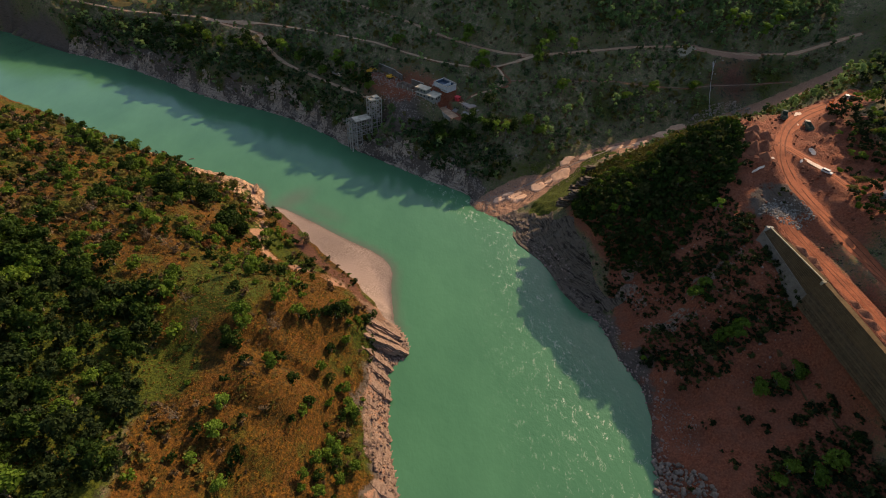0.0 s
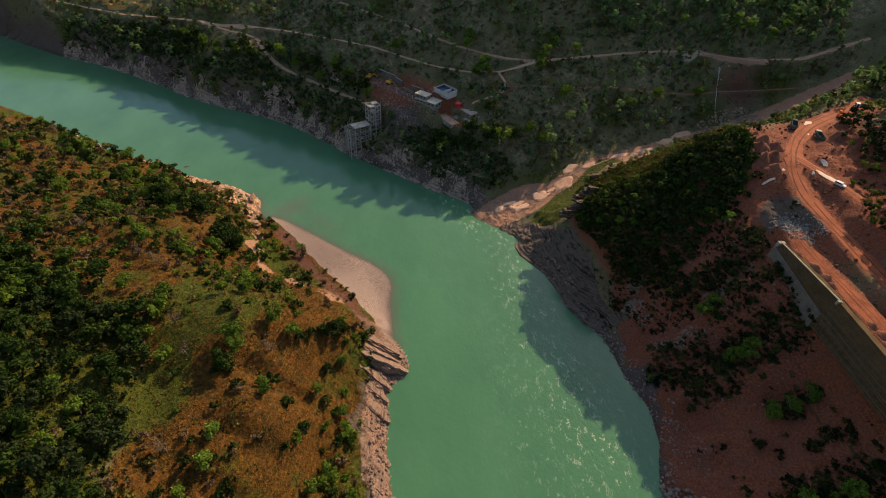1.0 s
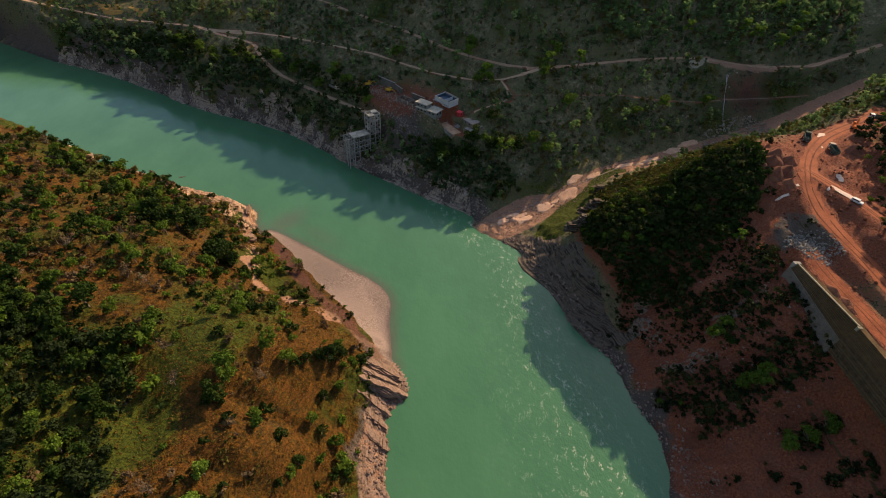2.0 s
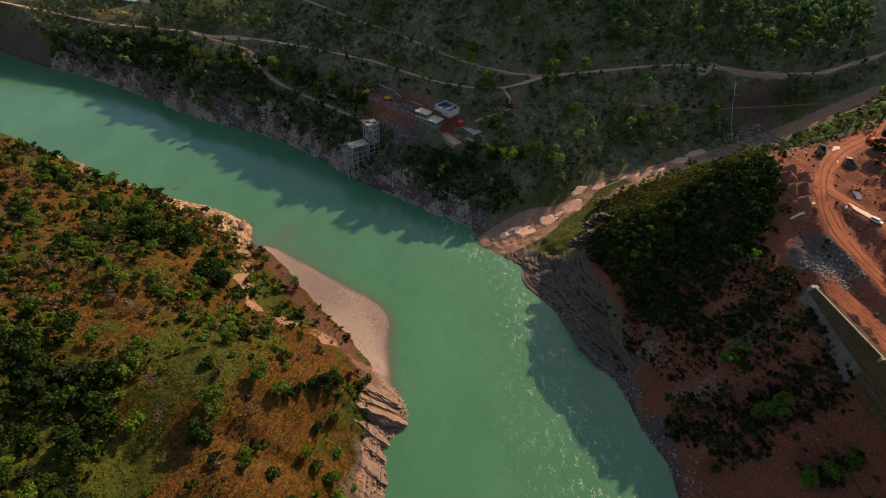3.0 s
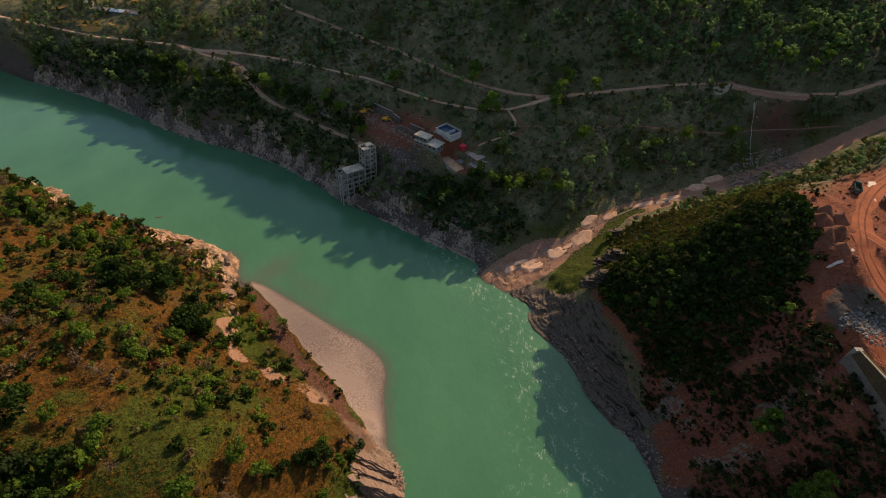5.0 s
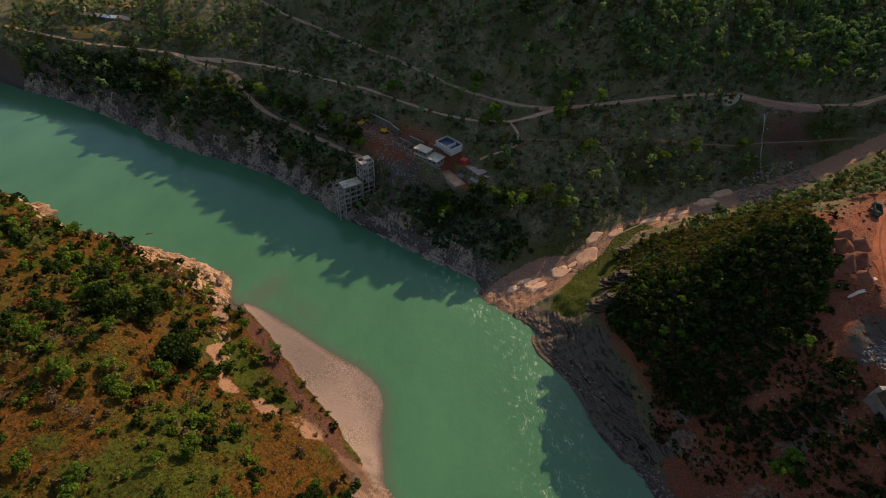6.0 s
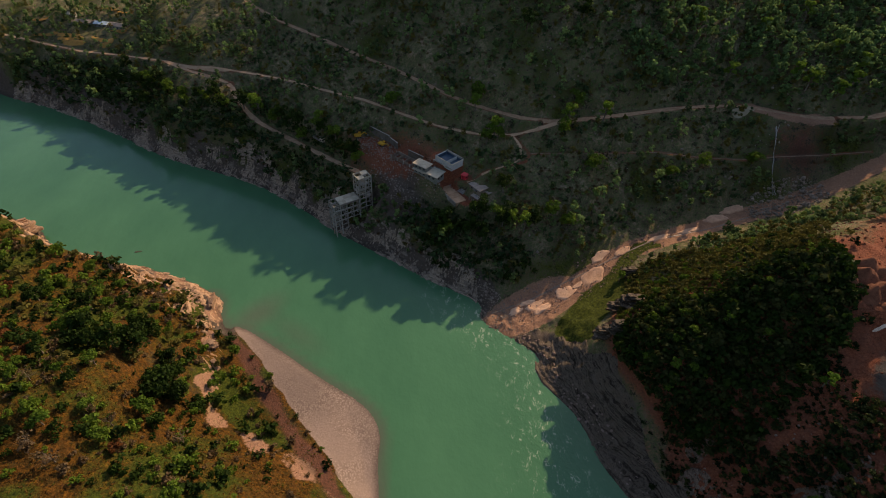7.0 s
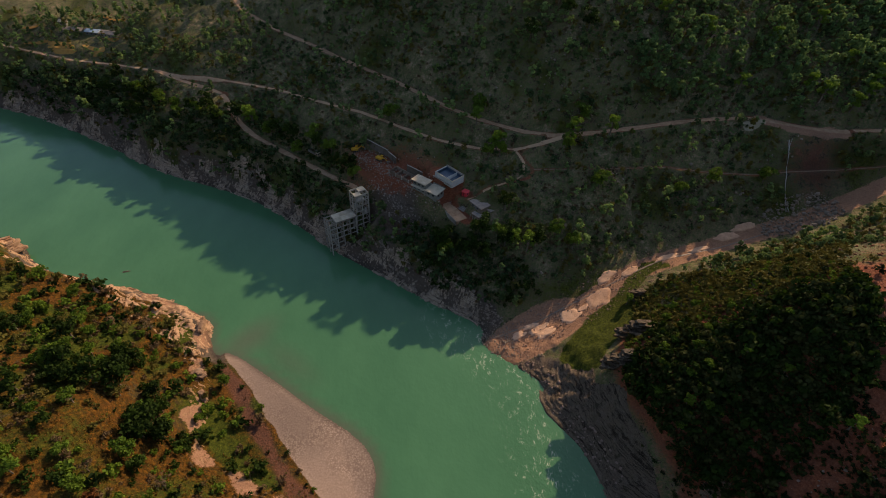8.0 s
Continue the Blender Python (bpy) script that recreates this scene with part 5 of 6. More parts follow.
place = sites(500, (95, 140, 95, 190), lambda x, y: blob(x, y, 112, 140, 26, 50, 10) > 0, 1.4, 103, 10)
boulders("rocks", place, 0.3, 1.5, MAT["rock_brown"], "loose stones on the bare eastern slope", 104, 3.5)
place = sites(1500, (-50, 20, 275, 335), lambda x, y: blob(x, y, -20, 298, 26, 14, -35) + blob(x, y, -38, 322, 16, 9, -35) > 0.12, 0.55, 105, 20)
boulders("rubble", place, 0.25, 1.3, MAT["rubble"], "pale broken concrete and stone on the building site", 106, 3.0)


def slab(seed, long, wide, thick, beds):
    """A ledge of bedded rock: thin jagged plates, each set back from the one below."""
    rg = np.random.default_rng(seed)
    bm = bmesh.new()
    z, back = -thick, 0.0
    for k in range(beds):
        t = thick * rg.uniform(0.6, 1.4)
        l, w = long * (1 - 0.13 * k) * rg.uniform(0.8, 1.0), wide * (1 - 0.12 * k) * rg.uniform(0.75, 1.0)
        ox, oy = rg.uniform(-0.12, 0.12) * long, back
        back += wide * rg.uniform(0.02, 0.14)
        n = 16
        rim = []
        for i in range(n):
            a = 2 * math.pi * (i + 0.5) / n
            q = rg.uniform(0.68, 1.12)
            rim.append((l / 2 * math.copysign(abs(math.cos(a)) ** 0.7, math.cos(a)) * q + ox, w / 2 * math.copysign(abs(math.sin(a)) ** 0.6, math.sin(a)) * q * rg.uniform(0.8, 1.1) + oy))
        low = [bm.verts.new((x, y, z - 0.4)) for x, y in rim]
        mid = [bm.verts.new((x * rg.uniform(0.98, 1.04), y * rg.uniform(0.98, 1.05), z + t * rg.uniform(0.55, 0.85))) for x, y in rim]
        top = [bm.verts.new((x * rg.uniform(0.82, 0.97), y * rg.uniform(0.75, 0.95), z + t * rg.uniform(0.9, 1.25))) for x, y in rim]
        for a, b in ((low, mid), (mid, top)):
            for i in range(n):
                bm.faces.new((a[i], a[(i + 1) % n], b[(i + 1) % n], b[i]))
        bmesh.ops.triangulate(bm, faces=[bm.faces.new(top)])
        z += t
    return bm


def bedded(name, area, want, bed, dip, lift, turn, material, label, seed, cell=0.55, chaos=1.0, cracks=1.0):
    """A continuous outcrop of layered rock: treads and risers over the ground, broken into blocks."""
    x, y, faces = grid(np.arange(area[0], area[1], cell), np.arange(area[2], area[3], cell))
    gap, west = shore_gap(x, y)
    m = want(x, y, gap, west)
    keep = (m[faces] > 0.01).all(1)
    faces = faces[keep]
    used, faces = np.unique(faces, return_inverse=True)
    faces = faces.reshape(-1, 4)
    x, y, m = x[used], y[used], m[used]
    x, y = x + 0.3 * cell * waves(x, y, 0.9, seed + 1), y + 0.3 * cell * waves(x, y, 0.9, seed + 2)
    base = np.maximum(land(x, y), -1.5)
    c, s_ = math.cos(radians(turn)), math.sin(radians(turn))
    u, v = (x * c + y * s_) / 5.5 + 0.35 * waves(x, y, 9, seed), (y * c - x * s_) / 2.1 + 0.4 * waves(x, y, 7, seed + 3)
    j = np.floor(v).astype(int)
    i = np.floor(u + 0.37 * j).astype(int)
    block = np.random.default_rng(seed).uniform(-1, 1, (97, 89))[i % 97, j % 89]
    joint = np.minimum(np.abs(v - np.round(v)) * 2.1, np.abs(u + 0.37 * j - np.round(u + 0.37 * j)) * 5.5)
    tilt = dip[0] * x + dip[1] * y
    t = (base + tilt + lift) / bed + chaos * (0.55 * block + 0.5 * waves(x, y, 6, seed + 4)) + 0.5 * (1 - chaos) * waves(x, y, 15, seed + 4)
    f = t - np.floor(t)
    z = bed * (np.floor(t) + 0.16 * f + 0.84 * step(0.66, 0.98, f) - 0.27 * chaos * block) - tilt
    z = z + 0.12 * waves(x, y, 1.3, seed + 5) - 0.25 * cracks * (joint < 0.25)
    z = base - 0.9 + (z - base + 0.9) * step(0.0, 0.45, m)
    ob = arrays(name, np.stack([x, y, z], 1), faces, material)
    return tagged(ob, label, "rock", kind="structure")


def plank_rock(seed, long, wide, thick, layers):
    """A long tilted plate of thin beds with ragged ends and a broken front edge."""
    rg = np.random.default_rng(seed)
    bm = bmesh.new()
    z = -thick
    for k in range(layers):
        t = thick / layers * rg.uniform(0.75, 1.25)
        x0, x1 = -long / 2 + rg.uniform(0, 0.10) * long, long / 2 - rg.uniform(0, 0.22) * long
        y0, y1 = -wide / 2 + wide * (0.05 * k + rg.uniform(-0.06, 0.10)), wide / 2 + rg.uniform(-0.05, 0.05) * wide
        xs = np.linspace(x0, x1, 11)
        front = y0 + wide * 0.16 * rg.uniform(-1, 1, 11)
        back = y1 + wide * 0.10 * rg.uniform(-1, 1, 11)
        nose = 1 - 0.55 * np.clip((xs - x1 + 0.25 * long) / (0.25 * long), 0, 1) ** 2
        ring = [(x + rg.uniform(-0.2, 0.2), f * q) for x, f, q in zip(xs, front, nose)] + [(x + rg.uniform(-0.2, 0.2), b * q) for x, b, q in zip(xs[::-1], back[::-1], nose[::-1])]
        low = [bm.verts.new((x, y, z - 0.15)) for x, y in ring]
        high = [bm.verts.new((x * rg.uniform(0.985, 1.0), y * rg.uniform(0.93, 1.0), z + t * rg.uniform(0.85, 1.1))) for x, y in ring]
        n = len(ring)
        for i in range(n):
            bm.faces.new((low[i], low[(i + 1) % n], high[(i + 1) % n], high[i]))
        bmesh.ops.triangulate(bm, faces=[bm.faces.new(high), bm.faces.new(low[::-1])])
        z += t * 0.95
    bmesh.ops.recalc_face_normals(bm, faces=bm.faces)
    return bm


def ledges(places, material, label, seed, dip=14.0):
    """Rock ledges at (x, y, turn, length, width, lift)."""
    rg = np.random.default_rng(seed)
    for i, (x, y, turn, long, wide, lift) in enumerate(places):
        ob = solid("rock_ledge", slab(seed + i, long, wide, wide * 0.13, 5), material)
        ob.matrix_world = pose(x, y, max(height_at(x, y), 0) + lift, rg.uniform(-5, 5) - dip * 0.4, dip * rg.uniform(0.6, 1.1), turn)
        tagged(ob, label, "rock", "rock ledges at the water")


def strewn(line, count, out, turn, long, wide, lift, seed, inland=None):
    """Places for ledges along a shoreline, set inland by up to out."""
    rg = np.random.default_rng(seed)
    pts = spread([(x, y, 0) for x, y in line], 1.0)[:, :2]
    made = []
    for k in range(count):
        p = pts[int((k + rg.uniform(0, 0.9)) / count * (len(pts) - 1))]
        side = rg.uniform(-0.5, out)
        q = p + side * np.array(inland or ((-1.0, 0.25) if line[0][0] < 0 else (1.0, 0.25)))
        made.append((q[0], q[1], turn + rg.uniform(-11, 11), rg.uniform(*long), rg.uniform(*wide), rg.uniform(*lift)))
    return made


bedded("rock_shelf", (-32, 0, 44, 134), lambda x, y, g, w: w * (g > -2.5) * step(8.5, 4.5, g + 3.5 * waves(x, y, 9, 510)) * step(134, 129, y), 0.75, (0.50, -0.18), 0.45, -24, MAT["bed_buff"], "buff layered rock shelf dipping into the river", 511, 0.4, 0.22, 0.7)
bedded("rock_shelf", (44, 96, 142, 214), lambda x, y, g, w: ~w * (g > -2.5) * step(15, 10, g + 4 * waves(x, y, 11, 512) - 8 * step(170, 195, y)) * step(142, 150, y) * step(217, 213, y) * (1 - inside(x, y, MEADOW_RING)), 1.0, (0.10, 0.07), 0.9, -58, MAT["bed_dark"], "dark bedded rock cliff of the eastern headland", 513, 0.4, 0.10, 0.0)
bedded("rock_shelf", (-330, 24, 236, 430), lambda x, y, g, w: ~w * (g > -2.0) * (x < 22) * step(9.5, 6.5, g + 5 * waves(x, y, 14, 514) + 2.5 * waves(x, y, 5, 515)), 1.25, (0.10, 0.12), 0.5, -36, MAT["bed_bank"], "grey-brown fractured rock bank under the far slope", 516, 0.7)
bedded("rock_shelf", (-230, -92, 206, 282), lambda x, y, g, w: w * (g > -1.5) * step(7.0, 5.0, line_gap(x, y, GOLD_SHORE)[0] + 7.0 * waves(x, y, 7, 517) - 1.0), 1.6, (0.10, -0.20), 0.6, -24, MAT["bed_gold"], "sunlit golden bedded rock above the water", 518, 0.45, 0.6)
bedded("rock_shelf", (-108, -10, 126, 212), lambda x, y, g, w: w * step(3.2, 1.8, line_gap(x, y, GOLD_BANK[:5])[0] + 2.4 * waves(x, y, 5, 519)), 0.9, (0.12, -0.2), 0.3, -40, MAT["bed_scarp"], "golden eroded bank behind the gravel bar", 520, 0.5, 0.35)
for i, (a, b, wide, thick, roll) in enumerate((((-28, 127.5, 11.5), (-7.5, 123.5, 0.6), 4.6, 3.0, -24), ((-29, 122.5, 13), (-10, 119.5, 2.4), 3.4, 2.6, -28), ((-28, 119, 12), (-5.5, 116, 0.3), 4.6, 3.2, -24), ((-27, 114, 10), (-12, 107.5, 0.5), 3.6, 2.6, -20),
                                                ((-23, 107, 7), (-12, 101, 0.4), 3.0, 1.8, -18), ((-22, 100, 6), (-11, 93, 0.3), 3.4, 1.8, -16), ((-23, 92, 6), (-12, 86, 0.3), 3.0, 1.6, -16), ((-21, 84, 5), (-10, 77, 0.3), 3.2, 1.6, -15), ((-22, 71, 7), (-10, 67.5, 1.2), 4.6, 3.4, -10), ((-17, 62, 5), (-6, 55, 0.3), 3.4, 1.8, -14))):
    a, b = Vector(a), Vector(b)
    d = b - a
    ob = solid("rock_ledge", plank_rock(300 + i, d.length, wide, thick, 5), MAT["bed_buff"])
    mid = (a + b) / 2
    ob.matrix_world = pose(mid.x, mid.y, mid.z + 0.4, roll, math.degrees(math.asin(-d.z / d.length)), math.degrees(math.atan2(d.y, d.x)))
    tagged(ob, "buff layered rock plate dipping into the river", "rock", "rock ledges at the water")
ledges(strewn([(-16, 107), (-13, 97), (-13, 87), (-11, 73), (-7, 60), (-5, 45)], 6, 5, -31, (5, 9), (1.0, 1.8), (-0.9, -0.2), 301), MAT["rock_pale"], "small buff rock ledge at the river's edge", 320, 16.0)
SCARS = ([(94, 150), (99, 139), (104, 124)], [(106, 139), (117, 137), (128, 141)], [(98, 129), (110, 126)], [(96, 158), (108, 157)])
bedded("rock_shelf", (86, 134, 112, 166), lambda x, y, g, w: ~w * step(3.0, 1.6, np.minimum.reduce([line_gap(x, y, line)[0] for line in SCARS]) + 2.4 * waves(x, y, 6, 521)), 0.8, (0.2, 0.12), 0.3, -50, MAT["bed_slope"], "brown rock ribs standing out of the bare slope", 522, 0.45, 0.6)
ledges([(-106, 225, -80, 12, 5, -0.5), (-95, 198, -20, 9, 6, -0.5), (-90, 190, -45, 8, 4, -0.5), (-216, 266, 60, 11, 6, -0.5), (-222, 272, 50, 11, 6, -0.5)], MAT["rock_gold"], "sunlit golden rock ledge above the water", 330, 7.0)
ledges(strewn([(14, 243), (-3, 251), (-21, 263), (-40, 274), (-56, 284), (-77, 301), (-101, 318), (-122, 330), (-145, 337), (-187, 352), (-225, 375), (-264, 395)], 30, 9, -32, (4, 9), (1.6, 3.4), (-1.2, 0.1), 341, (0.52, 0.85)), MAT["rock_grey"], "grey-brown fractured rock ledge on the far bank", 600, 18.0)
ledges([(74, 205, 8, 15, 6, 1.0), (77, 203, 8, 14, 6, 2.8), (85, 222, 6, 15, 6, 0.8), (88, 220, 4, 13, 6, 2.6), (97, 247, 8, 15, 5, 0.6)], MAT["bed_dark"], "dark rock outcrop with a grassy top", 390, 4.0)
ledges([(-157, 260, 20, 5, 1.2, -0.2)], MAT["rock_grey"], "narrow dark rock just breaking the river surface", 380, 4.0)
# ---- building tools ----
def box(*dims):
    """A bmesh box from x0, x1, y0, y1, z0, z1."""
    bm = bmesh.new()
    add_box(bm, *dims)
    return bm


def add_box(bm, x0, x1, y0, y1, z0, z1, lean=0.0):
    v = [bm.verts.new(p) for p in ((x0, y0, z0), (x1, y0, z0), (x1, y1, z0), (x0, y1, z0), (x0 + lean, y0, z1), (x1 - lean, y0, z1), (x1 - lean, y1, z1), (x0 + lean, y1, z1))]
    for f in ((3, 2, 1, 0), (4, 5, 6, 7), (0, 1, 5, 4), (1, 2, 6, 5), (2, 3, 7, 6), (3, 0, 4, 7)):
        bm.faces.new([v[i] for i in f])


def bevelled(bm, width):
    bmesh.ops.bevel(bm, geom=bm.edges[:], offset=width, segments=1, affect="EDGES")
    return bm


def thing(name, x, y, turn, label, category, group="", z=None):
    ob = tagged(new(name), label, category, group)
    ob.matrix_world = pose(x, y, height_at(x, y) if z is None else z, 0, 0, turn)
    return ob


def disc(radius, width, sides=14):
    """A wheel lying along y, round the origin."""
    bm = bmesh.new()
    bmesh.ops.create_cone(bm, cap_ends=True, segments=sides, radius1=radius, radius2=radius, depth=width, matrix=Matrix.Rotation(radians(90), 4, "X"))
    return bm


def wheel(parent, x, y, r, w):
    t = part("wheel", disc(r, w), MAT["rubber"], parent)
    t.location = (x, y, r)
    rim = part("rim", disc(r * 0.55, w * 1.08, 10), MAT["steel"], t)
    return t


# ---- the concrete intake tower in the river's edge ----
def frame_block(owner, nx, ny, bx, by, top, low, storey, roof, ground_of):
    """Columns and beams of an open concrete frame: nx by ny bays."""
    for i in range(nx + 1):
        for j in range(ny + 1):
            x, y = i * bx, j * by
            part("column", box(x - 0.26, x + 0.26, y - 0.26, y + 0.26, ground_of(x, y), top), MAT["concrete"], owner)
    z = top
    while z > low:
        for j in range(ny + 1):
            if z > ground_of(nx * bx * 0.5, j * by) + 0.5:
                part("beam", box(0.26, nx * bx - 0.26, j * by - 0.16, j * by + 0.16, z - 0.5, z - 0.02), MAT["concrete"], owner)
        for i in range(nx + 1):
            if z > ground_of(i * bx, ny * by * 0.5) + 0.5:
                part("beam", box(i * bx - 0.16, i * bx + 0.16, 0.26, ny * by - 0.26, z - 0.46, z - 0.04), MAT["concrete"], owner)
        z -= storey
    for i, j in roof:
        part("roof_slab", box(i * bx + 0.02, (i + 1) * bx - 0.02, j * by + 0.02, (j + 1) * by - 0.02, top, top + 0.22), MAT["roof_pale"], owner, "pale cement roof slab")


def block_ground(ob):
    m = ob.matrix_world.copy()

    def f(x, y):
        p = m @ Vector((x, y, 0))
        return min(height_at(p.x, p.y), 12) - 1.5 - m.translation.z
    return f


tower = thing("intake_tower", -56.2, 280.7, 35.5, "unfinished open concrete frame tower rising from the river edge", "tower", z=0.0)
bpy.context.view_layer.update()
frame_block(tower, 4, 2, 3.75, 3.5, 21.3, 2.0, 3.4, [(1, 0), (1, 1), (2, 0), (2, 1), (3, 0), (3, 1)], block_ground(tower))
tall = thing("stair_tower", -43.6, 289.9, 36.5, "taller open concrete frame stair tower behind the lower block", "tower", z=0.0)
bpy.context.view_layer.update()
frame_block(tall, 2, 2, 3.7, 3.25, 33.2, 8.0, 3.1, [(0, 0), (1, 1)], block_ground(tall))
for i, j, z in ((0, 0, 30.1), (1, 1, 27), (0, 1, 23.9), (1, 0, 20.8)):
    part("landing", box(i * 3.7 + 0.3, i * 3.7 + 3.4, j * 3.25 + 0.3, j * 3.25 + 2.95, z - 0.2, z), MAT["concrete"], tall)
part("parapet", box(-0.2, 7.6, -0.2, 0.05, 33.25, 33.6), MAT["roof_pale"], tall)
part("parapet", box(-0.2, 7.6, 6.45, 6.7, 33.25, 33.6), MAT["roof_pale"], tall)
part("parapet", box(-0.2, 0.05, 0.05, 6.45, 33.25, 33.6), MAT["roof_pale"], tall)
part("parapet", box(7.35, 7.6, 0.05, 6.45, 33.25, 33.6), MAT["roof_pale"], tall)

# ---- the houses of the building site ----
tank = thing("water_tank", -3.4, 300.0, -44, "open white-walled concrete tank with a dark blue lined inside", "tank", z=42.6)
L, W, Z = 12.4, 8.8, 2.4
part("floor_slab", box(0.3, L - 0.3, 0.3, W - 0.3, 0, 0.5), MAT["tank_blue"], tank)
part("wall", box(0, L, 0, 0.35, -1.5, Z), MAT["white_wall"], tank, "white-painted outer wall")
part("wall", box(L - 0.35, L, 0.36, W - 0.36, -1.5, Z), MAT["white_wall"], tank, "white-painted outer wall")
part("wall", box(0, 0.35, 0.36, W - 0.36, -1.5, Z), MAT["white_wall"], tank)
part("wall", box(0, L, W - 0.35, W, -1.5, Z + 0.6), MAT["concrete"], tank, "bare concrete back wall")
part("lining", box(0.36, L - 0.36, W - 0.5, W - 0.36, 0.5, Z - 0.4), MAT["tank_blue"], tank, "blue inner lining")
part("lining", box(0.36, 0.5, 0.36, W - 0.52, 0.5, Z - 0.4), MAT["tank_blue"], tank, "blue inner lining")
part("partition", box(L * 0.62, L * 0.62 + 0.3, 0.36, W - 0.52, 0.5, Z - 0.1), MAT["white_wall"], tank, "white dividing wall")
part("walkway", box(-0.6, L + 0.5, -0.9, -0.02, -0.2, 0.0), MAT["concrete"], tank)
part("rim", box(-0.15, L + 0.15, -0.12, 0.36, Z + 0.003, Z + 0.18), MAT["roof_pale"], tank)
part("rim", box(L - 0.36, L + 0.15, 0.37, W - 0.4, Z + 0.003, Z + 0.18), MAT["roof_pale"], tank)


def window(owner, x, y, z, wide, high, along_x=True):
    """A dark pane in a frame, standing proud of the wall."""
    d = 0.06
    if along_x:
        w = part("window", box(x, x + wide, y - d, y, z, z + high), MAT["frame_grey"], owner)
        part("pane", box(x + 0.1, x + wide - 0.1, y - d - 0.02, y - d, z + 0.1, z + high - 0.1), MAT["glass_dark"], w)
    else:
        w = part("window", box(x, x + d, y, y + wide, z, z + high), MAT["frame_grey"], owner)
        part("pane", box(x + d, x + d + 0.02, y + 0.1, y + wide - 0.1, z + 0.1, z + high - 0.1), MAT["glass_dark"], w)


house = thing("house", -14.8, 295.6, -34, "two-level flat-roofed grey concrete house with pale stained roofs", "house", z=36.4)
part("wall", box(0.3, 15.2, 0.3, 6.9, -1.5, 3.1), MAT["plaster"], house, "grey-green plastered ground floor")
part("roof", box(8.4, 15.8, -0.5, 7.6, 3.1, 3.35), MAT["roof_pale"], house, "pale stained flat roof")
part("upper_wall", box(0.3, 8.0, 0.3, 5.0, 3.1, 5.9), MAT["plaster"], house)
part("roof", box(-0.4, 8.7, -0.5, 5.6, 5.9, 6.15), MAT["roof_pale"], house, "pale stained upper flat roof")
part("balcony", box(-0.2, 8.2, -1.2, 0.28, 2.9, 3.08), MAT["roof_pale"], house)
part("parapet", box(9.0, 15.7, 7.35, 7.55, 3.36, 3.8), MAT["plaster"], house)
for x in (1.0, 3.6, 6.2):
    window(house, x, 0.3, 0.9, 1.3, 1.3)
    window(house, x, 0.3, 3.9, 1.2, 1.2)
for x in (9.6, 12.4):
    window(house, x, 0.3, 0.9, 1.5, 1.3)
window(house, 15.2, 1.4, 0.9, 1.4, 1.2, False)
window(house, 15.2, 4.2, 0.9, 1.4, 1.2, False)
part("door", box(8.1, 9.1, 0.22, 0.3, 0, 2.05), MAT["frame_grey"], house)

hut = thing("hut", 10.8, 293.6, -34, "small bright red painted cabin with a red roof", "hut", z=35.6)
part("wall", box(0.15, 2.9, 0.15, 2.9, -0.5, 2.3), MAT["red_paint"], hut)
part("roof", bevelled(box(-0.15, 3.2, -0.15, 3.2, 2.3, 2.6), 0.06), MAT["red_paint"], hut)
part("door", box(0.8, 1.7, 0.1, 0.15, 0, 1.95), MAT["red_dark"], hut)
part("window", box(2.9, 2.94, 0.9, 1.8, 1.0, 1.8), MAT["glass_dark"], hut)

shed = thing("shed", 14.9, 288.4, -50, "low brown flat-roofed shed beside the stepped terrace", "shed", z=33.6)
part("wall", box(0.3, 8.8, 0.3, 6.0, -2.5, 2.5), MAT["mud_wall"], shed)
part("roof", box(0, 9.1, 0, 6.4, 2.5, 2.72), MAT["roof_brown"], shed, "dusty brown flat roof")
window(shed, 2.0, 0.3, 0.8, 1.2, 1.1)
window(shed, 5.5, 0.3, 0.8, 1.2, 1.1)
part("door", box(4.0, 4.9, 0.24, 0.3, -0.1, 1.9), MAT["frame_grey"], shed)
shed = thing("shed", 16.4, 282.5, -45, "small grey shed on posts with a holed roof", "shed", z=30.6)
part("wall", box(0.2, 4.6, 0.2, 3.2, -1.5, 2.3), MAT["mud_wall"], shed)
part("roof", box(-0.2, 5.0, -0.3, 3.6, 2.3, 2.5), MAT["roof_brown"], shed)
part("roof_hatch", box(1.6, 2.9, 1.2, 2.1, 2.5, 2.62), MAT["frame_grey"], shed)
for x in (0.0, 1.6, 3.2, 4.8):
    part("post", box(x - 0.1, x + 0.1, -1.3, -1.1, -1.8, 2.2), MAT["concrete"], shed)
shed = thing("shed", 22.5, 285.5, -48, "small lean-to shed with a brown sheet roof", "shed", z=32.6)
part("wall", box(0.2, 4.4, 0.2, 3.0, -1.5, 1.9), MAT["mud_wall"], shed)
part("roof", box(-0.1, 4.7, -0.1, 3.3, 1.9, 2.05), MAT["roof_brown"], shed)

steps = thing("terrace_steps", 5.0, 293.3, -45, "broad flight of concrete terrace steps beside the cabin", "steps", z=30.5)
for k in range(7):
    part("step", box(0, 10.2, k * 0.75, (k + 1) * 0.75 - 0.01, -1.2, 0.45 + k * 0.55), MAT["step_grey"], steps)
deck = thing("concrete_platform", 1.0, 293.0, -56, "pale concrete platform above the river bank", "platform", z=30.75)
for k in range(4):
    part("paving", box(k * 4.3, k * 4.3 + 4.27, -2.4 + 0.4 * (k % 2), 4.2, -2.0, 0.0), MAT["road"], deck)
part("parapet", box(0, 17.2, -2.75, -2.42, -2.0, 0.5), MAT["concrete"], deck)

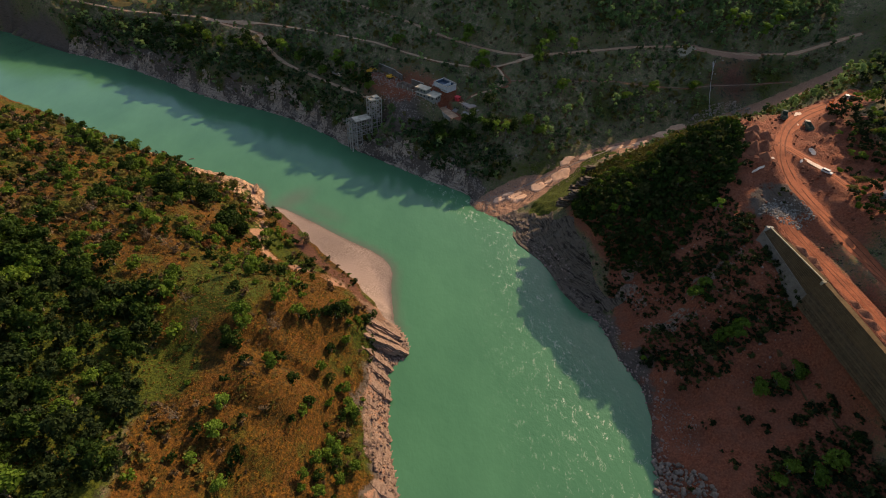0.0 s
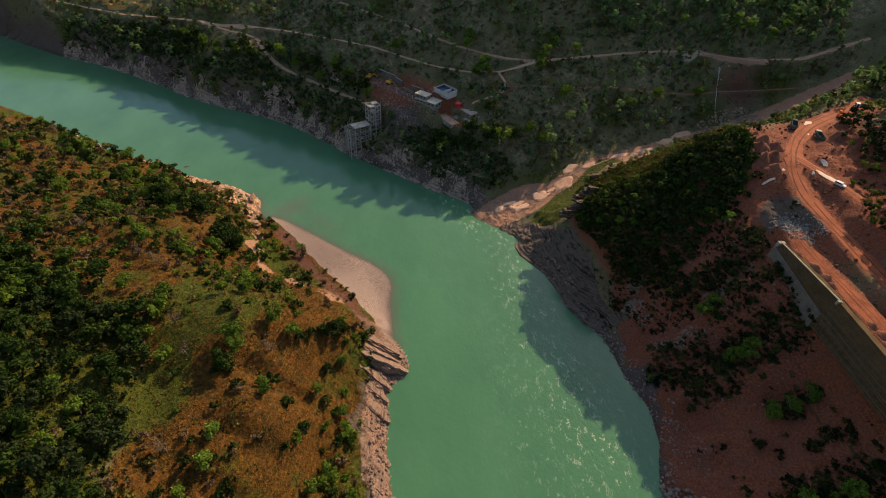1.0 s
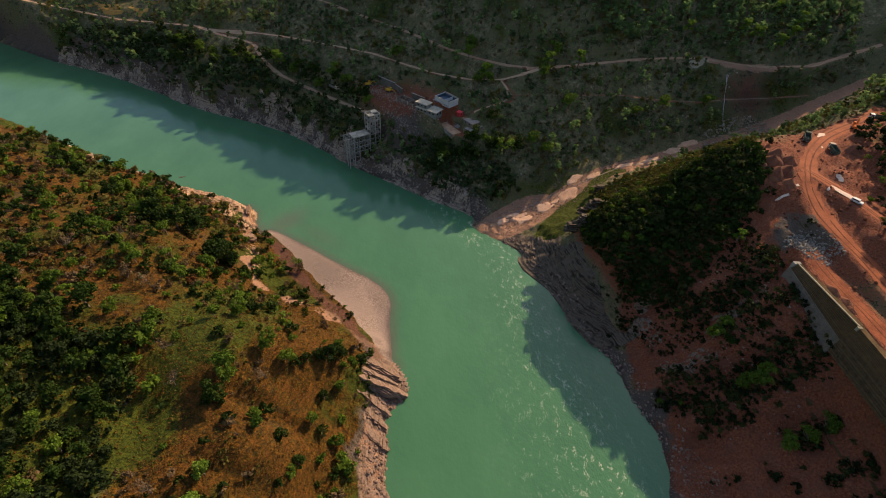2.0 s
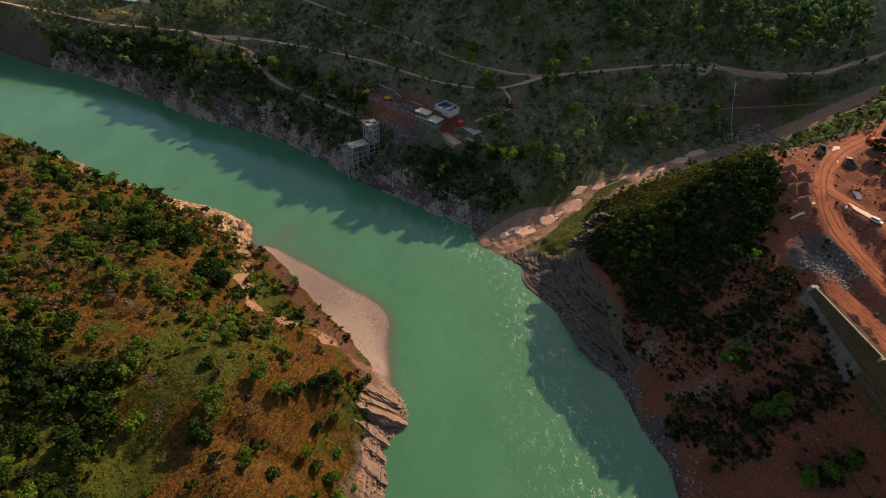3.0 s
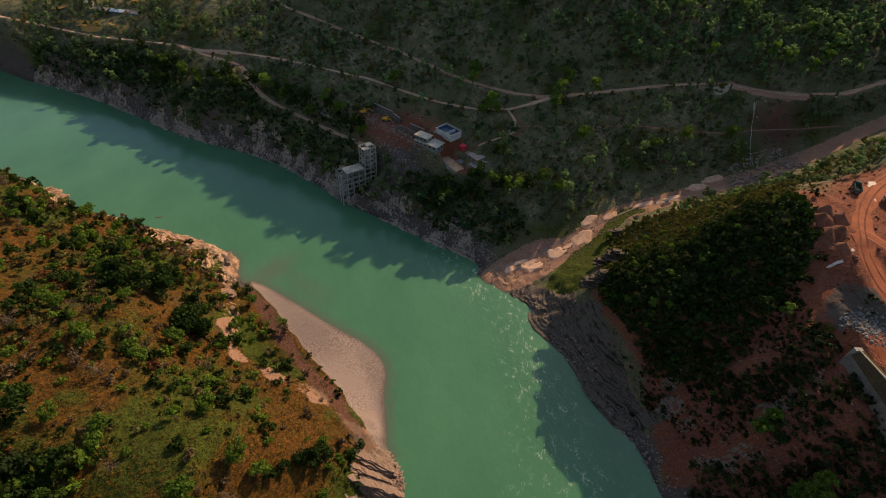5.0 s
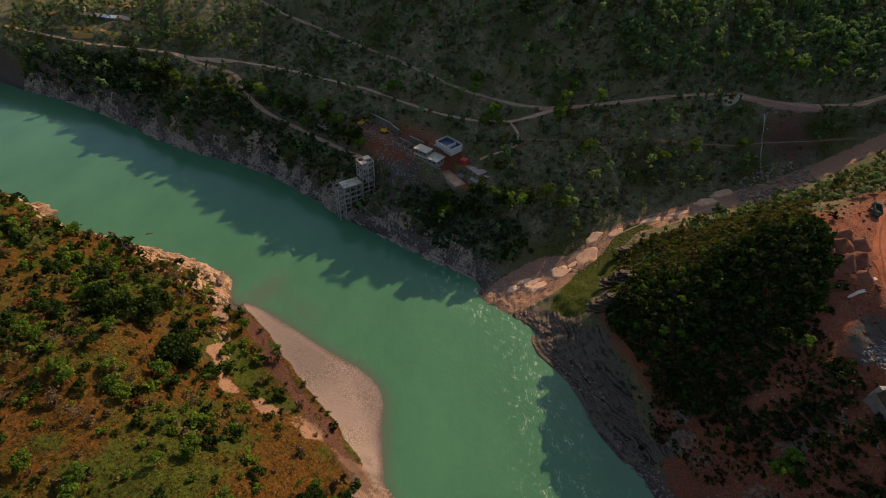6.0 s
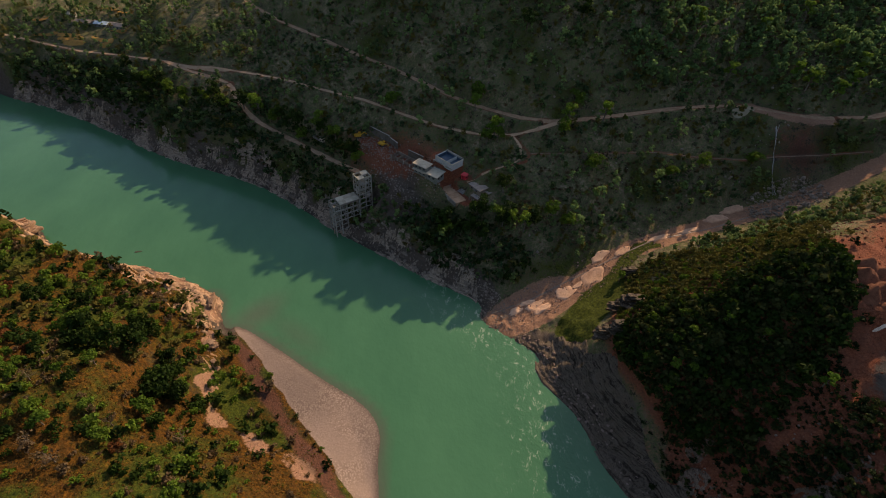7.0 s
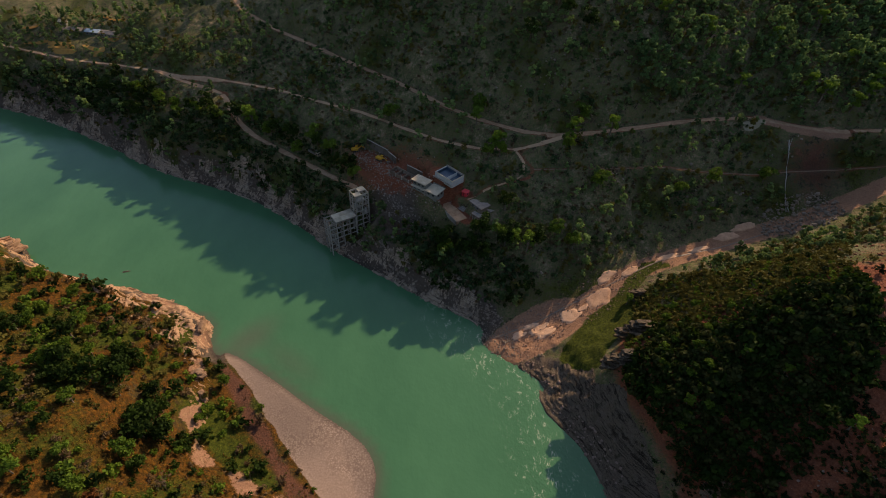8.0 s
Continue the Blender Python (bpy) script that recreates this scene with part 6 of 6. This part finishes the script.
for x, y, turn, long, high, z in ((-45.5, 337.3, -39, 19.2, 4.0, 36.5), (-18.7, 310.4, -36, 10.6, 2.6, 38.5), (-30.4, 325.2, -50, 7.5, 2.6, 37.0)):
    w = thing("retaining_wall", x, y, turn, "grey concrete retaining wall holding back the slope", "wall", "site retaining walls", z)
    n = max(2, round(long / 3.6))
    for k in range(n):
        part("panel", box(k * long / n + 0.02, (k + 1) * long / n - 0.02, 0, 0.4, -2.0, high), MAT["wall_concrete"], w)
    part("coping", box(-0.05, long + 0.05, -0.08, 0.48, high + 0.003, high + 0.18), MAT["concrete"], w)

cells = thing("foundation_frame", -28.2, 309.8, -39, "half-built brown foundation walls with open cells", "foundation", z=35.4)
for y in (0.0, 5.6):
    part("wall", box(0, 14.6, y, y + 0.35, -1.5, 2.4), MAT["mud_wall"], cells)
for x in (0.0, 4.7, 9.4, 14.25):
    part("wall", box(x, x + 0.35, 0.36, 5.58, -1.5, 2.3), MAT["mud_wall"], cells)
    part("post", box(x, x + 0.35, -0.4, -0.02, -1.5, 2.9), MAT["concrete"], cells)


# ---- machines and vehicles ----
def excavator(x, y, turn, paint, label, reach=1.0):
    e = thing("excavator", x, y, turn, label, "excavator", "excavators on the sites")
    for s in (-1, 1):
        t = part("track", bevelled(box(-1.9, 1.9, s * 1.15 - 0.3, s * 1.15 + 0.3, 0, 0.85), 0.22), MAT["rubber"], e)
        for k in (-1.3, 0, 1.3):
            r = part("roller", disc(0.3, 0.66, 10), MAT["steel"], t)
            r.location = (k, s * 1.15, 0.42)
    part("turntable", box(-0.8, 0.8, -0.8, 0.8, 0.8, 1.05), MAT["steel"], e)
    body = part("body", bevelled(box(-2.2, 1.2, -1.3, 1.3, 1.05, 2.1), 0.12), paint, e)
    part("counterweight", bevelled(box(-2.7, -2.2, -1.25, 1.25, 1.05, 2.0), 0.12), paint, e)
    cab = part("cab", bevelled(box(-0.2, 1.4, 0.3, 1.3, 2.1, 3.2), 0.1), paint, e)
    part("window", box(0.0, 1.2, 1.3, 1.33, 2.35, 3.05), MAT["glass_dark"], cab)
    part("windscreen", box(1.4, 1.43, 0.4, 1.2, 2.3, 3.05), MAT["glass_dark"], cab)
    bm = bmesh.new()
    tube(bm, (1.0, -0.3, 1.7), (3.2, -0.3, 4.0 * reach), 0.34, 0.28, 4)
    part("boom", bm, paint, e)
    bm = bmesh.new()
    tube(bm, (3.2, -0.3, 4.0 * reach), (5.2, -0.3, 1.9 * reach), 0.28, 0.2, 4)
    part("arm", bm, paint, e)
    part("bucket", bevelled(box(4.8, 5.8, -0.85, 0.25, 0.6, 1.7), 0.2), MAT["steel"], e)
    return e


def dump_truck(x, y, turn, cab_paint, body_paint, label, tilt=0.0):
    t = thing("dump_truck", x, y, turn, label, "truck", "dump trucks on the haul road")
    part("chassis", box(-4.0, 3.6, -0.5, 0.5, 0.75, 1.05), MAT["steel"], t)
    cab = part("cab", bevelled(box(2.0, 3.9, -1.2, 1.2, 0.85, 2.95), 0.14), cab_paint, t)
    part("windscreen", box(3.9, 3.94, -1.0, 1.0, 1.9, 2.75), MAT["glass_dark"], cab)
    for s in (-1, 1):
        part("side_window", box(2.5, 3.5, s * 1.22 - 0.02, s * 1.22 + 0.02, 1.95, 2.7), MAT["glass_dark"], cab)
        part("headlight", box(3.9, 3.95, s * 0.85 - 0.15, s * 0.85 + 0.15, 1.1, 1.35), MAT["roof_pale"], cab)
    part("bumper", box(3.9, 4.1, -1.2, 1.2, 0.6, 0.9), MAT["steel"], t)
    bed = part("tipper_body", box(-4.1, 1.8, -1.25, 1.25, 1.1, 1.25), body_paint, t)
    for s in (-1, 1):
        part("side_board", box(-4.1, 1.8, s * 1.25 - 0.06, s * 1.25 + 0.06, 1.25, 2.6), body_paint, bed)
    part("headboard", box(1.7, 1.82, -1.18, 1.18, 1.25, 2.9), body_paint, bed)
    part("tailboard", box(-4.1, -4.0, -1.18, 1.18, 1.25, 2.4), body_paint, bed)
    for wx in (2.9, -1.6, -3.0):
        for s in (-1, 1):
            wheel(t, wx, s * 1.05, 0.52, 0.34)
    return t


def car(x, y, turn, paint, label, name="car"):
    c = thing(name, x, y, turn, label, "car", "")
    bm = bmesh.new()
    add_box(bm, -2.2, 2.2, -0.9, 0.9, 0.38, 1.05)
    body = part("body", bevelled(bm, 0.14), paint, c)
    bm = bmesh.new()
    add_box(bm, -2.1, 1.0, -0.82, 0.82, 1.05, 1.72, 0.28)
    part("cabin", bevelled(bm, 0.08), paint, c)
    for s in (-1, 1):
        part("side_window", box(-1.7, 0.6, s * 0.83 - 0.02, s * 0.83 + 0.02, 1.16, 1.58), MAT["glass_dark"], c)
        part("headlight", box(2.19, 2.23, s * 0.65 - 0.16, s * 0.65 + 0.16, 0.75, 0.92), MAT["roof_pale"], body)
    part("windscreen", box(0.8, 0.96, -0.7, 0.7, 1.12, 1.56), MAT["glass_dark"], c)
    part("rear_window", box(-2.06, -1.98, -0.68, 0.68, 1.14, 1.56), MAT["glass_dark"], c)
    for wx in (-1.35, 1.4):
        for s in (-1, 1):
            wheel(c, wx, s * 0.8, 0.36, 0.24)
    return c


excavator(-49.5, 331.0, 20, MAT["yellow"], "yellow tracked excavator working by the retaining wall", 0.8)
excavator(-34.5, 322.5, -30, MAT["yellow"], "yellow tracked excavator beside a heap of rubble", 0.7)
excavator(206, 233, 55, MAT["orange"], "orange tracked excavator digging at the road edge")
dump_truck(174, 219, 60, MAT["green_dark"], MAT["green_dark"], "dark green dump truck with an empty tipper body")
dump_truck(180, 208, 75, MAT["sand_paint"], MAT["green_dark"], "dark dump truck with a tan cab on red earth")
dump_truck(222, 241, 160, MAT["white_wall"], MAT["green_dark"], "dump truck with a white cab in the dust")
car(169, 171, -52, MAT["white_wall"], "white off-road car on the pale dusty track")
dump_truck(-73, 329.5, -38, MAT["sand_paint"], MAT["steel"], "dusty parked truck beside the access road")

# ---- the tall stepped retaining wall of the eastern road ----
wall = tagged(new("stepped_retaining_wall"), "tall two-tier retaining wall of earth, concrete and stone courses", "wall")


def run(y0, y1, s0, z0, s1, z1, thick=0.5, count=8):
    """A leaning strip along the wall from y0 to y1, between two offsets and heights; heights may be functions of y."""
    bm = bmesh.new()
    rows = []
    for y in np.linspace(y0, y1, count):
        x = float(wall_x(y))
        a, b = z0(y) if callable(z0) else z0, z1(y) if callable(z1) else z1
        rows.append([bm.verts.new(p) for p in ((x + s0, y, a), (x + s1, y, b), (x + s1 + thick, y, b), (x + s0 + thick, y, a))])
    for p, q in zip(rows, rows[1:]):
        for i in range(4):
            bm.faces.new((p[i], p[(i + 1) % 4], q[(i + 1) % 4], q[i]))
    bm.faces.new(rows[0][::-1])
    bm.faces.new(rows[-1])
    bmesh.ops.recalc_face_normals(bm, faces=bm.faces)
    return bm


def wall_step(y):
    return float(np.interp(y, (116, 146), (49.6, 55.0)))


part("upper_face", run(116.3, 145.5, -2.0, wall_step, 0.0, 57.0, 2.2), MAT["earth_face"], wall, "brown earth-faced upper tier")
part("upper_face", run(42, 116.2, -1.9, 51.6, -0.2, 56.8, 2.2, 14), MAT["earth_face"], wall, "brown earth-faced upper tier")
for k in range(9):
    low = 0.06 + 0.1 * k
    part("course", run(116.4, 145.4, -2.04 + 2.0 * low, lambda y, q=low: wall_step(y) + (57.0 - wall_step(y)) * q, -2.04 + 2.0 * low + 0.05, lambda y, q=low: wall_step(y) + (57.0 - wall_step(y)) * q + 0.14, 0.3), MAT["stone_course"], wall)
    part("course", run(42.1, 116.1, -1.94 + 1.7 * low, 51.6 + 5.2 * low, -1.94 + 1.7 * low + 0.05, 51.6 + 5.2 * low + 0.14, 0.3, 14), MAT["stone_course"], wall)
part("coping", run(116, 146.2, -0.25, 57.0, -0.25, 57.35, 0.5), MAT["spoil"], wall, "pale concrete edge beam")
part("end_block", box(137.0, 139.6, 145.6, 147.0, 50, 57.2), MAT["concrete"], wall)
part("end_block", box(142.0, 143.5, 115.2, 116.1, 55.6, 57.2), MAT["spoil"], wall, "pale end block of the edge beam")
for k in range(5):
    y0, y1 = 116 + k * 6.0, 116 + (k + 1) * 6.0 - 0.06
    part("concrete_panel", run(y0, y1, -3.0, lambda y: float(wall_foot(y)) - 2.5, -2.3, lambda y: wall_step(y) + 0.15, 0.9, 3), MAT["wall_concrete"], wall, "weathered grey concrete panel")
for k in range(8):
    z1 = 51.6 - k * 0.95
    s1 = -2.2 - k * 0.13
    part("stone_course", run(42, 115.9, s1 - 0.1, z1 - 0.80, s1, z1, 1.0, 14), MAT["stone_course"], wall)
    part("joint", run(42, 115.9, s1 + 0.2, z1 - 0.95, s1 + 0.2, z1 - 0.79, 0.8, 8), MAT["earth_face"], wall)
toe = tagged(new("toe_wall"), "low stone toe wall stepping down the bare slope", "wall")
for k in range(9):
    y = 107 - k * 4.2
    x = 134.5 + k * 0.75
    part("stone_block", bevelled(box(x, x + 1.3, y - 4.0, y, height_at(x, y - 2) - 1.0, height_at(x, y - 2) + 0.5), 0.08), MAT["earth_face"], toe)


# ---- heaps, puddles, fields, falling water ----
def mound(name, x, y, rx, ry, h, turn, material, label, category, seed, lift=0.0, group="", square=False, flat=False):
    """A low uneven heap or sheet that follows the ground."""
    rg = np.random.default_rng(seed)
    rings, sides = 6, 22
    wob = rg.uniform(0.75, 1.15, sides)
    wob = (wob + np.roll(wob, 1) + np.roll(wob, -1)) / 3 if h > 0.08 else np.convolve(np.tile(rg.uniform(0.35, 1.25, sides), 3), (0.25, 0.5, 0.25), 'same')[sides:2 * sides]
    if flat:
        wob = rg.uniform(0.55, 1.2, sides)
        wob = 0.6 * wob + 0.2 * (np.roll(wob, 1) + np.roll(wob, -1))
    if square:
        turns = 2 * math.pi * np.arange(sides) / sides
        wob = wob * (np.abs(np.cos(turns)) ** 6 + np.abs(np.sin(turns)) ** 6) ** (-1 / 6)
    pts = [(0.0, 0.0, 1.0)]
    for r in range(1, rings + 1):
        for k in range(sides):
            a = 2 * math.pi * k / sides
            q = r / rings
            pts.append((rx * q * wob[k] * math.cos(a), ry * q * wob[k] * math.sin(a), min(1.0, (1 - q) * (6 if flat else 1)) * (0.9 + 0.2 * rg.uniform())))
    p = np.array(pts)
    c, s = math.cos(radians(turn)), math.sin(radians(turn))
    wx_, wy_ = x + p[:, 0] * c - p[:, 1] * s, y + p[:, 0] * s + p[:, 1] * c
    z = land(wx_, wy_) + h * p[:, 2] + lift - 0.12 * (p[:, 2] <= 0) * (h > 0.3)
    f = [(0, 1 + k, 1 + (k + 1) % sides, 1 + (k + 1) % sides) for k in range(sides)]
    tri = np.array([(a, b, d) for a, b, d, _ in f])
    quads = []
    for r in range(rings - 1):
        for k in range(sides):
            a, b = 1 + r * sides + k, 1 + r * sides + (k + 1) % sides
            quads += [(a, a + sides, b + sides), (a, b + sides, b)]
    ob = arrays(name, np.stack([wx_, wy_, z], 1), np.concatenate([tri, np.array(quads)]), material, smooth=not flat)
    return tagged(ob, label, category, group)


for i, (x, y, r, h) in enumerate([(147, 197, 5.5, 4.2), (151, 191, 4.6, 3.6), (146, 190, 4.8, 4.0), (142, 195, 4.2, 3.2), (149, 184, 3.6, 2.4), (155, 198, 4.0, 3.2), (150, 201, 4.6, 3.8), (142, 202, 4.2, 3.2), (146, 206, 4.0, 3.0), (187, 205, 4.5, 2.2), (194, 216, 5, 2.5), (200, 206, 4, 1.6)]):
    mound("earth_mound", x, y, r, r * 0.8, h, 30 * i, MAT["soil_red"], "heap of dug red-brown earth", "heap", 400 + i, group="earth heaps")
for i, (y, off, long, wide, high) in enumerate(((132, 3.6, 3.6, 1.6, 1.5), (127, 4.4, 3.4, 1.9, 1.3), (123.5, 3.4, 2.2, 1.4, 0.9), (105, 4.2, 2.6, 1.7, 1.2), (101, 4.8, 3.2, 2.0, 1.5), (96.5, 4.0, 3.6, 1.8, 1.4), (91, 4.6, 3.0, 1.6, 1.1))):
    mound("earth_mound", float(wall_x(y)) + off, y, long, wide, high, 98, MAT["soil_red"], "long dumped heap of dark red earth", "heap", 420 + i, group="earth heaps")
# puddles as thin pale sheets, the sky's glare painted in their colour
for i, (x, y, rx, ry, t) in enumerate([(184, 224, 4, 1.4, 35), (171, 186, 2.2, 1.2, 110), (168, 176.5, 7, 1.7, 118), (146, 179, 3, 0.8, 10), (152, 183, 1.2, 0.7, 20), (163, 180, 1.2, 0.6, 60), (178, 212, 1.4, 0.6, 60)]):
    mound("pale_patch", x, y, rx, ry, 0.05, t, MAT["puddle_glare"], "puddle on red earth with the sky's reflection painted pale", "ground patch", 440 + i, 0.24, "pale patches on the haul road")
mound("spoil_heap", 176, 344, 7.5, 3.2, 2.4, 10, MAT["spoil"], "yellowish spoil heap at the road edge", "heap", 460)
for i, (x, y, rx, ry, t) in enumerate([(-287, 449.5, 11, 1.5, -8), (-284, 445.8, 12, 1.5, -9), (-281, 442.2, 11, 1.4, -10), (-262, 444.5, 6, 1.6, -12), (-254, 441, 5, 2.6, 25), (-308, 453.5, 11, 1.6, -5), (-262, 478, 16, 1.5, -12), (-250, 452.5, 7, 1.6, -10), (-320, 470, 12, 2.0, 0), (240, 420, 14, 1.6, 15), (246, 425, 14, 1.6, 15), (252, 430, 14, 1.6, 15), (236, 415, 13, 1.5, 15)]):
    mound("field", x, y, rx, ry, 0.12, t, MAT["field"], "small terraced field of ripe orange crop", "field", 470 + i, 0.25, "terraced fields", True)
for i, (x, y, rx, ry, t) in enumerate([(81, 250.5, 8.5, 4.6, 40), (64, 241, 5.4, 3.6, 25), (53, 233, 5.5, 2.4, 30), (72, 245, 4, 1.4, 40), (46, 236, 5, 1.6, 20), (85, 260.5, 6, 2.4, 35), (50, 235, 6, 2.2, 32), (40, 231, 5, 1.6, 30), (97, 264, 6, 2.0, 32), (152, 286, 9, 2.6, 14), (163, 292, 8, 2.2, 14), (118, 273, 8, 1.8, 22), (136, 278.5, 7, 1.6, 15), (67, 240, 5, 1.5, 40)]):
    mound("gravel_plate", x, y, rx, ry, 0.32, t, MAT["rock_fan"], "flat pinkish gravel plate in the streambed", "gravel", 500 + i, 0.02, "gravel plates of the stream", flat=True)
FALL = [(191.5, 332.5), (190, 327), (188.5, 321), (187.5, 315), (186.6, 309), (186, 303), (186.5, 298.5)]
for k, (wide, sway) in enumerate(((0.20, 0.5), (0.13, 1.0), (0.10, 1.4))):
    bend = [(p[0] + sway * math.sin(1.3 * i + 2.1 * k) + 0.5 * math.sin(3.7 * i + k), p[1]) for i, p in enumerate(spread([(a, b, 0) for a, b in FALL], 2.0))]
    fall = ribbon("waterfall", [(x, y, height_at(x, y)) for x, y in bend], wide, 0.3 + 0.03 * k, "thin white thread of a cascade on the bare scarp", MAT["foam"])
    fall["category"] = "waterfall"
stream = ribbon("stream", [(x, y, z) for x, y, z in ((190, 293, 31), (170, 287, 26), (147, 279, 22), (128, 275.5, 19), (110, 270, 17), (94, 261, 14), (80, 253.5, 10.5), (66, 246.5, 6.5), (52, 240, 3.5), (40, 233.5, 1.3), (28, 230, 0.3))], 0.36, 0.1, "shallow stream threading through stones", MAT["stream"])
stream["category"] = "stream"


# ---- the hamlet upstream ----
def village_house(x, y, turn, long, wide, roof, label):
    h = thing("village_house", x, y, turn, label, "house", "hamlet houses")
    part("wall", box(0, long, 0, wide, -2.0, 2.8), MAT["plaster"], h)
    bm = bmesh.new()
    v = [bm.verts.new(p) for p in ((-0.5, -0.6, 2.75), (long + 0.5, -0.6, 2.75), (long + 0.5, wide + 0.6, 2.75), (-0.5, wide + 0.6, 2.75), (-0.5, wide / 2, 4.0), (long + 0.5, wide / 2, 4.0))]
    for f in ((0, 1, 5, 4), (2, 3, 4, 5), (0, 4, 3), (1, 2, 5), (3, 2, 1, 0)):
        bm.faces.new([v[i] for i in f])
    part("roof", bm, roof, h)
    for k in range(int(long // 3.2)):
        window(h, 1.0 + k * 3.2, 0.0, 0.9, 1.0, 1.1)
    part("door", box(long * 0.5, long * 0.5 + 0.9, -0.05, 0.0, 0, 1.95), MAT["frame_grey"], h)


village_house(-292, 461, -4, 17, 6, MAT["roof_brown"], "long low village house with a grey-brown roof")
village_house(-272, 459.5, -6, 10, 6, MAT["roof_blue"], "village house with a pale blue sheet roof")
village_house(-259, 456.5, -14, 14, 6, MAT["roof_brown"], "village house with white walls beside the fields")
village_house(-297, 470, 5, 5, 4, MAT["roof_pale"], "small white village outhouse among trees")
village_house(178, 151, -50, 6, 4, MAT["roof_brown"], "small brown-roofed hut beside the haul track")
# ---- the end ----
